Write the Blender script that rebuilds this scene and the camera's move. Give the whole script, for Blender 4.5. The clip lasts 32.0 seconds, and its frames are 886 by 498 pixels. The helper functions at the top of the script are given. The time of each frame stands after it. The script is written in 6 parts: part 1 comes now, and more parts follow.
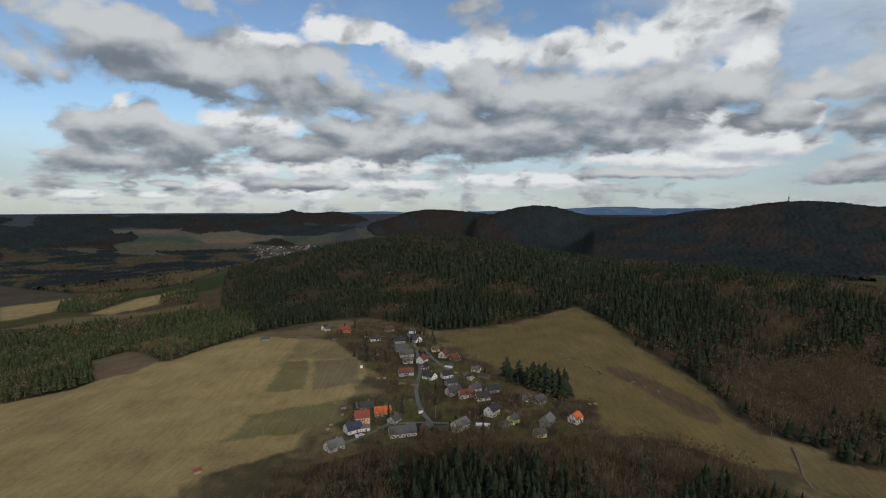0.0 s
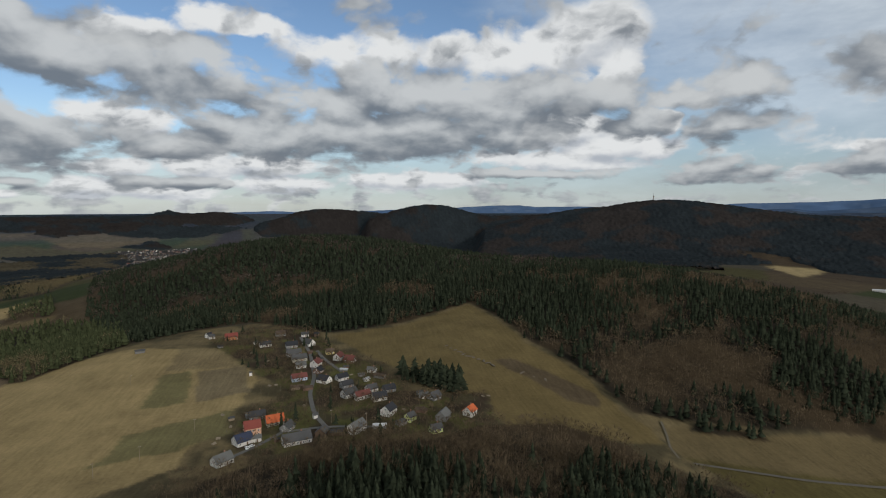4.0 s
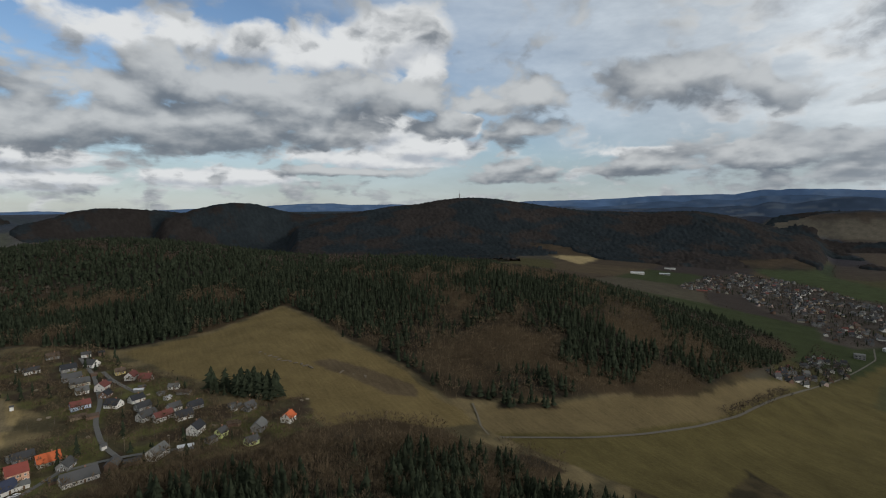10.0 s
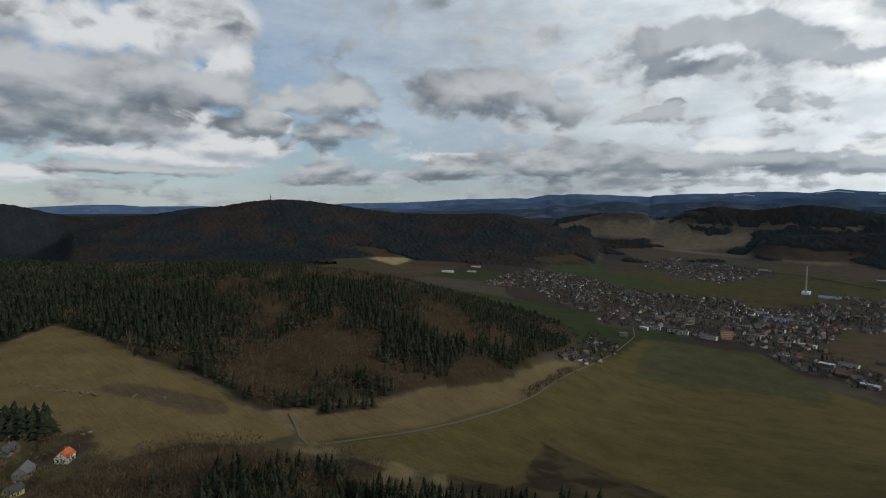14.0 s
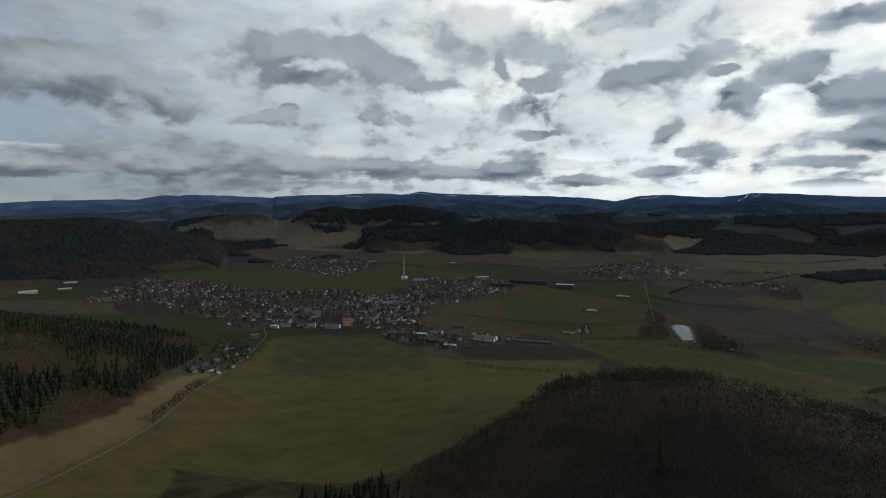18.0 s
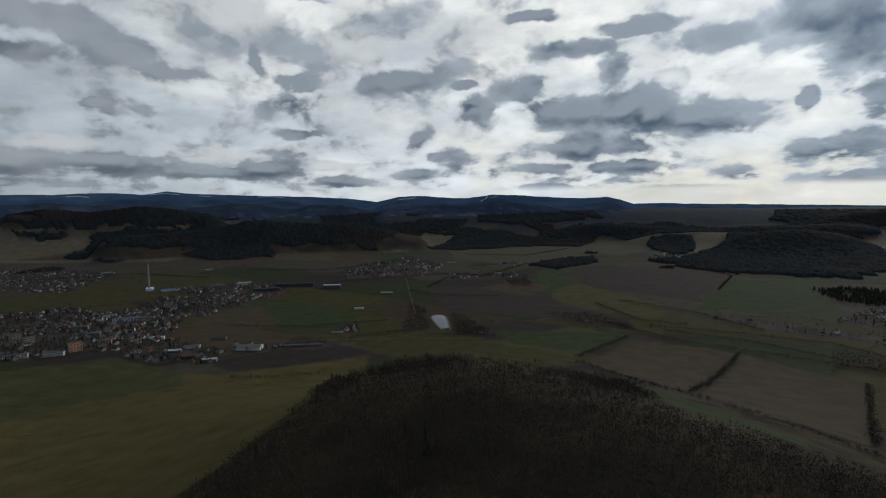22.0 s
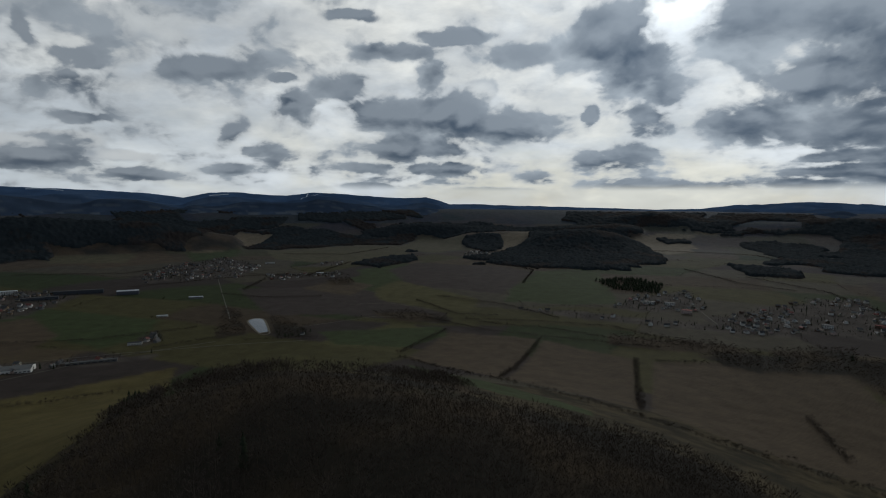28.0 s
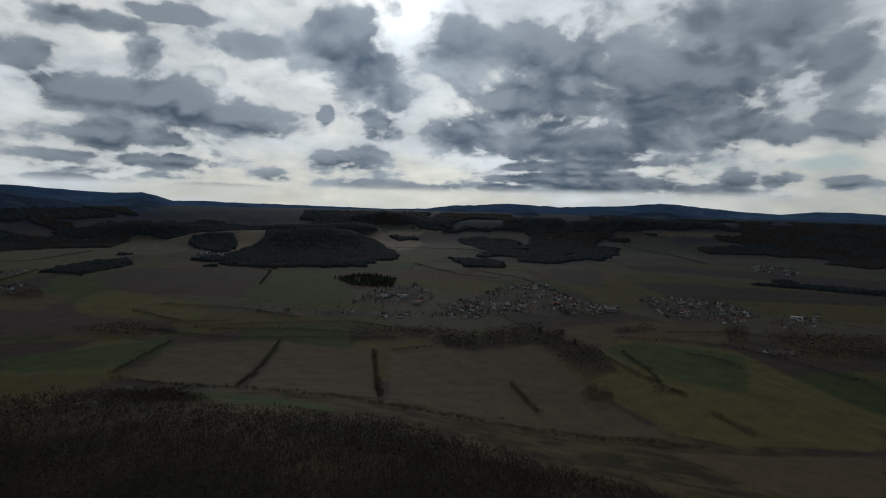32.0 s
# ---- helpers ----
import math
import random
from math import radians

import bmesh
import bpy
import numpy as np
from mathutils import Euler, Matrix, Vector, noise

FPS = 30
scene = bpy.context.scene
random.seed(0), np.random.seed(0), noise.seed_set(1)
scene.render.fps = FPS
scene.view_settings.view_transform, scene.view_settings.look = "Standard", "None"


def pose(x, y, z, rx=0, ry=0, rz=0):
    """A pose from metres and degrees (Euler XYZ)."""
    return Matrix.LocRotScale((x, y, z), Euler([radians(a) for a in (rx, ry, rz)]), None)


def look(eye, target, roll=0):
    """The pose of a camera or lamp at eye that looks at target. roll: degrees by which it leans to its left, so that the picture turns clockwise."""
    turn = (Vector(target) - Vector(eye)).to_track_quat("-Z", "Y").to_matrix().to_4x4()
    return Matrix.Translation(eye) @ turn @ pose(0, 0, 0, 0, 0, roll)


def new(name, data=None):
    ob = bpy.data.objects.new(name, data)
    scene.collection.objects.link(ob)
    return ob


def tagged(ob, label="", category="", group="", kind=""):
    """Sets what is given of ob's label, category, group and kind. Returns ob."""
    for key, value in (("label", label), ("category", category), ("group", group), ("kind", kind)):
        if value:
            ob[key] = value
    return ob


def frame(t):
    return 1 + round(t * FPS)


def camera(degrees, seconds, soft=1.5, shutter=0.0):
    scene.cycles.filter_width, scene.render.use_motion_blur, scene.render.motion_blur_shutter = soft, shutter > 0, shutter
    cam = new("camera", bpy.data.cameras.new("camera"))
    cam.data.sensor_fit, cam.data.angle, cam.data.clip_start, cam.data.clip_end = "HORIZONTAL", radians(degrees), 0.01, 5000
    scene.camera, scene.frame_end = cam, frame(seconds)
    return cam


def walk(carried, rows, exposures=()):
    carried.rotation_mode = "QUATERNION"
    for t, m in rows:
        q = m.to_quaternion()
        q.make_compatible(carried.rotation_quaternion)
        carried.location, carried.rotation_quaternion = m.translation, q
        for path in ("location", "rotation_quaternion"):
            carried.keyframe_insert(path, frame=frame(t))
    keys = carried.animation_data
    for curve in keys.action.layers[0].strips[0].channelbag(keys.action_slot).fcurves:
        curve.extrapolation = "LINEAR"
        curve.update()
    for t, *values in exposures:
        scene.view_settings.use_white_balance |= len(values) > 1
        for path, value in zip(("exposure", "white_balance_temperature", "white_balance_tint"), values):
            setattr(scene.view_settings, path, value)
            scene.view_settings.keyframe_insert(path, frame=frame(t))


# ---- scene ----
cam = camera(78.9, 32.0, soft=1.1)
EYE = 300.0
PATH = [
    (0.0, 85.468, -0.186, 0.809),
    (0.5, 85.459, -0.117, 0.202),
    (1.0, 85.424, -0.023, -0.857),
    (1.5, 85.429, -0.021, -2.405),
    (2.0, 85.453, -0.035, -3.853),
    (2.5, 85.425, -0.038, -5.216),
    (3.0, 85.430, -0.013, -6.712),
    (3.5, 85.414, 0.018, -8.494),
    (4.0, 85.400, 0.031, -10.528),
    (4.5, 85.382, 0.107, -12.523),
    (6.5, 85.279, 0.199, -16.956),
    (7.0, 85.254, 0.161, -18.297),
    (7.5, 85.194, 0.162, -20.731),
    (8.0, 85.161, 0.199, -23.150),
    (8.5, 85.153, 0.172, -24.952),
    (9.0, 85.141, 0.171, -26.738),
    (9.5, 85.139, 0.213, -28.569),
    (10.0, 85.141, 0.237, -30.045),
    (10.5, 85.159, 0.295, -31.714),
    (11.0, 85.181, 0.247, -34.913),
    (11.5, 85.189, 0.246, -36.820),
    (12.0, 85.197, 0.192, -38.978),
    (12.5, 85.225, 0.106, -41.630),
    (13.0, 85.256, 0.072, -44.554),
    (13.5, 85.309, 0.048, -47.089),
    (15.5, 85.497, -0.018, -61.028),
    (16.0, 85.507, 0.280, -67.030),
    (16.5, 85.496, 0.355, -71.155),
    (17.0, 85.388, 0.371, -76.191),
    (17.5, 85.405, 0.548, -82.123),
    (18.0, 85.301, 0.504, -87.969),
    (18.5, 85.289, 0.607, -92.760),
    (19.0, 85.256, 0.612, -97.607),
    (19.5, 85.194, 0.670, -101.182),
    (20.0, 85.189, 0.694, -104.602),
    (20.5, 85.185, 0.685, -107.524),
    (21.0, 85.134, 0.760, -109.833),
    (21.5, 85.128, 0.756, -111.425),
    (22.0, 85.122, 0.705, -112.664),
    (22.5, 85.131, 0.715, -113.907),
    (23.0, 85.132, 0.692, -115.630),
    (23.5, 85.120, 0.618, -116.928),
    (24.0, 85.103, 0.603, -118.292),
    (24.5, 85.055, 0.504, -119.334),
    (26.5, 85.014, -0.007, -125.793),
    (27.0, 84.993, -0.116, -128.092),
    (27.5, 84.989, -0.228, -129.535),
    (28.0, 84.954, -0.386, -131.365),
    (28.5, 84.955, -0.516, -134.850),
    (29.0, 84.952, -0.617, -137.039),
    (29.5, 84.943, -0.785, -138.947),
    (30.0, 84.973, -0.931, -142.041),
    (30.5, 85.014, -1.075, -144.952),
    (31.0, 85.059, -1.090, -148.613),
    (31.5, 85.098, -1.232, -152.995),
    (32.0, 85.202, -1.326, -158.660),
]
walk(cam, [(t, pose(0, 0, EYE, rx, ry, rz)) for t, rx, ry, rz in PATH],
     exposures=[(0, -0.12, 6280, 10), (8, -0.18, 6260, 10), (14, -0.3, 6170, 9), (19, -0.7, 5960, 8), (24, -1.02, 5900, 8), (32, -1.2, 5900, 8)])

# ---------------------------------------------------------------- sky and sun
SUN_AZ, SUN_EL = 154.0, 21.0          # degrees clockwise from +y, and above the horizon
sun_way = Vector((math.sin(radians(SUN_AZ)) * math.cos(radians(SUN_EL)),
                  math.cos(radians(SUN_AZ)) * math.cos(radians(SUN_EL)), math.sin(radians(SUN_EL))))
sun_data = bpy.data.lights.new("sun", "SUN")
sun_data.energy, sun_data.angle, sun_data.color = 1.75, radians(4.0), (1.0, 0.93, 0.82)
sun = new("sun", sun_data)
sun.matrix_world = look(sun_way * 1000, (0, 0, 0))

world = bpy.data.worlds.new("sky")
scene.world = world
world.use_nodes = True
wt = world.node_tree
wt.nodes.clear()


class Net:
    """Short hand for building a node tree."""

    def __init__(self, tree):
        self.tree = tree

    def node(self, kind, **sets):
        n = self.tree.nodes.new(kind)
        for key, value in sets.items():
            setattr(n, key, value)
        return n

    def link(self, a, b):
        self.tree.links.new(a, b)

    def put(self, socket, value):
        if isinstance(value, bpy.types.NodeSocket):
            self.link(value, socket)
        else:
            socket.default_value = value

    def math(self, op, a, b=0.0, c=0.0):
        n = self.node("ShaderNodeMath", operation=op)
        for s, v in zip(n.inputs, (a, b, c)):
            self.put(s, v)
        return n.outputs[0]

    def vec(self, op, a, b=(0, 0, 0)):
        n = self.node("ShaderNodeVectorMath", operation=op)
        self.put(n.inputs[0], a)
        if op == "SCALE":
            self.put(n.inputs["Scale"], b)
        else:
            self.put(n.inputs[1], b)
        return n.outputs["Value"] if op in ("DOT_PRODUCT", "LENGTH", "DISTANCE") else n.outputs["Vector"]

    def combine(self, x, y, z=0.0):
        n = self.node("ShaderNodeCombineXYZ")
        for s, v in zip(n.inputs, (x, y, z)):
            self.put(s, v)
        return n.outputs[0]

    def split(self, v):
        n = self.node("ShaderNodeSeparateXYZ")
        self.link(v, n.inputs[0])
        return n.outputs

    def noise(self, v, scale, detail=6.0, rough=0.55, distortion=0.0):
        n = self.node("ShaderNodeTexNoise")
        self.link(v, n.inputs["Vector"])
        for key, value in (("Scale", scale), ("Detail", detail), ("Roughness", rough), ("Distortion", distortion)):
            n.inputs[key].default_value = value
        return n.outputs["Fac"]

    def smooth(self, v, lo, hi, a=0.0, b=1.0):
        n = self.node("ShaderNodeMapRange", interpolation_type="SMOOTHSTEP")
        for s, x in zip(n.inputs, (v, lo, hi, a, b)):
            self.put(s, x)
        return n.outputs[0]

    def mix(self, f, a, b, blend="MIX"):
        n = self.node("ShaderNodeMix", data_type="RGBA", blend_type=blend)
        n.clamp_factor = True
        for s, x in ((n.inputs[0], f), (n.inputs[6], a), (n.inputs[7], b)):
            self.put(s, x)
        return n.outputs[2]


# The cloud cover as a group: from a direction to how thick grey cloud, white cloud and clear gaps are there.
clouds = bpy.data.node_groups.new("cloud_cover", "ShaderNodeTree")
clouds.interface.new_socket("Way", in_out="INPUT", socket_type="NodeSocketVector")
for out in ("Grey", "White", "Clear", "Grey Body", "White Body"):
    clouds.interface.new_socket(out, in_out="OUTPUT", socket_type="NodeSocketFloat")
cn = Net(clouds)
way_in = cn.node("NodeGroupInput").outputs[0]
# seen from below and from the side: wide and flat low down, rounder higher up
px, py, pz = cn.split(way_in)
lift = cn.math("ADD", cn.math("MAXIMUM", pz, 0.0), 0.5)
flat = cn.combine(cn.math("DIVIDE", px, lift), cn.math("DIVIDE", py, lift), 0.0)
# billows bend the outlines
bend = cn.node("ShaderNodeTexNoise")
cn.link(flat, bend.inputs["Vector"])
bend.inputs["Scale"].default_value, bend.inputs["Detail"].default_value, bend.inputs["Roughness"].default_value = 4.0, 6.0, 0.55
swing = cn.vec("SUBTRACT", bend.outputs["Color"], (0.5, 0.5, 0.5))
size = cn.smooth(pz, 0.0, 0.24, 0.05, 1.0)
bent = cn.vec("ADD", way_in, cn.vec("SCALE", cn.vec("MULTIPLY", swing, (0.12, 0.12, 0.08)), size))
wx, wy, wz = cn.split(bent)
wz = cn.math("MINIMUM", cn.math("MAXIMUM", wz, -1.0), 1.0)
height_up = cn.math("MULTIPLY", cn.math("ARCSINE", wz), 57.2958)
bearing = cn.math("MULTIPLY", cn.math("ARCTAN2", wx, wy), 57.2958)
bearing = cn.math("ADD", bearing, cn.math("MULTIPLY", cn.math("LESS_THAN", bearing, -110.0), 360.0))
place = cn.combine(bearing, height_up)
drifted = cn.vec("ADD", flat, cn.vec("SCALE", swing, 0.16))
soft = cn.noise(drifted, 6.0, 2.0, 0.45)
puffs = cn.noise(drifted, 7.0, 10.0, 0.52)
broad = cn.noise(flat, 1.1, 4.0, 0.5)
broad2 = cn.noise(cn.vec("ADD", flat, (7.3, 2.1, 0.0)), 1.7, 4.0, 0.5)
lumps = cn.node("ShaderNodeTexVoronoi", feature="SMOOTH_F1")
lumps.inputs["Scale"].default_value, lumps.inputs["Detail"].default_value, lumps.inputs["Roughness"].default_value = 15.0, 2.5, 0.5
lumps.inputs["Smoothness"].default_value = 0.5
cn.link(drifted, lumps.inputs["Vector"])
billow = cn.math("SUBTRACT", 0.4, lumps.outputs["Distance"])
grey, white, clear = 0, 1, 2
layers = [cn.math("ADD", 0.0, 0.0) for _ in range(3)]


def cloud(layer, az, el, w, h):
    """One bank of cloud: bearing, height, half its width and height in degrees."""
    off = cn.vec("MULTIPLY", cn.vec("SUBTRACT", place, (az, el, 0)), (1 / w, 1 / h, 0))
    layers[layer] = cn.math("SMOOTH_MAX", layers[layer], cn.math("SUBTRACT", 1.3, cn.vec("LENGTH", off)), 0.2)


cloud(grey, -30.2, 15.7, 8.5, 1.88)
cloud(grey, -24.8, 12.9, 15.5, 2.67)
cloud(grey, -16.7, 11.1, 7.1, 2.49)
cloud(white, -13.4, 16.8, 3.9, 1.34)
cloud(white, -7.4, 17.0, 3.9, 1.08)
cloud(white, -19.1, 15.5, 4.8, 1.61)
cloud(grey, -33.7, 6.5, 3.4, 2.94)
cloud(grey, -29.4, 7.4, 2.7, 2.14)
cloud(grey, -26.0, 6.1, 9.1, 2.67)
cloud(grey, -33.1, 4.2, 5.7, 1.48)
cloud(white, -31.7, 8.3, 1.0, 1.61)
cloud(white, -22.2, 8.4, 2.9, 1.32)
cloud(white, -18.6, 7.6, 2.9, 1.44)
cloud(grey, -16.8, 5.5, 4.8, 1.30)
cloud(white, -1.1, 15.4, 5.7, 2.67)
cloud(white, 4.8, 15.7, 4.6, 2.49)
cloud(white, 10.6, 15.6, 3.6, 2.09)
cloud(white, 16.3, 14.8, 3.9, 2.62)
cloud(white, 25.3, 16.1, 5.3, 3.68)
cloud(white, 21.2, 15.5, 3.9, 2.67)
cloud(white, 28.4, 13.6, 2.4, 2.09)
cloud(grey, 3.6, 11.6, 4.3, 2.62)
cloud(grey, -1.7, 10.2, 6.4, 1.64)
cloud(grey, 10.7, 11.0, 9.8, 2.30)
cloud(grey, 20.8, 11.7, 5.3, 2.38)
cloud(grey, 27.0, 11.0, 4.8, 2.09)
cloud(grey, 16.4, 9.7, 9.8, 1.83)
cloud(grey, 6.6, 7.2, 15.7, 2.42)
cloud(grey, -5.8, 6.4, 10.8, 1.96)
cloud(grey, 16.4, 7.9, 8.5, 1.64)
cloud(grey, -9.2, 7.6, 5.9, 2.10)
cloud(white, 23.5, 7.8, 4.9, 1.90)
cloud(white, 27.7, 6.0, 5.6, 1.48)
cloud(white, 31.5, 5.8, 2.4, 1.19)
cloud(white, 20.9, 4.8, 7.8, 0.98)
cloud(white, 24.7, 4.1, 6.6, 0.78)
cloud(grey, 30.0, 8.4, 3.9, 1.64)
cloud(grey, 34.1, 10.1, 3.4, 1.19)
cloud(white, 32.8, 8.2, 1.1, 1.08)
cloud(grey, 38.8, 7.5, 3.8, 0.97)
cloud(grey, 40.2, 11.0, 3.4, 2.03)
cloud(grey, 21.0, 3.3, 8.5, 0.59)
cloud(grey, 36.5, 3.3, 5.3, 0.95)
cloud(white, -13.2, 3.8, 3.2, 1.44)
cloud(white, -7.0, 4.1, 5.3, 0.98)
cloud(white, -20.5, 3.5, 2.9, 0.78)
cloud(white, -22.9, 1.6, 3.2, 0.98)
cloud(white, -18.0, 1.4, 5.3, 0.78)
cloud(white, -5.9, 2.2, 5.0, 0.91)
cloud(white, 7.8, 2.6, 7.8, 0.91)
cloud(white, -34.4, 0.9, 2.0, 0.42)
cloud(white, -28.8, 1.0, 1.4, 0.42)
cloud(grey, -14.3, 2.3, 5.9, 0.59)
cloud(grey, -27.7, 2.1, 1.8, 0.36)
cloud(grey, -33.0, 1.8, 1.4, 0.21)
cloud(grey, -30.9, 1.9, 0.7, 0.29)
cloud(clear, 16.2, 18.1, 6.8, 1.34)
cloud(clear, -14.9, 18.3, 4.6, 1.07)
cloud(clear, -9.1, 14.8, 1.7, 1.07)
cloud(clear, -34.7, 9.5, 0.9, 0.28)
cloud(clear, -28.4, 9.8, 1.3, 0.46)
cloud(grey, 79.4, 15.3, 3.7, 1.42)
cloud(grey, 83.3, 13.9, 3.7, 1.30)
cloud(grey, 86.4, 12.6, 3.1, 1.16)
cloud(grey, 71.9, 15.7, 4.7, 1.47)
cloud(grey, 73.9, 12.7, 4.6, 1.30)
cloud(grey, 69.5, 8.6, 3.8, 0.75)
cloud(grey, 72.2, 9.3, 1.5, 0.56)
cloud(grey, 80.1, 9.2, 1.3, 0.46)
cloud(grey, 108.6, 12.1, 4.0, 1.27)
cloud(grey, 98.1, 12.4, 2.6, 1.04)
cloud(grey, 94.1, 13.7, 0.9, 1.38)
cloud(grey, 116.7, 9.9, 1.9, 1.27)
cloud(grey, 120.6, 11.5, 3.1, 1.44)
cloud(grey, 115.0, 11.9, 1.0, 0.52)
cloud(grey, 110.1, 7.0, 1.5, 1.27)
cloud(grey, 113.9, 4.9, 2.6, 0.98)
cloud(grey, 109.8, 2.9, 2.6, 0.75)
cloud(grey, 97.7, 7.0, 2.6, 0.52)
cloud(grey, 129.3, 12.8, 2.1, 2.09)
cloud(grey, 126.9, 9.0, 5.8, 1.84)
cloud(grey, 130.3, 8.9, 5.2, 2.41)
cloud(grey, 134.1, 8.4, 2.4, 1.98)
cloud(grey, 138.4, 7.4, 5.5, 1.47)
cloud(grey, 140.7, 8.1, 3.0, 1.42)
cloud(grey, 127.0, 5.5, 6.2, 1.55)
cloud(grey, 131.0, 3.5, 3.8, 0.74)
cloud(grey, 122.3, 3.5, 2.8, 0.80)
cloud(grey, 140.0, 14.5, 4.2, 1.50)
cloud(grey, 132.4, 16.7, 4.7, 0.85)
cloud(grey, 126.8, 15.1, 3.7, 0.85)
cloud(grey, 122.1, 18.3, 3.1, 0.56)
cloud(grey, 72.5, 3.9, 9.0, 1.26)
cloud(grey, 68.4, 2.8, 5.0, 1.30)
cloud(grey, 80.4, 4.0, 4.7, 1.27)
cloud(grey, 88.2, 3.2, 5.2, 0.86)
cloud(grey, 95.0, 3.6, 4.0, 1.04)
cloud(grey, 102.6, 2.3, 5.0, 0.56)
cloud(grey, 71.2, 2.1, 8.4, 0.47)
cloud(grey, 122.9, 1.5, 3.1, 0.40)
cloud(grey, 141.3, 2.5, 2.5, 0.75)
cloud(grey, 137.3, 1.2, 4.7, 0.37)
cloud(white, 77.1, 5.5, 3.2, 0.95)
cloud(white, 71.7, 4.1, 1.1, 0.59)
cloud(white, 90.4, 4.6, 5.3, 1.15)
cloud(white, 96.7, 4.9, 3.6, 0.92)
cloud(white, 100.8, 3.8, 3.6, 0.66)
cloud(white, 92.0, 17.2, 6.6, 2.67)
cloud(white, 104.6, 15.9, 3.9, 1.83)
cloud(white, 134.9, 10.7, 2.0, 1.08)
cloud(clear, 107.5, 18.0, 4.6, 1.14)
cloud(clear, 99.4, 19.8, 2.8, 0.34)
cloud(grey, 146.9, 16.0, 6.4, 3.98)
cloud(grey, 150.5, 13.2, 5.1, 3.63)
cloud(grey, 153.5, 11.0, 2.9, 2.76)
cloud(grey, 152.3, 8.5, 2.9, 2.03)
cloud(grey, 146.1, 8.4, 0.9, 1.08)
cloud(grey, 160.7, 16.7, 4.3, 3.55)
cloud(grey, 165.2, 15.0, 7.1, 4.36)
cloud(grey, 171.5, 13.0, 9.4, 6.72)
cloud(grey, 178.5, 12.0, 10.1, 6.76)
cloud(grey, 183.8, 12.7, 6.4, 7.48)
cloud(grey, 164.3, 10.8, 4.7, 3.31)
cloud(grey, 161.6, 7.6, 5.2, 3.31)
cloud(grey, 167.7, 6.4, 10.2, 2.09)
cloud(grey, 175.7, 6.7, 9.4, 2.36)
cloud(grey, 186.7, 14.0, 3.4, 6.05)
cloud(grey, 186.1, 7.6, 3.4, 1.99)
cloud(grey, 149.5, 4.4, 6.4, 1.52)
cloud(grey, 152.5, 1.8, 7.9, 0.71)
cloud(grey, 171.9, 4.2, 8.8, 0.78)
cloud(grey, 174.5, 2.5, 12.8, 1.21)
cloud(grey, 164.1, 1.9, 6.1, 0.85)
cloud(grey, 184.6, 2.0, 4.4, 0.88)
cloud(grey, 186.8, 2.9, 2.3, 0.95)
cloud(clear, 185.2, 4.5, 1.9, 0.58)
cloud(clear, 184.1, 3.6, 1.4, 0.31)
cloud(grey, 37.5, 7.5, 2.2, 1.7)
cloud(grey, 53.0, 11.7, 6.2, 2.9)
cloud(grey, 61.5, 10.2, 3.3, 1.7)
cloud(grey, 39.7, 10.8, 4.2, 1.4)
cloud(grey, 38.6, 7.7, 4.6, 1.2)
cloud(grey, 62.1, 4.5, 10.1, 2.0)
cloud(grey, 37.1, 3.0, 5.4, 0.9)
cloud(clear, 194.1, 4.2, 4.0, 0.9)
cloud(grey, 190.5, 15.2, 8.3, 4.1)
cloud(grey, 194.6, 12.9, 4.6, 5.0)
cloud(grey, 195.4, 7.4, 4.0, 1.9)
cloud(grey, 191.1, 6.7, 2.7, 1.2)
cloud(grey, 190.5, 2.8, 1.8, 0.7)
cloud(grey, 195.4, 2.5, 2.3, 0.6)
cloud(white, 189.1, 3.5, 0.7, 0.8)
cloud(grey, 51.0, 3.7, 4.9, 1.0)
cloud(grey, 61.3, 3.8, 6.7, 1.1)
cloud(white, 51.1, 4.9, 4.6, 0.6)
cloud(white, 59.5, 5.0, 4.1, 0.6)
rough = cn.math("ADD", cn.math("MULTIPLY", cn.math("SUBTRACT", puffs, 0.5), 2.3), cn.math("MULTIPLY", billow, 0.5))
low = cn.smooth(height_up, 1.5, 8.0, 1.0, 0.0)
rows = cn.math("MULTIPLY", cn.math("SUBTRACT", cn.noise(cn.vec("MULTIPLY", cn.vec("ADD", way_in, (3.0, 1.0, 0.0)), (1, 1, 4.5)), 13.0, 6.0, 0.5), 0.47), cn.math("MULTIPLY", low, 2.0))
# unseen thick cloud above the view, added to dim the light on the ground
overhead = cn.smooth(height_up, 21.0, 34.0, 0.0, 1.2)
drift = cn.math("MULTIPLY", cn.math("SUBTRACT", broad, 0.53), 1.2)
drift2 = cn.math("MULTIPLY", cn.math("SUBTRACT", broad2, 0.53), 1.2)
g_cover = cn.math("ADD", cn.math("ADD", cn.math("ADD", cn.math("ADD", layers[0], rows), 0.26), rough), cn.math("ADD", drift, overhead))
w_cover = cn.math("ADD", cn.math("ADD", cn.math("ADD", layers[1], 0.12), cn.math("MULTIPLY", rough, 0.75)), drift2)
gap_out = cn.math("ADD", layers[2], cn.math("MULTIPLY", cn.math("SUBTRACT", puffs, 0.5), 1.2))
body = cn.math("ADD", cn.math("MULTIPLY", cn.math("SUBTRACT", soft, 0.5), 1.9), cn.math("ADD", cn.math("MULTIPLY", cn.math("SUBTRACT", puffs, 0.5), 0.35), cn.math("MULTIPLY", billow, 0.4)))
g_body = cn.math("ADD", cn.math("ADD", cn.math("MULTIPLY", layers[0], 0.8), cn.math("MULTIPLY", rows, 0.6)), cn.math("ADD", body, drift))
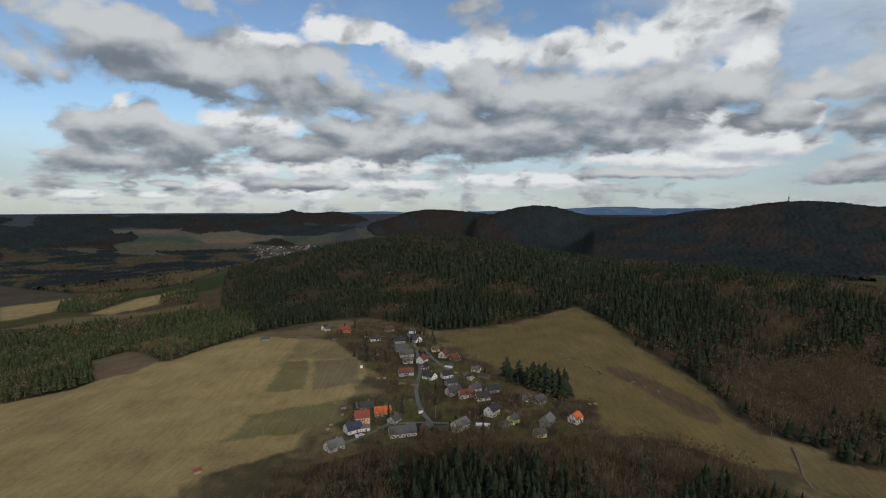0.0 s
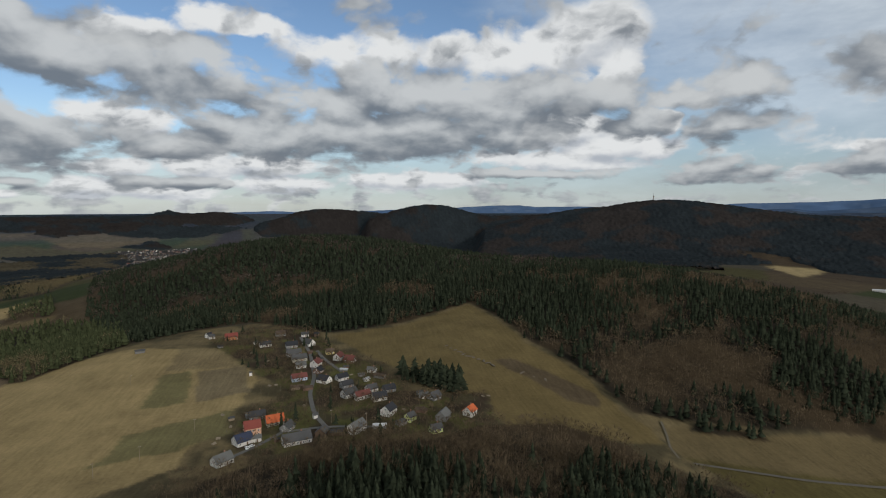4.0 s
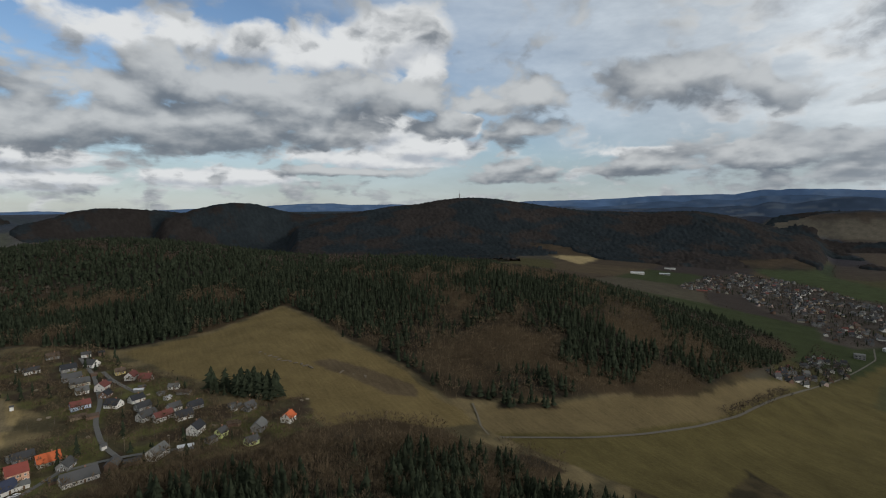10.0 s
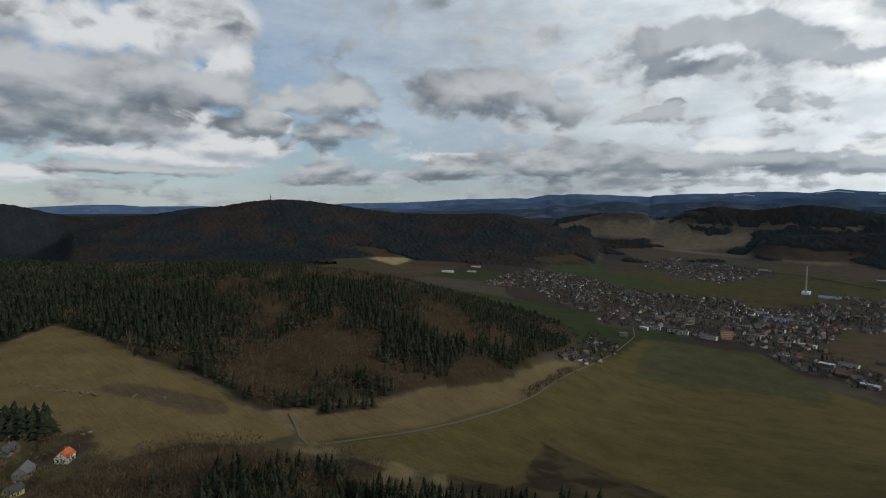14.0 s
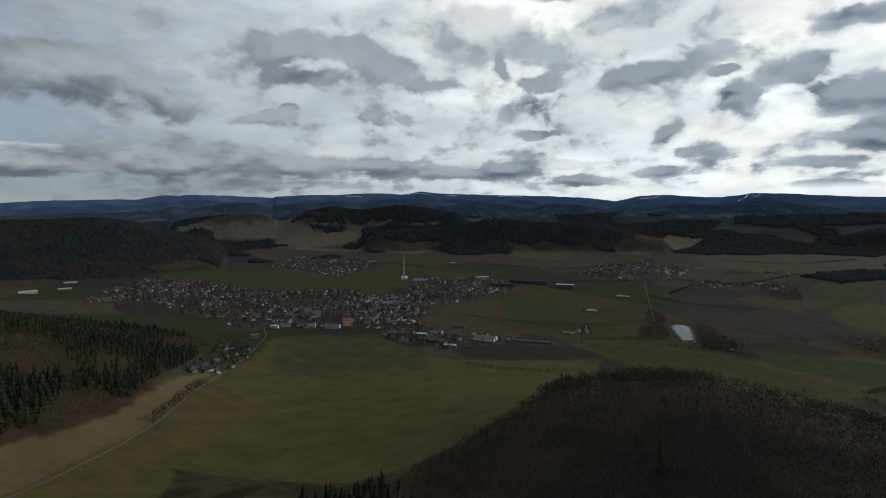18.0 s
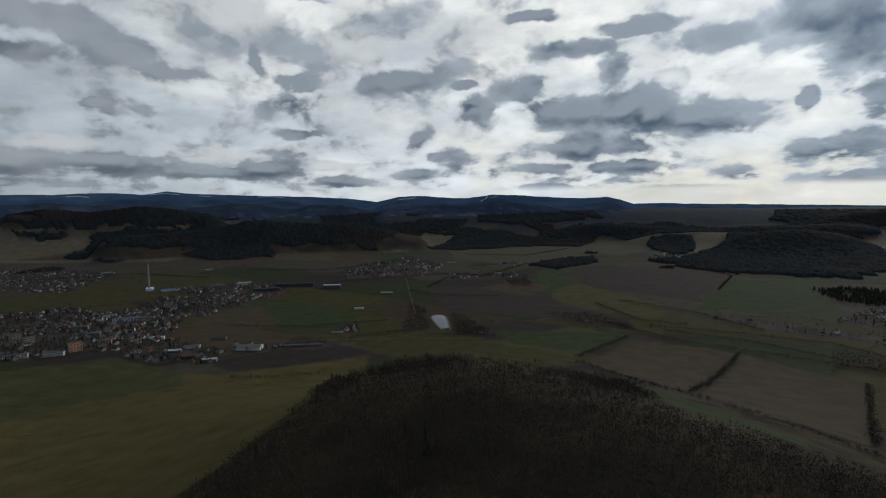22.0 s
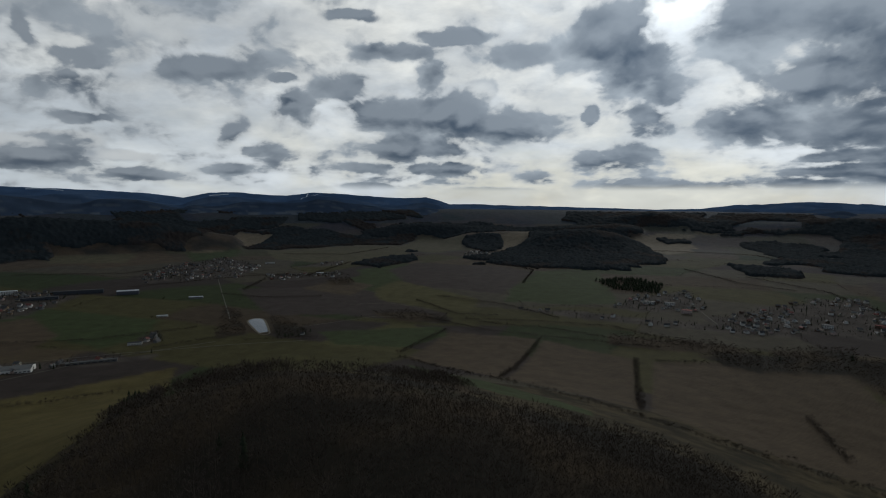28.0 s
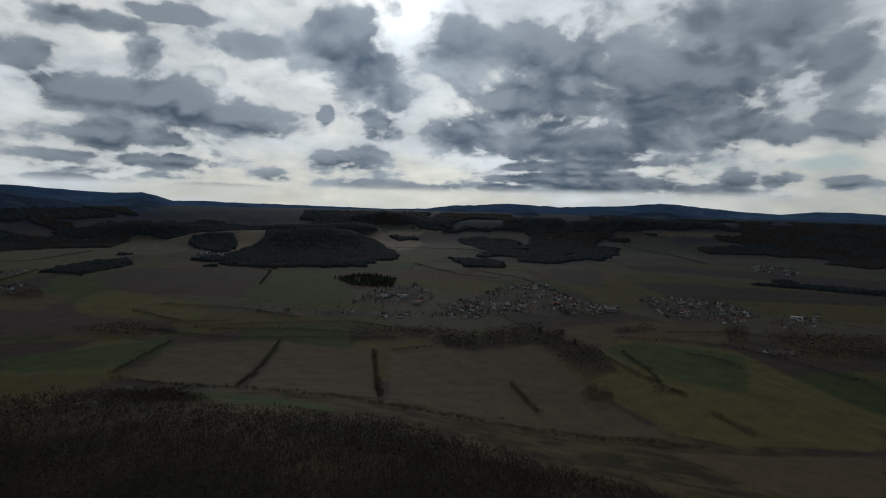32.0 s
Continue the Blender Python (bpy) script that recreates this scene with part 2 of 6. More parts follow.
w_body = cn.math("ADD", cn.math("MULTIPLY", layers[1], 0.8), body)
gout = cn.node("NodeGroupOutput")
for s, v in zip(gout.inputs, (g_cover, w_cover, gap_out, g_body, w_body)):
    cn.link(v, s)

w = Net(wt)
way = w.vec("NORMALIZE", w.node("ShaderNodeTexCoord").outputs["Generated"])
way_x, way_y, up = w.split(way)


def cover_at(v):
    n = w.node("ShaderNodeGroup", node_tree=clouds)
    w.link(v, n.inputs[0])
    return n.outputs


here = cover_at(way)
above = cover_at(w.vec("NORMALIZE", w.vec("ADD", way, w.combine(0.0, 0.0, w.smooth(up, 0.0, 0.25, 0.008, 0.05)))))
sunward = w.vec("DOT_PRODUCT", way, tuple(sun_way))
against = w.smooth(sunward, -0.25, 0.92)          # 0: lit from behind the viewer, 1: seen against the light
glow = w.math("POWER", w.math("MAXIMUM", sunward, 0.0), 260.0)
wide_glow = w.math("POWER", w.math("MAXIMUM", sunward, 0.0), 14.0)
g_alpha, w_alpha = w.smooth(here[0], -0.05, 0.55), w.smooth(here[1], -0.05, 0.45)
g_slope = w.math("SUBTRACT", here[3], above[3])
w_slope = w.math("SUBTRACT", here[4], above[4])
g_front = w.mix(w.smooth(g_slope, -0.7, 0.9), (0.18, 0.205, 0.235, 1), (0.62, 0.63, 0.62, 1))
g_core = w.smooth(here[3], -0.3, 0.72)
g_back = w.mix(g_core, (0.72, 0.77, 0.8, 1), (0.124, 0.17, 0.232, 1))
g_back = w.mix(w.smooth(g_slope, -0.2, 0.75, 0.0, 0.65), g_back, (0.62, 0.67, 0.71, 1))
g_back = w.mix(w.smooth(here[0], 0.08, 0.5), (1.0, 0.99, 0.95, 1), g_back)          # bright rims against the light
g_colour = w.mix(against, g_front, g_back)
w_front = w.mix(w.smooth(w_slope, -0.75, 0.4), (0.47, 0.5, 0.54, 1), (0.84, 0.84, 0.82, 1))
w_back = w.mix(w.smooth(w_slope, -0.9, 0.6), (0.6, 0.65, 0.7, 1), (1.3, 1.28, 1.2, 1))
w_colour = w.mix(against, w_front, w_back)
# a high white veil, torn here and there
streak = w.noise(w.vec("MULTIPLY", way, (1, 1, 3.0)), 3.0, 6.0, 0.6)
veil_amount = w.math("ADD", w.smooth(sunward, -0.8, 0.1, -0.12, 0.92), w.math("MULTIPLY", w.math("SUBTRACT", streak, 0.45), 0.9))
veil_amount = w.math("MAXIMUM", veil_amount, w.smooth(up, 0.03, 0.17, 0.72, 0.0))
veil_amount = w.math("MULTIPLY", veil_amount, w.smooth(here[2], 0.15, 0.9, 1.0, 0.4))
veil_tone = w.smooth(streak, 0.3, 0.7, 0.7, 1.0)
thin = w.smooth(w.noise(w.vec("MULTIPLY", w.vec("ADD", way, (3.1, 0.4, 1.7)), (1, 1, 2.4)), 2.6, 7.0, 0.58, 0.3), 0.4, 0.62)          # thin and thick stretches of the veil
veil_colour = w.mix(against, w.mix(w.smooth(up, 0.06, 0.2), (0.43, 0.5, 0.55, 1), (0.62, 0.67, 0.7, 1)), w.mix(thin, (0.84, 0.84, 0.81, 1), w.mix(w.smooth(up, 0.03, 0.16), (0.8, 0.75, 0.62, 1), (1.0, 0.95, 0.84, 1))))

nishita = w.node("ShaderNodeTexSky", sky_type="NISHITA")
nishita.sun_disc = False
nishita.sun_elevation, nishita.sun_rotation = radians(SUN_EL), radians(SUN_AZ)
nishita.altitude, nishita.dust_density, nishita.ozone_density = 700, 0.3, 2.0
open_sky = w.node("ShaderNodeBackground")
w.link(nishita.outputs[0], open_sky.inputs["Color"])
open_sky.inputs["Strength"].default_value = 0.115


def layer(colour, strength):
    n = w.node("ShaderNodeBackground")
    w.put(n.inputs["Color"], colour)
    w.put(n.inputs["Strength"], strength)
    return n.outputs[0]


def over(amount, under, top):
    n = w.node("ShaderNodeMixShader")
    w.put(n.inputs[0], amount)
    w.link(under, n.inputs[1])
    w.link(top, n.inputs[2])
    return n.outputs[0]


veil = layer(veil_colour, w.math("ADD", w.math("MULTIPLY", veil_tone, w.math("ADD", w.math("ADD", 1.16, w.math("MULTIPLY", against, 0.98)), w.math("MULTIPLY", wide_glow, 0.4))), w.math("MULTIPLY", glow, 2.5)))
whites = layer(w_colour, w.math("ADD", 1.0, w.math("MULTIPLY", wide_glow, 0.6)))
greys = layer(g_colour, w.math("ADD", 1.0, w.math("MULTIPLY", wide_glow, 0.45)))
sky_shader = over(w.math("MINIMUM", w.math("MAXIMUM", veil_amount, 0.0), 1.0), open_sky.outputs[0], veil)
gap = w.math("SUBTRACT", 1.0, w.math("MULTIPLY", w.smooth(up, 0.018, 0.034, 1.0, 0.0), w.smooth(sunward, 0.45, 0.85)))          # a clear strip low under the sun
sky_shader = over(w.math("MULTIPLY", w_alpha, gap), sky_shader, whites)
haze_edge = layer((0.5, 0.56, 0.62, 1), w.math("ADD", 1.0, w.math("MULTIPLY", wide_glow, 0.6)))
sky_shader = over(w.math("MULTIPLY", w.smooth(here[0], -0.7, 0.3), w.math("MULTIPLY", against, 0.22)), sky_shader, haze_edge)
sky_shader = over(w.math("MULTIPLY", w.math("MULTIPLY", g_alpha, 0.97), gap), sky_shader, greys)
w.link(sky_shader, w.node("ShaderNodeOutputWorld").inputs[0])

# ---------------------------------------------------------------- materials


def material(name, colour, rough=0.9, vary=0.25, scale=0.3, fine=4.0, bump=0.3, metal=0.0, island=0.0, attribute="", per_object=0.0, spec=0.2, streaks=0.0):
    """A plain surface with variation at two scales and a fine relief. colour: base colour, or the name of a colour attribute."""
    m = bpy.data.materials.new(name)
    m.use_nodes = True
    t = m.node_tree
    n = Net(t)
    b = t.nodes["Principled BSDF"]
    where = n.node("ShaderNodeNewGeometry").outputs["Position"]
    large, small = n.noise(where, scale, 4.0, 0.6), n.noise(where, fine, 4.0, 0.65)
    base = n.node("ShaderNodeAttribute", attribute_name=attribute).outputs["Color"] if attribute else (*colour, 1)
    f = n.math("ADD", n.math("MULTIPLY", n.math("SUBTRACT", large, 0.5), 2.4 * vary), n.math("MULTIPLY", n.math("SUBTRACT", small, 0.5), 1.6 * vary))
    if island:
        f = n.math("ADD", f, n.math("MULTIPLY", n.math("SUBTRACT", n.node("ShaderNodeNewGeometry").outputs["Random Per Island"], 0.5), island))
    if per_object:
        f = n.math("ADD", f, n.math("MULTIPLY", n.math("SUBTRACT", n.node("ShaderNodeObjectInfo").outputs["Random"], 0.5), per_object))
    if streaks:
        lines = n.noise(n.vec("MULTIPLY", where, (0.35, 0.03, 0.0)), 1.0, 5.0, 0.7)
        f = n.math("ADD", f, n.math("MULTIPLY", n.math("SUBTRACT", lines, 0.5), streaks))
    f = n.math("MAXIMUM", n.math("ADD", f, 1.0), 0.15)
    shade = n.combine(f, f, f)
    n.link(n.mix(1.0, base, shade, "MULTIPLY"), b.inputs["Base Color"])
    b.inputs["Roughness"].default_value, b.inputs["Metallic"].default_value = rough, metal
    b.inputs["Specular IOR Level"].default_value = spec
    if bump:
        k = n.node("ShaderNodeBump")
        k.inputs["Strength"].default_value, k.inputs["Distance"].default_value = bump, 0.3 / max(fine, 0.3)
        n.link(small, k.inputs["Height"])
        n.link(k.outputs[0], b.inputs["Normal"])
    return m


M_GROUND = material("grass_and_soil", (1, 1, 1), vary=0.4, scale=0.03, fine=0.45, bump=0.6, attribute="cover", spec=0.035, streaks=0.8)
M_SPRUCE = material("spruce_needles", (0.0235, 0.0285, 0.0175), vary=0.4, scale=0.05, fine=1.5, bump=0, island=0.65, spec=0.0)


# pine green brighter than spruce: sunlight on the western wood put into the colour
M_SUNPINE = material("sunlit_pine_needles", (0.042, 0.048, 0.023), vary=0.3, scale=0.012, fine=1.5, bump=0, island=0.6, spec=0.0)
M_TWIG = material("bare_twigs", (0.094, 0.07, 0.043), vary=0.5, scale=0.03, fine=0.16, bump=0, island=0.55, spec=0.015)
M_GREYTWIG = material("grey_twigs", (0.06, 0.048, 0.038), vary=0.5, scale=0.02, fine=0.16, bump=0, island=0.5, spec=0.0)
M_LARCH = material("pale_twigs", (0.11, 0.09, 0.05), vary=0.3, scale=0.01, fine=1.5, bump=0, island=0.7, spec=0.015)
M_CANOPY = material("far_tree_tops", (1, 1, 1), vary=0.35, scale=0.008, fine=0.07, bump=0.5, attribute="cover", spec=0.005)
M_RANGE = material("far_hills", (1, 1, 1), vary=0.2, scale=0.002, fine=0.02, bump=0.3, attribute="cover", spec=0.0)
M_BARK = material("bark", (0.1, 0.085, 0.065), vary=0.3, scale=0.5, fine=6)
M_ROAD = material("asphalt_lane", (0.085, 0.076, 0.06), vary=0.2, scale=0.2, fine=2)
M_STREET = material("grey_village_street", (0.115, 0.11, 0.1), vary=0.15, scale=0.2, fine=2)
M_TRACK = material("dirt_track", (0.1, 0.086, 0.06), vary=0.25, scale=0.1, fine=2)
M_RUBBLE = material("earth_and_rubble", (0.11, 0.09, 0.065), vary=0.4, scale=0.3, fine=2)
M_LOG = material("cut_timber", (0.2, 0.165, 0.12), vary=0.25, scale=0.5, fine=3)
# ---------------------------------------------------------------- the lie of the land
# Heights in metres of rings round the knoll over which the camera hangs, every 12 degrees clockwise from -60.
RINGS = [90, 210, 315, 435, 570, 720, 900, 1125, 1425, 1875, 2550, 3600, 4800]
GROUND = [
    [170, 170, 170, 170, 170, 170, 170, 171, 171, 172, 172, 172, 172, 170, 167, 167, 168, 169, 170, 171, 171, 171, 170, 170, 170, 170, 170, 170, 170, 170],
    [161, 160, 159, 158, 157, 159, 159, 157, 155, 154, 154, 152, 154, 161, 169, 171, 167, 163, 160, 159, 159, 160, 160, 160, 160, 161, 161, 161, 161, 161],
    [147, 146, 147, 146, 142, 147, 147, 140, 130, 124, 122, 117, 120, 149, 180, 181, 166, 150, 139, 131, 131, 134, 136, 138, 142, 145, 147, 148, 148, 148],
    [131, 133, 140, 146, 143, 146, 148, 139, 124, 108, 92, 89, 91, 131, 176, 172, 147, 126, 108, 91, 87, 92, 99, 108, 117, 123, 128, 130, 131, 131],
    [114, 120, 133, 151, 149, 149, 160, 161, 152, 128, 80, 67, 77, 99, 123, 120, 105, 87, 68, 49, 43, 48, 61, 77, 90, 100, 106, 110, 111, 112],
    [97, 103, 118, 144, 151, 150, 166, 182, 187, 172, 93, 38, 51, 49, 59, 63, 58, 45, 28, 13, 14, 25, 38, 53, 66, 76, 84, 89, 92, 94],
    [80, 83, 84, 102, 142, 165, 182, 200, 197, 169, 78, 8, 21, 7, 13, 21, 19, 11, 2, -2, 5, 17, 26, 36, 46, 56, 63, 68, 72, 76],
    [62, 62, 49, 69, 156, 199, 186, 193, 173, 120, 43, 8, 18, 1, -1, 1, -1, -6, -9, -6, 3, 10, 16, 24, 33, 40, 46, 50, 54, 58],
    [42, 41, 40, 118, 214, 242, 170, 139, 128, 83, 29, 10, 2, -3, -2, -2, 0, -3, -5, -5, -1, 3, 10, 18, 25, 29, 33, 35, 38, 41],
    [27, 26, 26, 81, 167, 194, 122, 82, 93, 64, 12, -1, -3, 2, -1, 0, 13, 16, 10, 3, 3, 4, 12, 18, 21, 23, 24, 25, 26, 27],
    [21, 20, 20, 27, 35, 37, 24, 23, 52, 43, 8, 10, 19, 24, 10, 8, 18, 32, 37, 19, 14, 15, 21, 22, 22, 21, 21, 21, 21, 21],
    [24, 21, 26, 32, 12, 7, 11, 16, 23, 25, 27, 30, 32, 33, 24, 22, 22, 34, 42, 29, 23, 23, 26, 26, 25, 25, 24, 24, 24, 24],
    [31, 29, 31, 36, 31, 31, 33, 32, 28, 28, 33, 33, 30, 30, 32, 33, 31, 28, 28, 30, 31, 32, 31, 31, 31, 31, 31, 31, 31, 31],
]
KNOTS = np.array(GROUND, float)
RIDGES, RANGES = [], []


def ridge(name, r, width, kind, bearings, tops):
    """A far crest at about r metres, with its height at these bearings."""
    RIDGES.append((name, r, width, kind, np.array(bearings), np.array(tops, float)))


ridge("tower_ridge", 3300, 520, "tree",
      [13.5, 17.0, 20.5, 24.1, 27.7, 29.5, 31.8, 33.4, 35.7, 39.5, 42.3, 45.0, 50.3, 55.1, 57.4, 59.6, 61.7, 63.7, 65.2, 66.2],
      [115, 181, 234, 268, 288, 308, 321, 324, 314, 283, 259, 242, 234, 241, 224, 190, 155, 122, 92, 54])
ridge("dome_hill", 3900, 250, "tree",
      [1.4, 3.7, 5.2, 7.3, 9.0, 11.1, 13.1, 15.3, 18.6, 20.7],
      [168, 214, 255, 288, 300, 289, 249, 219, 221, 181])
ridge("west_hills", 4200, 200, "tree",
      [-9.4, -6.4, -4.6, -2.5, -0.4, 1.9, 4.9, 7.3],
      [145, 197, 245, 268, 264, 251, 226, 162])
ridge("west_cone", 4450, 170, "tree",
      [-21.7, -19.0, -17.4, -16.5, -15.4, -14.0, -12.3, -10.6, -8.8, -6.4],
      [168, 211, 242, 259, 237, 233, 246, 233, 196, 150])
ridge("knolls_east", 4200, 200, "tree",
      [60.1, 63.9, 68.1, 70.1, 70.7, 71.5, 73.7, 76.2, 79.4, 81.6, 83.3, 85.6, 89.0, 91.4],
      [176, 220, 249, 238, 191, 195, 254, 284, 260, 279, 299, 280, 238, 179])
ridge("wood_knoll", 3450, 260, "tree",
      [78.8, 82.1, 86.6, 90.2, 92.6, 94.4, 97.3, 100.3, 103.3, 105.7, 108.6, 111.5],
      [108, 131, 142, 164, 194, 200, 180, 174, 169, 140, 103, 75])
ridge("south_woods", 4000, 180, "tree",
      [121.9, 125.5, 128.4, 131.8, 136.6, 141.7, 146.3, 149.3, 152.5],
      [66, 106, 130, 125, 102, 116, 126, 135, 121])
ridge("bare_hill", 3650, 260, "field",
      [129.0, 131.8, 134.5, 138.2, 141.2, 143.6],
      [-28, 48, 94, 103, 101, 59])
ridge("dark_hill", 3300, 270, "tree",
      [135.4, 137.8, 140.1, 141.9, 144.2, 147.0, 149.2, 151.4, 153.5, 156.1],
      [-95, -30, 59, 108, 128, 134, 114, 64, 14, -53])
ridge("south_hill", 4400, 180, "tree",
      [147.0, 149.7, 152.3, 154.4, 156.9, 162.1, 166.3, 170.8, 171.5, 177.0, 187.1],
      [158, 201, 225, 210, 172, 172, 195, 203, 181, 211, 195])


def far_range(r, bearings, tops):
    """A range beyond the rim of the near country; heights as they would be at 4780 m."""
    RANGES.append((r, np.array(bearings), np.array(tops, float)))


far_range(4900,
      [-47.2, -40.2, -36.4, -30.0, -22.7, -18.5, -10.6, -7.0, -3.4, 11.9, 13.1, 16.4, 18.7, 20.2, 25.3, 26.9, 33.9],
      [212, 212, 225, 226, 237, 237, 246, 257, 238, 282, 290, 302, 302, 289, 292, 283, 283])
far_range(4940,
      [19.9, 26.9, 33.7, 38.9, 45.5, 51.5, 56.1, 58.4, 60.6, 62.1, 62.8, 66.5, 70.5, 70.8, 72.9, 75.1, 76.8, 79.0, 81.1, 83.8, 84.5, 85.6, 87.3, 92.6, 98.6, 102.7, 105.7, 108.0, 110.3, 113.7, 115.3, 118.0, 120.1, 124.1, 127.3, 129.5, 130.8, 132.1, 134.7, 136.5, 141.2, 146.9, 152.9, 156.9, 159.7, 162.0, 164.2, 166.2, 169.0, 169.1, 170.7, 173.7, 177.0, 180.6, 182.2, 184.7, 188.0, 190.7, 193.2, 195.5, 198.1, 205.1],
      [254, 254, 281, 315, 324, 353, 362, 361, 394, 390, 397, 390, 369, 380, 389, 395, 392, 403, 405, 392, 403, 417, 402, 383, 368, 350, 317, 359, 366, 343, 341, 370, 363, 339, 326, 336, 313, 275, 281, 272, 266, 255, 246, 255, 288, 294, 309, 314, 299, 305, 293, 305, 316, 342, 335, 313, 289, 278, 301, 303, 293, 293])


def step(a, b, x):
    u = np.clip((x - a) / (b - a), 0, 1)
    return u * u * (3 - 2 * u)


def spline(u):
    return np.stack([(1 - u) ** 3, 3 * u ** 3 - 6 * u * u + 4, -3 * u ** 3 + 3 * u * u + 3 * u + 1, u ** 3], -1) / 6


def lattice(ix, iy, seed):
    h = np.sin(ix * 127.1 + iy * 311.7 + seed * 74.7) * 43758.5453
    return h - np.floor(h)


def value_noise(x, y, size, seed=0):
    """Smooth noise from 0 to 1 with features of that size in metres."""
    x, y = np.asarray(x, float) / size, np.asarray(y, float) / size
    ix, iy = np.floor(x), np.floor(y)
    fx, fy = x - ix, y - iy
    fx, fy = fx * fx * (3 - 2 * fx), fy * fy * (3 - 2 * fy)
    return ((lattice(ix, iy, seed) * (1 - fx) + lattice(ix + 1, iy, seed) * fx) * (1 - fy)
            + (lattice(ix, iy + 1, seed) * (1 - fx) + lattice(ix + 1, iy + 1, seed) * fx) * fy)


def bearing_of(x, y):
    az = np.degrees(np.arctan2(x, y))
    return np.where(az < -120, az + 360, az)


def ridge_lift(x, y, z):
    """The ground with the far crests on it, and how far wooded crests raise it."""
    r, az = np.hypot(x, y), bearing_of(x, y)
    wooded = np.zeros(np.shape(z))
    for name, r0, width, kind, bearings, tops in RIDGES:
        crest = np.interp(az, bearings, tops, left=-1e3, right=-1e3)
        ends = step(bearings[0] - 0.01, bearings[0] + 1.5, az) * (1 - step(bearings[-1] - 1.5, bearings[-1], az))
        up = np.maximum(crest - z, 0) * ends * np.exp(-((r - r0) / width) ** 2)
        z = z + up
        if kind == "tree":
            wooded = np.maximum(wooded, up)
    return z, wooded


def base_height(x, y):
    x, y = np.asarray(x, float), np.asarray(y, float)
    r = np.maximum(np.hypot(x, y), 91)
    ua = ((np.degrees(np.arctan2(x, y)) + 60) / 12) % 30
    ia = np.floor(ua).astype(int)
    ur = np.clip(np.interp(np.log(r), np.log(RINGS), np.arange(len(RINGS))), 0, len(RINGS) - 1.001)
    ir = np.floor(ur).astype(int)
    wa, wr = spline(ua - ia), spline(ur - ir)
    z = np.zeros(np.shape(x))
    for a in range(4):
        for b in range(4):
            z = z + wa[..., a] * wr[..., b] * KNOTS[np.clip(ir + b - 1, 0, len(RINGS) - 1), (ia + a - 1) % 30]
    return z + 204 * step(3500, 4780, np.hypot(x, y))


def height(x, y):
    return ridge_lift(np.asarray(x, float), np.asarray(y, float), base_height(x, y))[0]


def inside(x, y, polygon):
    """Which of the points lie in the polygon."""
    res = np.zeros(np.shape(x), bool)
    px, py = polygon[-1]
    for qx, qy in polygon:
        cross = ((qy > y) != (py > y)) & (x < (px - qx) * (y - qy) / ((py - qy) or 1e-9) + qx)
        res ^= cross
        px, py = qx, qy
    return res


FIELDS, WOODS, HEDGES, ROADS, FIRS, PONDS = [], {}, [], [], [], []


def field(name, polygon):
    FIELDS.append((name, polygon))


def wood(name, polygon):
    WOODS.setdefault(name, []).append(polygon)


def hedge(name, line):
    HEDGES.append(line)


def firs(name, polygon):
    FIRS.append(polygon)


SKI = []


def ski(name, line):
    """A white run on the far mountains, by bearings and heights in degrees."""
    SKI.append((name, line))


def water(name, polygon):
    PONDS.append(polygon)


def road(name, line):
    ROADS.append((name, line))


field("tan_meadow", [(-470, 430), (-391, 477), (-317, 542), (-273, 585), (-226, 626), (-171, 600), (-101, 592), (-76, 487), (-82, 426), (-86, 382), (-103, 353), (-100, 331), (-123, 306),
    (-139, 292), (-146, 267), (-243, 267), (-330, 250)])
field("rough_tan", [(-101, 592), (-171, 600), (-163, 522), (-88, 530), (-76, 487)])
field("plot_green", [(-152, 431), (-163, 511), (-139, 520), (-124, 444)])
field("plot_brown", [(-118, 442), (-134, 520), (-93, 529), (-78, 458)])
field("plot_green", [(-153, 337), (-146, 356), (-149, 386), (-84, 423), (-80, 382), (-104, 359), (-137, 343)])
field("clearcut", [(-437, 634), (-420, 683), (-305, 550), (-306, 510), (-342, 500)])
field("olive_meadow", [(-14, 624), (70, 637), (164, 694), (178, 604), (186, 524), (209, 452), (217, 378), (228, 357), (224, 334), (165, 338), (112, 358), (109, 384), (93, 426), (53, 475), (19, 541)])
field("ploughed", [(141, 486), (158, 490), (209, 409), (199, 390), (178, 400), (149, 462)])
field("pale_meadow", [(242, 361), (328, 348), (406, 343), (486, 330), (654, 361), (762, 366), (523, 297), (424, 286), (302, 295), (232, 309), (224, 327)])
field("gold_field", [(227, 317), (337, 297), (471, 298), (751, 352), (1125, 409), (1180, 252), (1027, 100), (980, 23), (1011, -262), (492, -83), (398, 11), (360, 82),
    (405, 229), (288, 181)])
field("green_field", [(1018, 370), (1163, 376), (1184, 196), (1018, 77), (918, 60), (896, 196), (812, 305)])
field("fieldtip", [(1680, 2100), (1793, 1965), (1749, 1675), (1505, 1539), (1626, 1853)])
field("tan_strip", [(-1182, 1380), (-1063, 1489), (-956, 1278), (-1009, 1176)])
field("tan_strip", [(-814, 1191), (-781, 1312), (-657, 1320), (-623, 1198), (-740, 1156)])
field("pale_strip", [(-925, 1077), (-856, 1178), (-634, 1124), (-541, 1134), (-537, 1100), (-745, 1072)])
field("field_tan", [(908, -819), (741, -933), (538, -590), (765, -583)])
field("field_tan", [(728, -935), (520, -957), (332, -625), (530, -593)])
field("field_tan", [(490, -974), (343, -1167), (230, -1187), (85, -884), (-35, -690), (85, -637), (187, -622), (321, -641)])
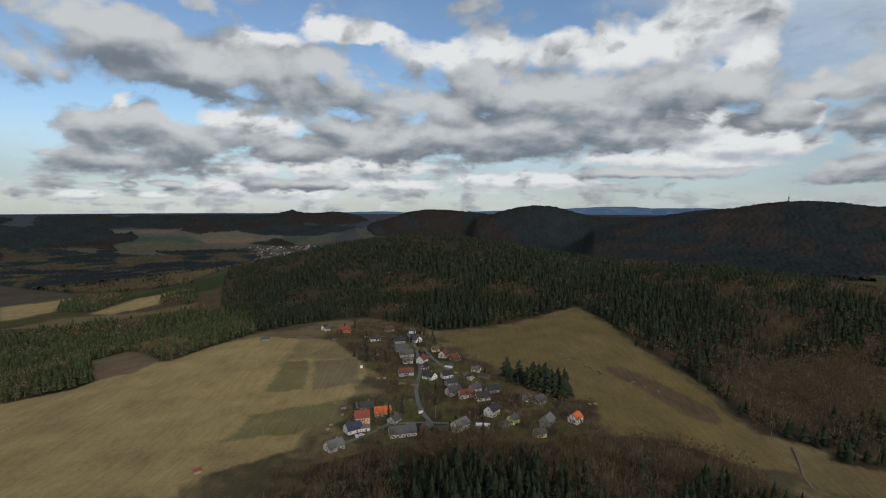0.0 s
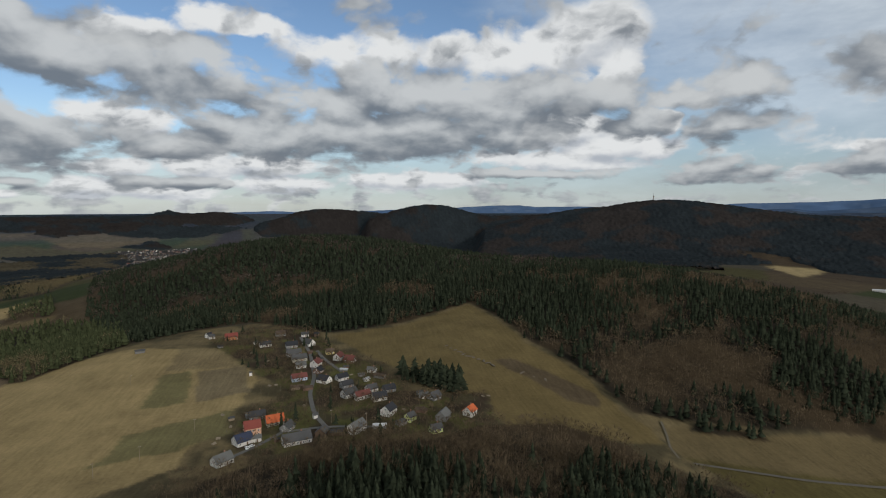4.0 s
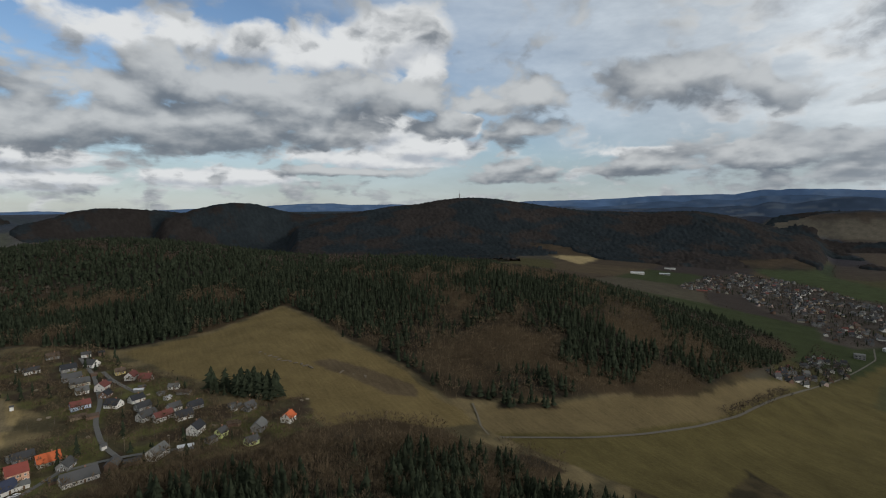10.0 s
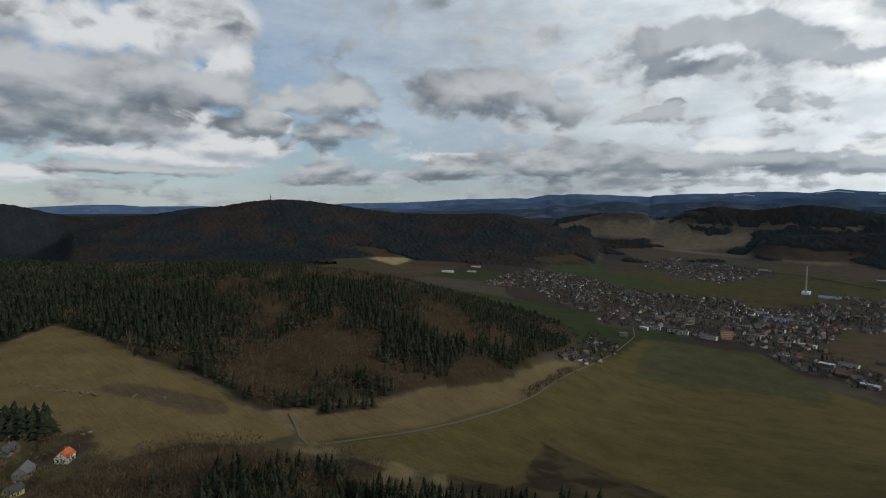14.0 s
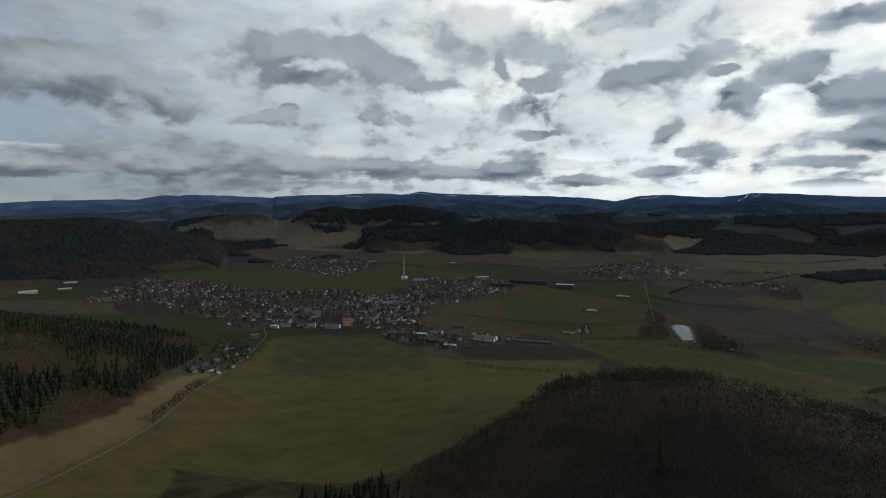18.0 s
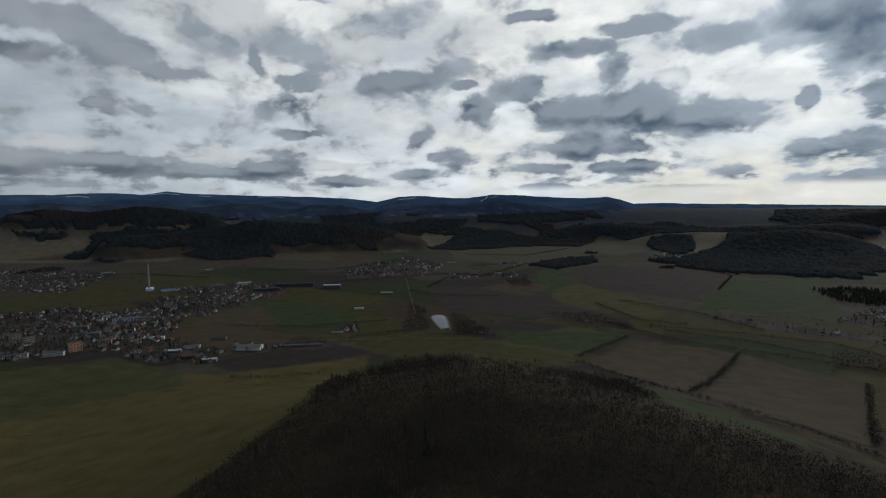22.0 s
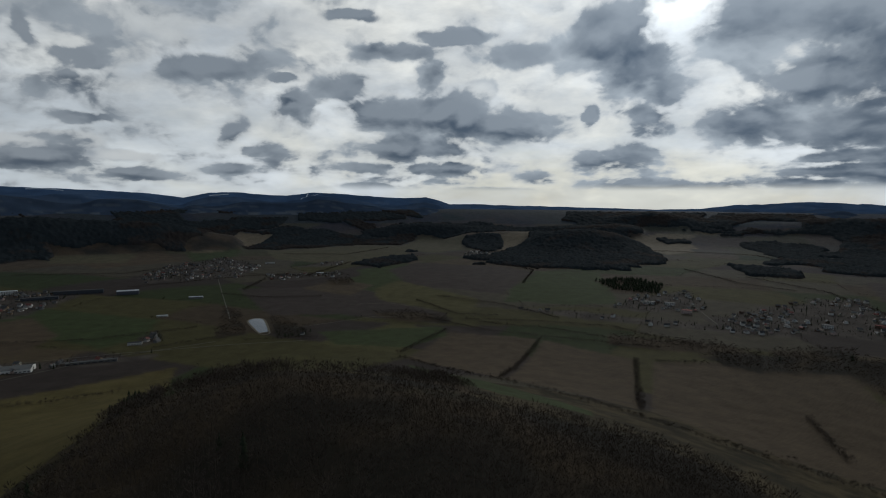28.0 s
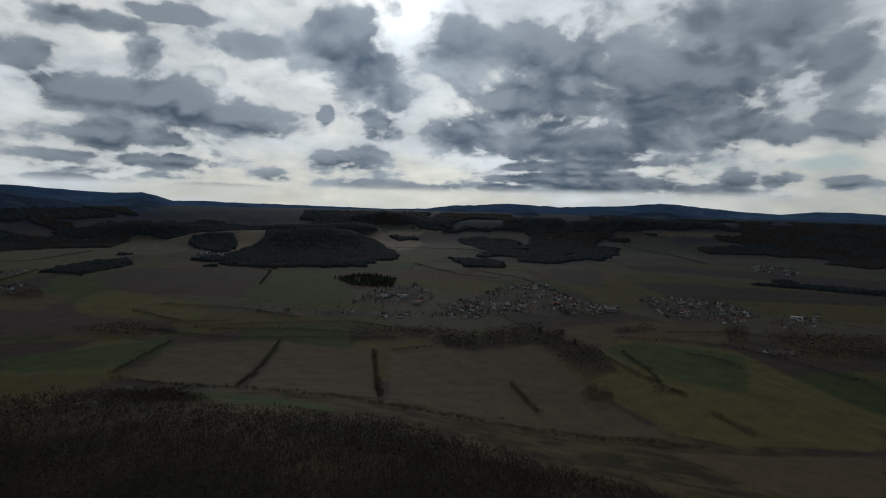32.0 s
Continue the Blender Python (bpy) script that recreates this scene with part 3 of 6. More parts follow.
field("field_olive", [(84, -1073), (54, -1288), (-175, -1274), (-312, -894), (-261, -739), (-102, -689), (-42, -708), (77, -888)])
field("field_tan", [(-27, -620), (-254, -716), (-202, -563), (-116, -494)])
field("field_olive", [(1005, -529), (1065, -783), (923, -824), (823, -608)])
field("field_green", [(1766, -1074), (1979, -1697), (1767, -1271), (1330, -976), (1425, -938)])
field("field_green", [(1771, 37), (1787, -151), (1471, -348), (1301, -279), (1251, -186)])
field("field_tan", [(1633, 85), (1694, -107), (1429, -135), (1295, -53), (1336, 29)])
field("field_tan", [(3071, -264), (3168, -475), (3107, -736), (2638, -742), (2562, -383)])
field("field_green", [(3084, -867), (3512, -1384), (2720, -1010), (2590, -757)])
field("field_brown", [(1807, -672), (1612, -981), (1185, -992), (1126, -871), (1350, -581)])
field("field_tan", [(3194, -2684), (2947, -3162), (2395, -2577), (2562, -2456)])
field("field_green", [(1392, -1705), (1186, -1874), (865, -1465), (1061, -1173)])
field("field_tan", [(2492, -2686), (2430, -3030), (2098, -2360), (1883, -1949)])
field("field_tan", [(3592, 1882), (4195, 1478), (3927, 876), (3880, 804), (3683, 1123), (3521, 1483)])
field("field_tan", [(3297, 1387), (3734, 828), (3128, 642), (2599, 933)])
field("field_green", [(2226, 1363), (2462, 1256), (2010, 571), (1779, 706), (1988, 1012)])
wood("near_wood", [(-155, 229), (-118, 230), (-104, 253), (-71, 276), (-30, 284), (21, 300), (45, 308), (64, 289), (86, 300), (93, 282), (162, 310), (186, 285), (209,
    250), (219, 222), (209, 215), (221, 174), (251, 137), (252, 140), (290, 90), (352, 26), (418, -44), (875, -202), (444, -105), (954, -312), (380, -187), (367, -248), (585,
    -509), (328, -330), (313, -200), (284, -301), (201, -413), (120, -402), (50, -379), (-6, -339), (-50, -327), (-90, -225), (-225, 0), (-210, 135)])
wood("north_wood", [(-241, 658), (-178, 705), (-120, 721), (-70, 681), (-15, 636), (71, 647), (167, 705), (184, 612), (191, 530), (216, 456), (225, 382), (245, 374),
    (333, 353), (410, 347), (436, 335), (485, 335), (648, 371), (973, 478), (1059, 562), (1080, 675), (1035, 870), (1042, 1080), (1014, 1395), (1185, 1635), (840, 2175),
    (-345, 2175), (-630, 1515), (-495, 1140)])
wood("west_conifers", [(-401, 462), (-346, 478), (-317, 548), (-288, 538), (-242, 652), (-352, 923), (-474, 1064), (-623, 1104), (-771, 1076), (-879, 1023)])
wood("west_bare_wood", [(-1560, 1828), (-1133, 1587), (-690, 1418), (-1052, 2948), (-1256, 3323), (-1490, 2824), (-2239, 3019), (-2468, 2906)])
wood("tree_strip", [(-956, 1278), (-1050, 1427), (-970, 1494), (-799, 1343), (-828, 1212)])
wood("tree_strip", [(-643, 1152), (-685, 1265), (-639, 1327), (-552, 1143)])
wood("tower_wood", [(1704, 2130), (1841, 1904), (2088, 1728), (2391, 1523), (2601, 1446), (3363, 1524), (2595, 1770), (2520, 2550), (1800, 3300), (450, 3750), (150,
    2250), (840, 2175), (1350, 2025)])
wood("back_wood", [(-484, 1941), (-140, 1995), (285, 2030), (701, 1926), (1086, 1738), (1264, 1677), (1539, 1970), (2057, 2451), (1231, 3383), (0, 3800), (-728, 3424)])
wood("dark_hill_wood", [(1699, -1767), (2086, -2371), (2356, -2970), (2221, -3208), (1935, -3319), (1737, -3185), (1167, -2429), (1158, -1996), (1416, -1771)])
wood("knoll_wood", [(3851, 651), (3938, 231), (4332, -193), (4199, -631), (3278, -995), (3183, -1002), (3132, -639), (3153, -238), (2934, -267), (2933, 55), (3115, 186),
    (3203, 59), (3201, 448)])
wood("small_wood", [(3304, -1480), (3417, -1662), (3192, -1944), (2972, -1853), (3012, -1504)])
wood("village_wood", [(2431, -2302), (2513, -2440), (2382, -2568), (2248, -2451), (2221, -2250)])
wood("grove", [(245, -1198), (195, -1242), (93, -1173), (44, -1006), (93, -958), (145, -1041)])
wood("grove", [(94, -847), (78, -901), (50, -882), (42, -831), (74, -824)])
wood("thicket", [(463, -1087), (355, -1207), (188, -1325), (172, -1223), (331, -1055)])
wood("thicket", [(-263, -1491), (-524, -1539), (-445, -1297), (-309, -1235)])
wood("thicket", [(1524, -524), (1437, -535), (1178, -453), (1189, -389)])
wood("thicket", [(1350, -581), (1244, -594), (1076, -560), (1114, -493)])
wood("clump", [(255, 356), (268, 365), (316, 349), (312, 341)])
hedge("hedge", [(809, -602), (870, -709), (924, -827)])
hedge("hedge", [(533, -585), (733, -932)])
hedge("hedge", [(518, -958), (330, -627)])
hedge("hedge", [(207, -862), (129, -709)])
hedge("hedge", [(774, -580), (594, -554), (433, -556), (274, -561), (172, -573), (79, -596), (-10, -645), (-68, -648)])
hedge("hedge", [(47, -1156), (-9, -1025), (-27, -959)])
hedge("hedge", [(-90, -818), (-132, -736)])
hedge("hedge", [(485, -976), (418, -1044)])
hedge("hedge", [(935, -7), (909, -75), (898, -152)])
hedge("hedge", [(487, 302), (563, 311), (665, 335)])
hedge("hedge", [(355, -122), (359, -131)])
hedge("hedge", [(2676, -1241), (2470, -1498), (2633, -1887)])
hedge("hedge", [(1062, -867), (847, -897), (528, -1076)])
road("lane", [(228, 311), (302, 295), (359, 290), (430, 291), (506, 298), (665, 330), (823, 367), (946, 392), (1136, 427), (1228, 466)])
road("track", [(240, 367), (232, 347), (224, 331), (221, 314)])
road("village_street", [(-43, 372), (-14, 374), (25, 363)])
road("village_street", [(-14, 374), (-23, 399), (-29, 443), (-27, 485), (-35, 557), (-50, 627)])
road("village_street", [(-43, 372), (-56, 355), (-72, 338)])
road("village_street", [(-3, 491), (-21, 536), (-29, 567)])
road("highway", [(1368, -486), (1709, -587), (2073, -695)])
road("highway", [(1070, 47), (1166, -173), (1162, -380)])
firs("firs", [(426, 455), (489, 457), (502, 411), (493, 385), (422, 356), (371, 364), (365, 405)])
firs("firs", [(1023, 924), (1092, 751), (1106, 616), (973, 478), (658, 377), (520, 348), (540, 403)])
firs("firs", [(404, 566), (426, 553), (391, 508), (371, 519)])
firs("firs", [(174, 623), (302, 925), (1278, 2153), (1148, 1510), (390, 584), (278, 559), (227, 510)])
firs("firs", [(-273, 1087), (-396, 3873), (202, 3650), (714, 3351), (161, 714), (72, 658), (-11, 651), (-122, 730), (-191, 757)])
water("pond", [(1311, -507), (1335, -532), (1313, -551), (1234, -526), (1148, -495), (1154, -478), (1204, -485)])
field("village_ground", [(-149, 625), (-109, 680), (-35, 661), (-12, 571), (36, 491), (48, 430), (114, 413), (109, 365), (81, 349), (24, 347), (-21, 342), (-61, 338),
    (-74, 359), (-74, 413), (-44, 446), (-84, 513)])
ski("ski", [(116.42, -0.15), (116.76, 0.25), (117.27, 0.42), (117.67, 0.53), (118.01, 0.64)])
ski("ski", [(117.16, 0.36), (117.38, 0.71)])
ski("ski", [(117.56, 0.12), (117.84, 0.41), (118.35, 0.69)])
ski("snow", [(84.06, 1.07), (85.39, 1.23), (86.73, 1.11)])
ski("snow", [(77.79, 0.94), (78.65, 0.99), (79.48, 0.88)])
ski("snow", [(93.73, 0.82), (94.89, 0.87), (96.35, 0.74)])
ski("snow", [(107.96, 0.42), (109.74, 0.58)])
ski("snow", [(88.36, 0.98), (89.47, 0.92)])
wood("far_wood", [(3335, -2148), (3272, -2514), (3077, -2804), (2719, -3086), (2642, -2847), (2910, -2437)])
wood("far_wood", [(3249, -2144), (2987, -2456), (2664, -2938), (2472, -2628), (3034, -2302)])
wood("far_wood", [(1708, -3643), (1032, -4033), (21, -4242), (-887, -4328), (-168, -4183), (1000, -3916)])
wood("far_wood", [(1141, -3415), (1015, -3662), (845, -3628), (829, -3259), (970, -3124)])
wood("far_wood", [(455, -3309), (328, -3715), (182, -3668), (221, -3249), (356, -3045)])
wood("far_wood", [(3237, -2078), (3151, -2410), (2975, -2925), (2846, -3026), (2668, -2840), (2876, -2458), (3063, -2192)])
wood("far_wood", [(3910, 1261), (3947, 1159), (4044, 478), (4103, 71), (4026, 234), (3940, 817)])
field("field_bright", [(1682, -2823), (1800, -3525), (1555, -3578), (1619, -3323), (1602, -2811)])
field("field_bright", [(1505, -2954), (1472, -3238), (1271, -2933), (1307, -2688)])
field("field_bright", [(1903, -3313), (1573, -3650), (1552, -3501), (1798, -3286)])
field("field_bright", [(1510, -2695), (1513, -3062), (1340, -2787), (1412, -2582)])
field("field_bright", [(3609, 1926), (3920, 1375), (3974, 708), (3952, 627), (3771, 1326)])
field("field_bright", [(3496, 1299), (3321, 595), (3194, 190), (3064, 491)])
field("field_bright", [(3568, 1869), (3735, 1578), (3902, 1196), (3931, 877), (3826, 1170), (3627, 1648)])
field("ploughed", [(555, 131), (557, 121), (554, 109), (546, 122)])
field("ploughed", [(545, 201), (562, 195), (565, 181), (549, 191)])
hedge("hedge", [(978, -931), (834, -1071), (698, -1163), (476, -1150)])
hedge("hedge", [(66, -1283), (-66, -1303), (-178, -1291), (-265, -1206), (-362, -1063)])
hedge("hedge", [(-45, -1391), (-198, -1454), (-265, -1427)])
hedge("hedge", [(1619, -1784), (1388, -1714), (1216, -1445)])
hedge("hedge", [(1759, -670), (1943, -826)])
hedge("hedge", [(1182, -266), (1189, -389)])
hedge("hedge", [(1250, -997), (1030, -958), (950, -1026)])
hedge("hedge", [(-59, -906), (-18, -923)])
road("track", [(-127, -1217), (-222, -1000), (-288, -835)])
road("track", [(1171, -560), (1158, -778), (1042, -900)])
road("highway", [(1218, -44), (1190, -197), (1118, -387), (1043, -527)])
road("highway", [(656, -1539), (538, -1390)])
road("track", [(1336, -814), (1272, -917), (1106, -955)])
wood("far_wood", [(3877, 729), (3953, 491), (3985, 243), (3377, -42), (3328, 99), (3232, 403), (3224, 556)])
wood("far_wood", [(3436, -1552), (3396, -1860), (3122, -1964), (2991, -1822), (3054, -1520), (3224, -1474)])
wood("far_wood", [(3285, -2097), (3281, -2510), (3016, -2311), (3101, -2167)])
wood("far_wood", [(3928, -1189), (4044, -1512), (3877, -1844), (3702, -1688), (3726, -1282)])
wood("far_wood", [(3968, -1966), (3794, -2451), (3500, -2673), (3377, -2582), (3583, -2139), (3783, -1877)])
wood("far_wood", [(3843, 1132), (3917, 819), (3867, 842), (3811, 1083)])
field("far_tan", [(3579, 1943), (3717, 1574), (3674, 1518), (3540, 1846)])
field("far_tan", [(3707, 1530), (3851, 1381), (3890, 1062), (3813, 1124), (3831, 884), (3918, 695), (3975, 494), (3967, 367), (3854, 684), (3646, 765), (3414, 1010),
    (3559, 1281), (3744, 1185)])
field("far_olive", [(3150, -270), (3144, -596), (3040, -640), (2707, -514), (2822, -242)])
field("far_tan", [(3162, -958), (3682, -1379), (3543, -1581), (3295, -1371), (2901, -1000), (2909, -853)])
field("far_tan", [(3323, 627), (3224, 164), (3175, 61), (2969, 246), (3050, 511)])
field("field_bright", [(4399, -55), (4404, -285), (3440, -187), (4064, -8)])
field("far_olive", [(2924, -1248), (2925, -1870), (2696, -2071), (2227, -1713), (2120, -1274), (2495, -1117)])
field("field_green", [(1951, -1233), (1975, -1521), (1579, -1220), (1563, -1022)])
wood("far_wood", [(3399, -1523), (3432, -1660), (3345, -1812), (3159, -1951), (2956, -1842), (2957, -1600), (3132, -1416)])
wood("far_wood", [(3280, -2104), (3265, -2434), (3166, -2697), (2792, -2725), (2477, -2618), (2832, -2458), (3181, -2078)])
wood("far_wood", [(2531, -2421), (2496, -2534), (2345, -2570), (2096, -2306), (2067, -2141), (2351, -2249)])
wood("far_wood", [(1701, -3374), (1573, -3473), (1510, -3383), (1614, -3289)])
wood("far_wood", [(1258, -3520), (1077, -3696), (879, -3671), (728, -3116), (819, -2930), (1047, -3239)])
wood("far_wood", [(481, -3588), (305, -3721), (193, -3440), (234, -2911), (376, -2929)])
wood("far_wood", [(909, -2475), (721, -2585), (619, -2311), (743, -2233)])
wood("far_wood", [(951, -4115), (402, -4327), (216, -4241), (563, -4134), (1114, -3955)])
wood("far_wood", [(2141, -1319), (2254, -1615), (2229, -1757), (2020, -1622), (1944, -1341)])
wood("far_wood", [(1081, -1685), (1020, -1835), (875, -1791), (821, -1639), (954, -1597)])
field("far_olive", [(2766, -2079), (2932, -2357), (2777, -2605), (2523, -2413), (2290, -2169), (2223, -1929), (2384, -1879)])
field("far_tan", [(2374, -2612), (2405, -3028), (2037, -2486), (2044, -2344), (1990, -2190)])
field("far_tan", [(1886, -3260), (1797, -3473), (1601, -3534), (1358, -3175), (1464, -2693)])
field("far_tan", [(1623, -3682), (1418, -3837), (1287, -3836), (1515, -3638)])
field("far_tan", [(214, -4213), (-50, -4270), (-382, -4192), (-601, -4204), (-588, -4098), (-113, -4040), (107, -4103)])
field("field_green", [(1251, -1435), (970, -1585), (822, -1411), (933, -1271), (1076, -1209)])
field("field_brown", [(1852, -1326), (1954, -1569), (1555, -1712), (1353, -1687), (1146, -1262), (1483, -1145)])
field("field_olive", [(1504, -1016), (1589, -1181), (1130, -1147), (1036, -1010), (1308, -899)])
field("field_brown", [(435, -2438), (201, -2532), (158, -2036), (324, -2046)])
wood("far_wood", [(-2756, 3255), (-2602, 3421), (-2306, 3527), (-2141, 3381), (-2293, 3140), (-2484, 2925)])
wood("far_wood", [(-1466, 3780), (-1331, 3979), (-1026, 4106), (-679, 4103), (-825, 3970), (-1301, 3765)])
wood("far_wood", [(-2745, 3512), (-1980, 3928), (-1855, 3841), (-2148, 3642), (-2660, 3401)])
wood("far_wood", [(-1695, 3087), (-1360, 3232), (-1203, 3011), (-1386, 2795)])
field("far_tan", [(-1779, 3599), (-1591, 3793), (-1053, 3883), (-1229, 3667), (-1362, 3507), (-1601, 3460)])
field("far_olive", [(-2059, 3248), (-1812, 3441), (-1307, 3363), (-1390, 3144), (-1676, 3053), (-1980, 3122)])
field("far_tan", [(-2272, 3532), (-1844, 3733), (-1814, 3671), (-2180, 3445)])
field("far_olive", [(-2468, 2906), (-2222, 3087), (-1980, 3122), (-1974, 2912), (-2070, 2432)])
hedge("hedge", [(751, -2185), (470, -2079), (227, -1759)])
hedge("hedge", [(2174, -1340), (1920, -978), (2106, -819)])
hedge("hedge", [(2015, -384), (2043, -812), (1861, -1120)])
wood("slope_thicket", [(-20, 352), (19, 345), (56, 337), (90, 356), (152, 361), (193, 331), (196, 292), (142, 255), (118, 298), (81, 306), (47, 288), (9, 278), (-26, 305)])
wood("slope_thicket", [(-108, 294), (-72, 316), (-47, 332), (-18, 335), (-4, 299), (-47, 277), (-90, 288)])
wood("slope_thicket", [(-17, 323), (-7, 338), (30, 334), (104, 323), (147, 314), (191, 299), (235, 281), (241, 254), (152, 226), (-32, 308)])
field("field_green", [(714, -549), (518, -525), (307, -483), (287, -452), (358, -394), (609, -496)])
field("field_green", [(89, -1179), (19, -1273), (-193, -1222), (-153, -946), (-43, -999), (13, -1072)])
field("field_green", [(1099, -589), (1049, -680), (957, -845), (886, -797), (848, -653), (967, -559)])
field("field_brown", [(1526, -746), (1341, -923), (1058, -952), (978, -863), (1169, -759), (1357, -662)])
field("field_tan", [(1679, -838), (1764, -1025), (1573, -1063), (1454, -893)])
wood("belt", [(663, -1098), (469, -1216), (376, -1190), (337, -1070), (392, -1053), (444, -1119), (613, -1016)])
wood("belt", [(373, -1243), (255, -1359), (234, -1288), (342, -1165)])
wood("belt", [(1207, -798), (1138, -894), (1010, -927), (976, -879), (1071, -794)])
wood("belt", [(78, -1381), (-11, -1450), (-22, -1407), (64, -1335)])
wood("belt", [(-172, -1482), (-240, -1557), (-203, -1295), (-174, -1322)])
wood("belt", [(1790, -993), (1770, -1089), (1632, -1023), (1668, -951)])
wood("belt", [(243, -1563), (116, -1552), (113, -1514), (235, -1512)])
hedge("hedge", [(926, -939), (760, -1036), (634, -1066)])
hedge("hedge", [(1122, -430), (1085, -497), (1046, -560)])
hedge("hedge", [(73, -1098), (28, -1026), (-20, -953), (-61, -895)])
hedge("hedge", [(-75, -1188), (-131, -1161), (-171, -1111)])
hedge("hedge", [(1248, -1081), (1037, -1142), (830, -1131)])
hedge("hedge", [(1727, -592), (1595, -668), (1492, -818)])
hedge("hedge", [(985, -2184), (718, -2025), (539, -2019)])
hedge("hedge", [(1446, -2800), (1008, -3019), (460, -2575)])
hedge("hedge", [(184, -3778), (-105, -3512), (-270, -3057)])
hedge("hedge", [(1428, -1), (1333, -185), (1317, -390)])
hedge("hedge", [(2550, 702), (2562, 322), (2317, 45)])
hedge("hedge", [(2487, -109), (2341, -445), (2499, -734)])

QUARTERS = []


def quarter(kind, spacing, polygon):
    QUARTERS.append((kind, spacing, polygon))


quarter("suburb", 21, [(1400, 1031), (1769, 1194), (2016, 1214), (2012, 967), (1854, 750), (1470, 559), (1311, 597), (1350, 721), (1539, 928)])
quarter("suburb", 20, [(1854, 750), (1840, 570), (1904, 421), (1729, 308), (1522, 369), (1462, 487), (1423, 541)])
quarter("core", 21, [(1452, 500), (1729, 308), (1890, 185), (1667, 83), (1397, 108), (1246, 208), (1248, 275), (1230, 439)])
quarter("suburb", 21, [(1311, 597), (1423, 541), (1325, 457), (1172, 475), (1206, 534)])
quarter("core", 21, [(1984, 195), (1882, 42), (1731, -85), (1592, 49), (1689, 148)])
quarter("core", 20, [(1233, 206), (1345, 130), (1246, 60), (1147, -9), (1043, 30), (1081, 83), (1108, 128)])
quarter("core", 27, [(2114, 187), (2138, -121), (1959, -258), (1736, -101), (1831, 41)])
quarter("suburb", 26, [(1222, -20), (1166, -158), (1156, -265), (1125, -258), (1115, -143), (1153, -19)])
quarter("garden", 15, [(687, 377), (890, 435), (1100, 508), (1052, 459), (1027, 416), (857, 369), (738, 351)])
quarter("suburb", 30, [(2568, 946), (3010, 933), (2796, 619), (2611, 388), (2175, 481), (2311, 716)])
quarter("suburb", 30, [(2236, -431), (2510, -650), (2707, -944), (2300, -961), (2034, -756), (2068, -536)])
quarter("suburb", 30, [(2067, -888), (1931, -1150), (1831, -1091), (1905, -819)])
quarter("suburb", 36, [(2070, -1969), (2221, -2250), (1979, -2135), (1868, -1893)])
quarter("suburb", 31, [(575, -1429), (478, -1899), (382, -2043), (235, -1754), (74, -1666), (128, -1547), (334, -1464), (494, -1351)])
quarter("suburb", 31, [(48, -1847), (-92, -1971), (-251, -1887), (-300, -1711), (-198, -1564), (-62, -1539)])
quarter("suburb", 31, [(-306, -1666), (-453, -1793), (-398, -1616), (-305, -1522)])
quarter("suburb", 34, [(1014, -1115), (853, -1242), (625, -1342), (363, -1451), (349, -1396), (807, -1176)])
quarter("suburb", 31, [(816, -1353), (853, -1542), (778, -1767), (613, -1539), (709, -1375)])
quarter("suburb", 36, [(-485, -3156), (-676, -3004), (-622, -2760), (-437, -2830)])
quarter("suburb", 18, [(1304, -265), (1317, -311), (1235, -299), (1225, -249)])
quarter("suburb", 20, [(1167, -517), (1110, -584), (1082, -557), (1104, -489)])
quarter("suburb", 26, [(-221, -1295), (-309, -1323), (-299, -1279), (-221, -1233)])
quarter("suburb", 30, [(2249, -469), (2378, -700), (2177, -642), (2081, -451)])
quarter("suburb", 34, [(2113, -1232), (2196, -1071), (2269, -1377)])
quarter("suburb", 30, [(-1323, 3404), (-893, 3566), (-375, 1494), (-1201, 3089)])

CLEARCUT = next(p for n, p in FIELDS if n == "clearcut")
# tan meadows brighter, other fields darker: sun and cloud shade put into these colours
COVER = dict(tan=(0.225, 0.168, 0.08), rough_tan=(0.17, 0.13, 0.068), clearcut=(0.12, 0.088, 0.055), gold=(0.074, 0.06, 0.023), plot_green=(0.125, 0.108, 0.05), plot_brown=(0.15, 0.118, 0.068), olive_meadow=(0.118, 0.088, 0.038), pale=(0.112, 0.085, 0.042), field_tan=(0.062, 0.046, 0.029), bright=(0.12, 0.1, 0.066), far_tan=(0.115, 0.092, 0.058), far_olive=(0.07, 0.062, 0.036), olive=(0.064, 0.057, 0.023), green_field=(0.053, 0.052, 0.024), green=(0.036, 0.046, 0.018),
             brown=(0.043, 0.034, 0.029), village=(0.06, 0.051, 0.028), ploughed=(0.078, 0.058, 0.034), wood=(0.022, 0.019, 0.014), litter=(0.05, 0.036, 0.021), fieldtip=(0.26, 0.2, 0.1))


def mesh_object(name, verts, faces, mat, smooth=False):
    """One mesh from arrays: n x 3 places and m x 3 or m x 4 corners."""
    verts, faces = np.asarray(verts, np.float32), np.asarray(faces, np.int32)
    me = bpy.data.meshes.new(name)
    me.vertices.add(len(verts))
    me.vertices.foreach_set("co", verts.ravel())
    me.loops.add(faces.size)
    me.loops.foreach_set("vertex_index", faces.ravel())
    me.polygons.add(len(faces))
    me.polygons.foreach_set("loop_start", np.arange(0, faces.size, faces.shape[1], dtype=np.int32))
    me.update(calc_edges=True)
    if smooth:
        me.shade_smooth()
    me.materials.append(mat)
    return new(name, me)


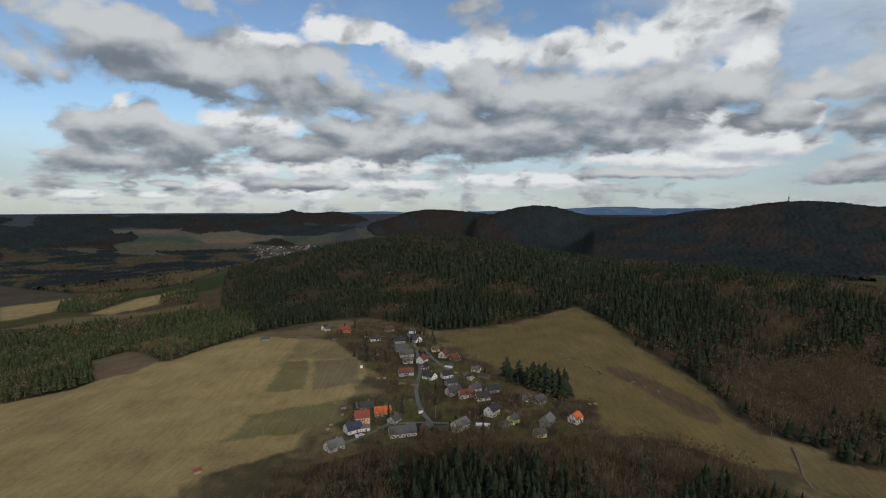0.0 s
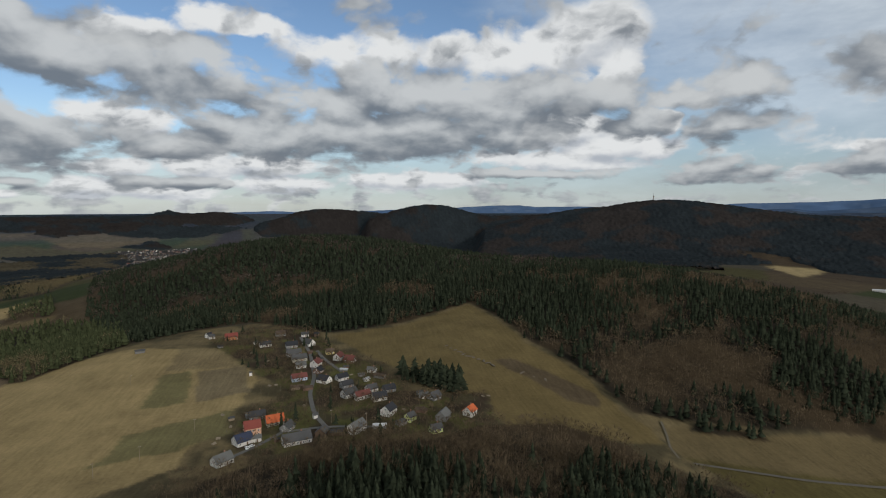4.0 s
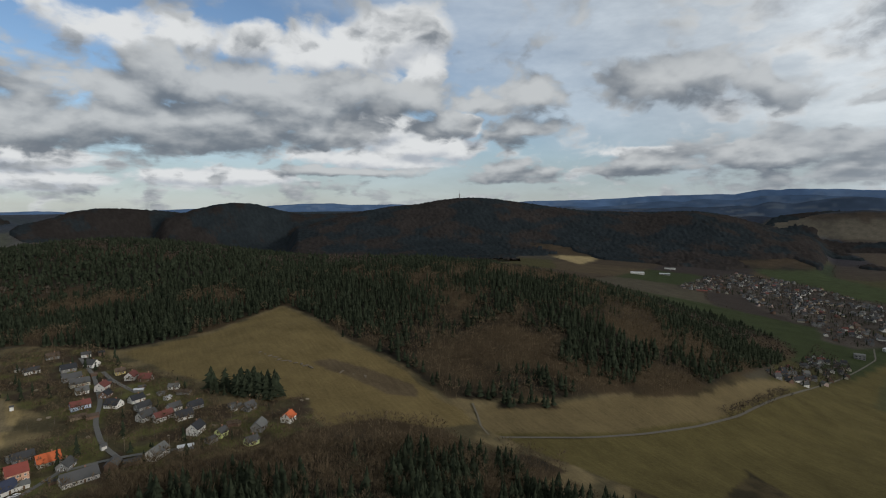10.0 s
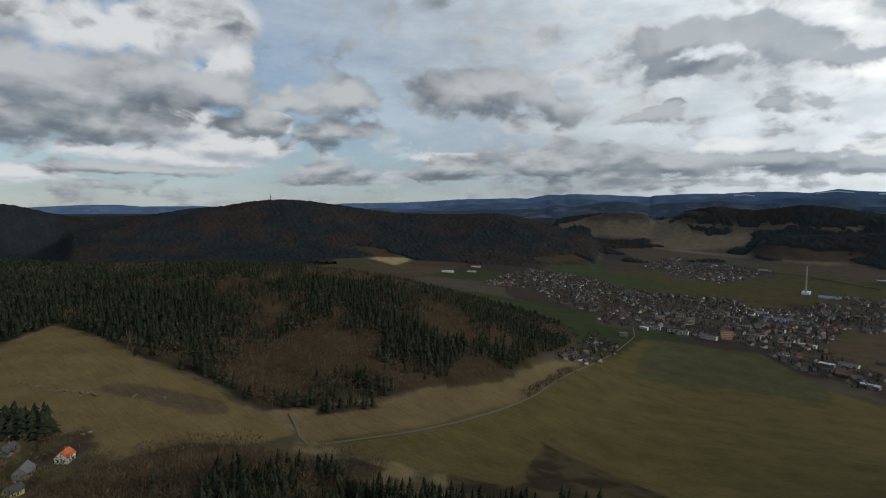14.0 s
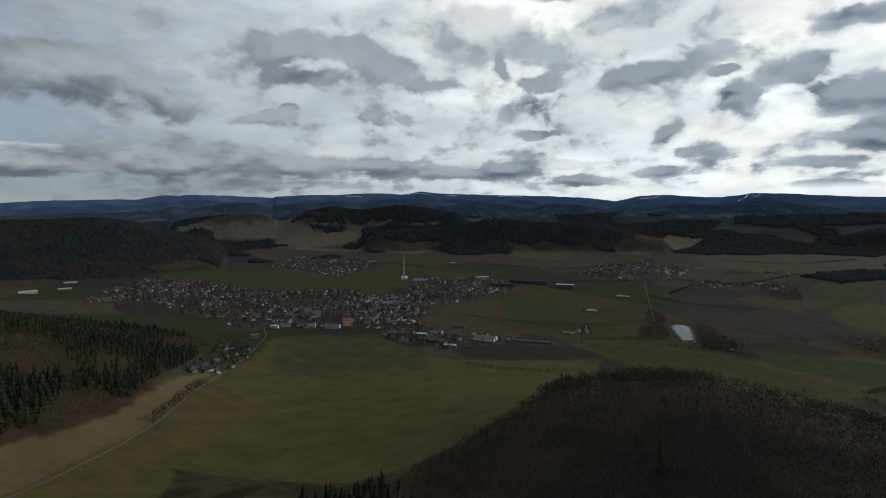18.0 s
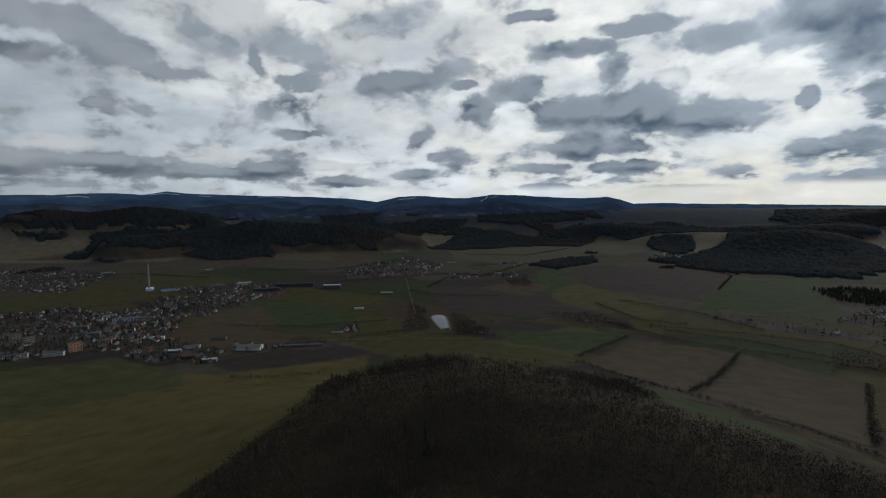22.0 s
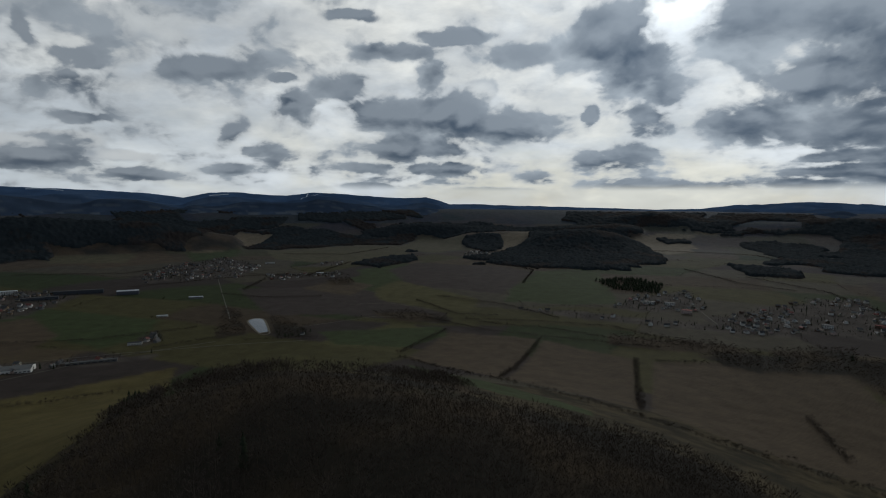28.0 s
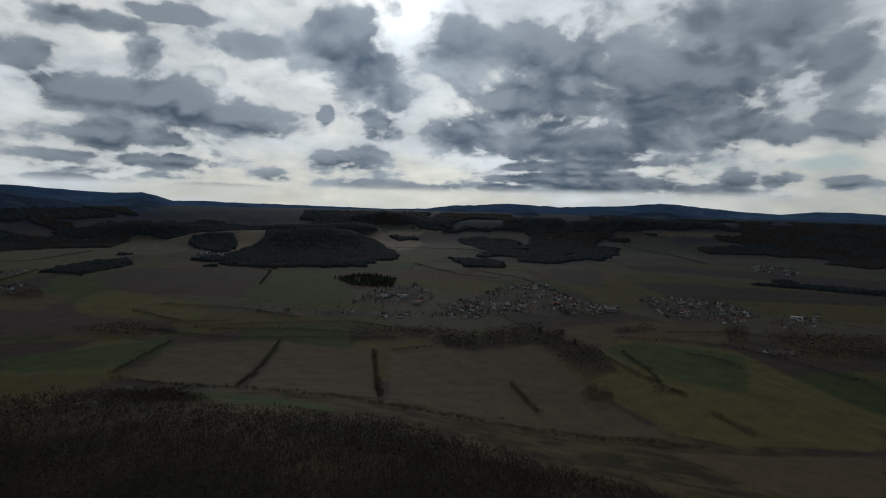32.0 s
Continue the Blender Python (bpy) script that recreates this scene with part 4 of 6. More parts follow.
# The ground: one sheet out to the horizon.
angles = np.r_[np.arange(-44, 204, 0.32), np.arange(204, 316, 4.0)]
radii = np.r_[0.0, 3, 30, np.geomspace(90, 320, 36)[:-1], np.geomspace(320, 780, 150)[:-1], np.geomspace(780, 2000, 100)[:-1], np.geomspace(2000, 4900, 90)]
AZ, RR = np.meshgrid(np.radians(angles), radii)
GX, GY = RR * np.sin(AZ), RR * np.cos(AZ)
GZ, wooded = ridge_lift(GX, GY, base_height(GX, GY))
na, nr = len(angles), len(radii)
in_wood = np.zeros(GX.shape, bool)
for polys in WOODS.values():
    for p in polys:
        in_wood |= inside(GX, GY, p)


def wood_line(x, y):
    """How far a crest must rise before its woods begin: the eastern knolls carry fields on their lower slopes."""
    az, r = bearing_of(x, y), np.hypot(x, y)
    return 14 + 62 * step(57, 61, az) * (1 - step(90, 95, az)) * step(3500, 3700, r)


def patch(x, y):
    """The patchwork of fields: along and across each strip."""
    turn = 0.5 + 0.6 * (value_noise(x, y, 1300, 7) - 0.5)
    a = (x * np.cos(turn) + y * np.sin(turn)) / 380 + value_noise(x, y, 450, 9) * 0.6
    b = (y * np.cos(turn) - x * np.sin(turn)) / 240 + value_noise(x, y, 360, 11) * 0.6
    return a, b


def copse_at(x, y):
    """Where the far woods lie between the fields."""
    r = np.hypot(x, y)
    n = value_noise(x, y, 560, 31) * 0.62 + value_noise(x, y, 170, 33) * 0.38
    return n > 0.66 - 0.22 * step(2400, 4000, r) + 0.13 * step(0, -12, bearing_of(x, y))


pu, pv = patch(GX, GY)
pick = lattice(np.floor(pu), np.floor(pv), 21)
kinds = np.array([COVER["olive"], COVER["brown"], COVER["field_tan"], COVER["green"], COVER["olive"], COVER["ploughed"], (0.07, 0.06, 0.041)])
# far western fields made lighter: haze put into the colour
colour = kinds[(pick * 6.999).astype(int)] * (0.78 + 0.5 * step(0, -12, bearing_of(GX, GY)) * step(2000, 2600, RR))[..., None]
tilled = np.zeros(GX.shape, bool)
near_mix = step(0.35, 0.65, value_noise(GX, GY, 22, 75) * 0.6 + value_noise(GX, GY, 7, 77) * 0.4)[..., None]
colour = np.where((RR < 720)[..., None], np.array((0.06, 0.05, 0.028)) * (1 - near_mix) + np.array((0.13, 0.1, 0.052)) * near_mix, colour)
colour = np.where(((RR < 720) & (bearing_of(GX, GY) > 50))[..., None], colour * 0.42, colour)          # shaded side of the knoll: the shade is put into the ground colour
copse = copse_at(GX, GY) & (RR > 2400)
for name, p in FIELDS:
    key = next((k for k in sorted(COVER, key=len, reverse=True) if k in name), "olive")
    wob = (value_noise(GX, GY, 14, 51) - 0.5) * 5
    hit = inside(GX + wob, GY - wob, p)
    colour = np.where(hit[..., None], np.array(COVER[key]), colour)
    if key == "village":          # lawns, mud and trodden grass between the houses
        n = value_noise(GX, GY, 17, 71) * 0.65 + value_noise(GX, GY, 6, 73) * 0.35
        lawn = np.where((n > 0.56)[..., None], np.array((0.085, 0.082, 0.03)), np.where((n < 0.4)[..., None], np.array((0.045, 0.033, 0.022)), colour))
        colour = np.where(hit[..., None], lawn, colour)
    copse &= ~hit
    tilled |= hit
colour = np.where(copse[..., None], np.array((0.012, 0.015, 0.016)), colour)
for kind, spacing, p in QUARTERS:          # yards, streets and leafless gardens between the houses
    if kind != "garden":
        colour = np.where(inside(GX + (value_noise(GX, GY, 60, 53) - 0.5) * 50, GY, p)[..., None], np.array((0.052, 0.043, 0.036)) * (0.6 + 0.8 * value_noise(GX, GY, 24, 57))[..., None], colour)
floor_mix = step(0.35, 0.65, value_noise(GX, GY, 90, 41) * 0.6 + value_noise(GX, GY, 30, 43) * 0.4)[..., None]          # needles under spruces, brown leaves under bare trees
litter = np.array(COVER["wood"]) * (1 - floor_mix) + np.array(COVER["litter"]) * floor_mix
in_wood &= ~inside(GX, GY, CLEARCUT)
slope_fields = (wooded > 10) & (wooded < wood_line(GX, GY)) & (RR > 3500)
colour = np.where(slope_fields[..., None], np.array((0.095, 0.08, 0.055)) * (0.5 + 0.8 * lattice(np.floor(pu * 1.5), np.floor(pv * 1.5), 23))[..., None], colour)
colour = np.where((in_wood | ((wooded > wood_line(GX, GY)) & (RR > 2200)))[..., None], litter, colour)
colour[1:-1] = (colour[:-2] + colour[1:-1] * 5 + colour[2:]) / 7          # soft edges between one cover and the next
colour = (np.roll(colour, 1, 1) + colour * 6 + np.roll(colour, -1, 1)) / 8
haze_tone = (step(1900, 3900, RR) * np.where(in_wood | tilled | (wooded > 14), 0.25, 0.6))[..., None]          # far country: the cold blue haze of distance is put into the colour
colour = colour * (1 - haze_tone) + (colour * 0.55 + np.array((0.006, 0.014, 0.031))) * haze_tone
colour = np.where((RR > 4150)[..., None], colour * 0.45 + np.array((0.008, 0.014, 0.024)), colour)          # uplands: dark haze blue put into the colour
colour = np.where(((RR > 3900) & (bearing_of(GX, GY) < 12))[..., None], colour * 0.8 + np.array((0.006, 0.009, 0.013)), colour)          # western plain: a pale touch of haze put into the colour
GZ = GZ + (value_noise(GX, GY, 40, 3) - 0.5) * 1.2
ia, ir = np.meshgrid(np.arange(na), np.arange(nr - 1))
ja = (ia + 1) % na
quads = np.stack([ir * na + ia, ir * na + ja, (ir + 1) * na + ja, (ir + 1) * na + ia], -1)[..., ::-1].reshape(-1, 4)
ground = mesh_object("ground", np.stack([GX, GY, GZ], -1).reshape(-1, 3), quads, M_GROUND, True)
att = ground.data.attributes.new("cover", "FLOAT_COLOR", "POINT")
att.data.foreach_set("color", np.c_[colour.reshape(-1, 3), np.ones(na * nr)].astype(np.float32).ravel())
tagged(ground, "rolling late-winter fields, meadows and wooded hills", "ground", kind="structure")


def ribbon(name, line, width, mat, lift=0.12):
    """A road or track along a line, laid on the ground."""
    pts = np.array(line, float)
    d = np.r_[0, np.cumsum(np.hypot(*np.diff(pts, axis=0).T))]
    s = np.arange(0, d[-1], 3.0)
    x, y = np.interp(s, d, pts[:, 0]), np.interp(s, d, pts[:, 1])
    k = np.ones(9) / 9
    if len(x) > 20:
        x[4:-4], y[4:-4] = np.convolve(x, k, "valid"), np.convolve(y, k, "valid")
    tx, ty = np.gradient(x), np.gradient(y)
    n = np.hypot(tx, ty) + 1e-9
    verts = []
    for side in (-0.5, -0.2, 0.2, 0.5):
        X, Y = x - ty / n * width * side, y + tx / n * width * side
        verts.append(np.stack([X, Y, height(X, Y) + lift + (0.1 if abs(side) < 0.3 else 0)], -1))
    V = np.stack(verts, 1).reshape(-1, 3)
    i = np.arange(len(x) - 1)
    F = np.concatenate([np.stack([i * 4 + c, i * 4 + c + 1, i * 4 + c + 5, i * 4 + c + 4], -1)[:, ::-1] for c in range(3)])
    return mesh_object(name, V, F, mat, True)


for name, line in ROADS:
    r = ribbon("road", line, 1.8 if name == "track" else 3.3 if name == "village_street" else 2.6, M_TRACK if name == "track" else M_STREET if name == "village_street" else M_ROAD, 0.5)
    tagged(r, "narrow grey asphalt lane between fields" if name != "track" else "rutted pale dirt track", "road", kind="structure")

# ---------------------------------------------------------------- woods
rng = np.random.default_rng(5)


def cone_tree(tiers, sides, ragged, seed):
    """A spruce of height 1: tiers of drooping boughs, each a star with long and short tips, and a trunk."""
    g = np.random.default_rng(seed)
    V, F = [], []
    bare_foot = g.uniform(0.06, 0.2)
    for t in range(tiers):
        lo = bare_foot + (0.95 - bare_foot) * t / tiers
        hi = 1.0 if t == tiers - 1 else min(1.0, lo + 1.5 * (0.95 - bare_foot) / tiers)
        rad = 0.165 * (1 - t / tiers) ** 0.8 + 0.012
        o = len(V)
        V.append((g.normal(0, 0.008), g.normal(0, 0.008), hi))
        for s in range(sides):
            a = 2 * math.pi * (s + 0.5 * (t % 2) + 0.3 * g.uniform(-1, 1)) / sides
            q = rad * (1 + ragged * g.uniform(-1, 0.7)) * (1.0 if s % 2 == 0 or sides < 8 else 0.55)
            V.append((q * math.cos(a), q * math.sin(a), lo + ragged * 0.05 * g.uniform(-1, 1) - (0.03 if s % 2 == 0 else 0.0)))
        F += [(o, o + 1 + s, o + 1 + (s + 1) % sides) for s in range(sides)]
    o = len(V)
    V += [(0.012, 0, 0), (-0.006, 0.011, 0), (-0.006, -0.011, 0), (0, 0, 0.4)]
    F += [(o, o + 1, o + 3), (o + 1, o + 2, o + 3), (o + 2, o, o + 3)]
    return np.array(V), np.array(F)


def bare_tree(limbs, twigs, seed, spread=0.3, thin=0.012, stem=0.014, reach_of_twigs=0.12):
    """A leafless tree of height 1: a trunk, limbs that fan upwards and a haze of narrow twigs on each."""
    g = np.random.default_rng(seed)
    V, F = [(stem, 0, 0), (-stem / 2, stem, 0), (-stem / 2, -stem, 0), (0, 0, 0.6)], [(0, 1, 3), (1, 2, 3), (2, 0, 3)]

    def blade(root, tip, wide):
        along = tip - root
        side = np.cross(along, g.normal(0, 1, 3))
        side *= wide / (np.linalg.norm(side) + 1e-9)
        o = len(V)
        V.extend([root + side, root - side, tip])
        F.append((o, o + 1, o + 2))

    for b in range(limbs):
        a, lo = 2 * math.pi * (b + g.uniform(-0.4, 0.4)) / limbs * 2.4, 0.25 + 0.4 * b / limbs
        reach = spread * g.uniform(0.4, 1.0) * (1.15 - lo)
        root = np.array((0.0, 0.0, lo))
        tip = np.array((reach * math.cos(a), reach * math.sin(a), min(1.0, lo + g.uniform(0.25, 0.45))))
        blade(root, tip, thin)
        for t in range(twigs):
            q = root + (tip - root) * g.uniform(0.35, 1.0)
            blade(q, q + np.array((g.normal(0, reach_of_twigs), g.normal(0, reach_of_twigs), g.uniform(-0.02, 0.14))), thin * g.uniform(0.7, 1.3))
    return np.array(V, float), np.array(F)


def twig_crown(blades, seed, thin, reach):
    """A leafless tree of height 1 seen from afar: a stem and a rounded crown of narrow twigs that point up and out."""
    g = np.random.default_rng(seed)
    V, F = [(0.012, 0, 0), (-0.006, 0.011, 0), (-0.006, -0.011, 0), (0, 0, 0.7)], [(0, 1, 3), (1, 2, 3), (2, 0, 3)]
    for b in range(blades):
        d = g.normal(0, 1, 3)
        d /= np.linalg.norm(d)
        root = np.array((0.0, 0.0, 0.62)) + d * np.array((0.2, 0.2, 0.27)) * g.uniform(0.35, 1.0) ** 0.5
        tip = root + (d * np.array((0.5, 0.5, 0.25)) + np.array((0, 0, 0.6))) * reach * g.uniform(0.6, 1.3)
        tip[2] = min(tip[2], 1.03)
        side = np.cross(tip - root, g.normal(0, 1, 3))
        side *= thin * g.uniform(0.6, 1.3) / (np.linalg.norm(side) + 1e-9)
        o = len(V)
        V.extend([root + side, root - side, tip])
        F.append((o, o + 1, o + 2))
    return np.array(V, float), np.array(F)


def scatter(polygons, spacing, seed, near=0, far=1e9):
    """Places in the polygons on a shaken grid, as far from the middle as given."""
    g = np.random.default_rng(seed)
    out = []
    for p in polygons:
        q = np.array(p, float)
        lo, hi = q.min(0), q.max(0)
        x, y = np.meshgrid(np.arange(lo[0], hi[0], spacing), np.arange(lo[1], hi[1], spacing))
        x, y = x.ravel() + g.uniform(-0.45, 0.45, x.size) * spacing, y.ravel() + g.uniform(-0.45, 0.45, y.size) * spacing
        r = np.hypot(x, y)
        sway = (value_noise(x, y, 95, 81) - 0.5) * (110 if near >= 2000 else 45 if near >= 1000 else 8)          # ragged edges
        keep = inside(x + sway, y - 0.6 * sway, p) & (r >= near) & (r < far) & ~inside(x, y, CLEARCUT)
        out.append(np.c_[x[keep], y[keep]])
    return np.concatenate(out) if out else np.zeros((0, 2))


def plant(name, places, templates, mat, tall, label, category="trees", sink=0.3, wide=1.0):
    """A stand of trees as one object: a random template, size and turn at each place."""
    if not len(places):
        return None
    g = np.random.default_rng(len(places))
    which = g.integers(0, len(templates), len(places))
    z = height(places[:, 0], places[:, 1]) - sink
    VV, FF, o = [], [], 0
    for k, (V, F) in enumerate(templates):
        m = np.flatnonzero(which == k)
        if not len(m):
            continue
        a, h = g.uniform(0, 2 * math.pi, len(m)), tall * np.clip(g.normal(0.95, 0.24, len(m)), 0.42, 1.5)
        fat = h * g.uniform(0.8, 1.2, len(m)) * wide
        c, s = np.cos(a) * fat, np.sin(a) * fat
        X = places[m, 0, None] + c[:, None] * V[None, :, 0] - s[:, None] * V[None, :, 1]
        Y = places[m, 1, None] + s[:, None] * V[None, :, 0] + c[:, None] * V[None, :, 1]
        Z = z[m, None] + h[:, None] * V[None, :, 2]
        VV.append(np.stack([X, Y, Z], -1).reshape(-1, 3))
        FF.append((F[None] + (o + np.arange(len(m)) * len(V))[:, None, None]).reshape(-1, 3))
        o += len(m) * len(V)
    ob = mesh_object(name, np.concatenate(VV), np.concatenate(FF), mat)
    return tagged(ob, label, category, kind="stuff")


SPRUCE_NEAR = [cone_tree(8, 9, 0.5, s) for s in range(8)]
SPRUCE_MID = [cone_tree(4, 6, 0.5, s) for s in range(8)]
SPRUCE_FAR = [cone_tree(2, 5, 0.35, s) for s in range(5)]
BARE_NEAR = [bare_tree(9, 7, s, 0.5, 0.008, 0.012, 0.075) for s in range(6)]
CROWN_NEAR = [twig_crown(70, s, 0.008, 0.17) for s in range(6)]
CROWN_MID = [twig_crown(30, s, 0.015, 0.2) for s in range(6)]
CROWN_FAR = [twig_crown(11, s, 0.034, 0.26) for s in range(5)]
BARE_SHRUB = [twig_crown(14, s, 0.028, 0.28) for s in range(5)]
BARE_FAR = [twig_crown(6, s, 0.05, 0.3) for s in range(4)]

# what share of a wood is evergreen, place by place

def evergreen(places, name):
    x, y = places[:, 0], places[:, 1]
    n = (value_noise(x, y, 90, 41) * 0.6 + value_noise(x, y, 30, 43) * 0.4 - 0.5) * 1.5 + 0.5
    share = dict(near_wood=0.5, north_wood=0.4, west_conifers=0.62, west_bare_wood=0.25, tower_wood=0.5, dark_hill_wood=0.95, far_wood=0.95,
                 knoll_wood=0.85, clump=1.0, tree_strip=0.6, belt=-0.2, thicket=-0.2, slope_thicket=-0.2, grove=-0.2).get(name, 0.2)
    share = np.full(len(x), share)
    az = bearing_of(x, y)
    if name == "near_wood":
        share = np.interp(az, (-30, -10, -6, 0, 2, 9, 11, 23, 26, 62, 70, 90, 100, 115, 130, 160), (0.15, 0.2, 0.42, 0.42, 0.7, 0.7, 0.08, 0.1, 0.72, 0.72, 0.6, 0.45, 0.0, -0.2, -0.3, -0.3))
    if name == "north_wood":
        share = np.where(az < 18, 0.72, 0.36)
        for p in FIRS:
            share = np.where(inside(x, y, p), 0.72, share)
    return n < share + np.random.default_rng(3).normal(0, 0.11, len(x))


for name, polys in WOODS.items():
    for lo, hi, gap, spruce, bare in ((175, 350, 4.8, SPRUCE_NEAR, CROWN_NEAR), (350, 950, 6.3, SPRUCE_MID, CROWN_MID), (950, 2200, 10.5, SPRUCE_FAR, CROWN_FAR)):
        at = scatter(polys, gap, 17, lo, hi)
        if not len(at):
            continue
        ever = evergreen(at, name)
        wide = 1.15 if lo < 350 else 1.3 if lo < 950 else 1.7
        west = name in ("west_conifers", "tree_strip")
        plant("pine_wood" if west else "spruce_wood", at[ever], spruce, M_SUNPINE if west else M_SPRUCE, 15.5 if lo < 350 else 12.5,
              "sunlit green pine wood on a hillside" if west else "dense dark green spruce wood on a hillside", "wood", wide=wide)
        # western woods: sunlight put into paler twigs
        pale = name in ("west_conifers", "tree_strip", "west_bare_wood")
        shady = (bearing_of(at[:, 0], at[:, 1]) > 84) & (name == "near_wood")          # far side of the knoll: cloud shade is put into darker twigs
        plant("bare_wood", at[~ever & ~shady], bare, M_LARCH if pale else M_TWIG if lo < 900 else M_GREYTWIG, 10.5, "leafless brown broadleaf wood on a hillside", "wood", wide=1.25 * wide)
        plant("shaded_wood", at[~ever & shady], bare, M_GREYTWIG, 10.5, "leafless wood on a knoll, cloud shade in its dark grey-brown", "wood", wide=1.25 * wide)

# the far woods: a close canopy of tree tops over the hills and between the far fields
ca, cr = np.meshgrid(np.radians(np.arange(-44, 203.6, 0.14)), np.geomspace(2150, 4560, 190))
CX, CY = cr * np.sin(ca), cr * np.cos(ca)
CZ, lifted = ridge_lift(CX, CY, base_height(CX, CY))
sway = (value_noise(CX, CY, 95, 81) - 0.5) * 90 + (value_noise(CX, CY, 30, 83) - 0.5) * 40
SX, SY = CX + sway, CY - 0.6 * sway
tops = (lifted + (value_noise(CX, CY, 120, 85) - 0.5) * 16 > wood_line(CX, CY)) | (copse_at(CX, CY) & (cr > 2400))
for _, p in FIELDS:
    tops &= ~inside(SX, SY, p)
share = np.full(CX.shape, 0.55)
for name, polys in WOODS.items():
    for p in polys:
        hit = inside(SX, SY, p)
        tops |= hit
        if name in ("dark_hill_wood", "far_wood", "knoll_wood"):
            share = np.where(hit, 0.95, share)
needles = step(-0.1, 0.1, share - ((value_noise(CX, CY, 210, 41) * 0.55 + value_noise(CX, CY, 70, 43) * 0.45 - 0.5) * 1.7 + 0.5) + np.random.default_rng(8).normal(0, 0.07, CX.shape))[..., None]
pale_wood = inside(SX, SY, WOODS["west_bare_wood"][0])
share = np.where(pale_wood, 0.3, share)
# haze of distance put into the colour: bluer needles, leafless crowns darker far off
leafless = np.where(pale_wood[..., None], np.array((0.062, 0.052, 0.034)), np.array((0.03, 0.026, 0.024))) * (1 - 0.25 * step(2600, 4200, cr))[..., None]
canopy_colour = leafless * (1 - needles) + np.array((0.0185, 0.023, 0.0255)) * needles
canopy_colour = canopy_colour * np.random.default_rng(6).uniform(0.85, 1.15, CX.shape)[..., None]
CZ = CZ + np.where(tops, 9 + (value_noise(CX, CY, 14, 87) - 0.5) * 6 + np.random.default_rng(7).uniform(-5.5, 3.5, CX.shape), -1.5)
cia, cir = np.meshgrid(np.arange(ca.shape[1] - 1), np.arange(ca.shape[0] - 1))
cq = np.stack([cir * ca.shape[1] + cia, cir * ca.shape[1] + cia + 1, (cir + 1) * ca.shape[1] + cia + 1, (cir + 1) * ca.shape[1] + cia], -1)[..., ::-1].reshape(-1, 4)
cq = cq[tops.ravel()[cq].any(1)]
used, cq = np.unique(cq, return_inverse=True)
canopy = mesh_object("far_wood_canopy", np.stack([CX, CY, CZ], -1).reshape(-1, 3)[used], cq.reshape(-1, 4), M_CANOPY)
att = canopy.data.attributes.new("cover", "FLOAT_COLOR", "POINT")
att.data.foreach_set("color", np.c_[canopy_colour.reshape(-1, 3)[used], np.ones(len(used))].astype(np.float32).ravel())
tagged(canopy, "close canopy of spruce and leafless woods on far hills", "wood", kind="stuff")


def range_mesh(name, r, az, crest, haze_hue, seed, label):
    """A range of far wooded hills with clearings: a front slope with spurs, up to the crest and over it."""
    depth = np.array([-0.24, -0.2, -0.165, -0.13, -0.1, -0.075, -0.05, -0.03, -0.012, 0.0, 0.03])
    rise = np.array([0.0, 0.12, 0.24, 0.38, 0.52, 0.64, 0.77, 0.88, 0.965, 1.0, 0.9])
    depth = depth * 0.22
    a, d = np.meshgrid(az, depth)
    rr = r * (1 + d)
    foot = 300 - r * 0.024
    spur = (value_noise(a * 60, d * 5000, 130, seed) - 0.5) * np.sin(np.pi * rise)[:, None]
    zz = foot + (crest[None] - foot) * np.clip(rise[:, None] + 0.22 * spur, 0, 1)
    x, y = rr * np.sin(np.radians(a)), rr * np.cos(np.radians(a))
    open_land = step(0.56, 0.66, value_noise(a * 45, d * 9000, 75, seed + 1) * 0.6 + value_noise(a * 45, d * 9000, 30, seed + 2) * 0.4) * (1 - rise[:, None] * 0.8)
    # base colour carries the blue haze of distance, lighter on farther ranges
    tone = np.array(haze_hue) * (0.85 + 0.35 * value_noise(a * 60, d * 9000, 55, seed + 3))[..., None]
    tone = tone * (1 - open_land[..., None]) + (np.array(haze_hue) * 1.1 + np.array((0.05, 0.045, 0.03))) * open_land[..., None]
    n = len(az)
    p, q = np.meshgrid(np.arange(n - 1), np.arange(len(depth) - 1))
    F = np.stack([q * n + p, q * n + p + 1, (q + 1) * n + p + 1, (q + 1) * n + p], -1)[..., ::-1].reshape(-1, 4)
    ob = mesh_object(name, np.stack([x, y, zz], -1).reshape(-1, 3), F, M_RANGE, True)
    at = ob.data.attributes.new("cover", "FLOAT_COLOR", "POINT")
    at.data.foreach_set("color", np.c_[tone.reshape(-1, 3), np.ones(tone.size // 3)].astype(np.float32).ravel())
    tagged(ob, label, "hills", kind="structure")


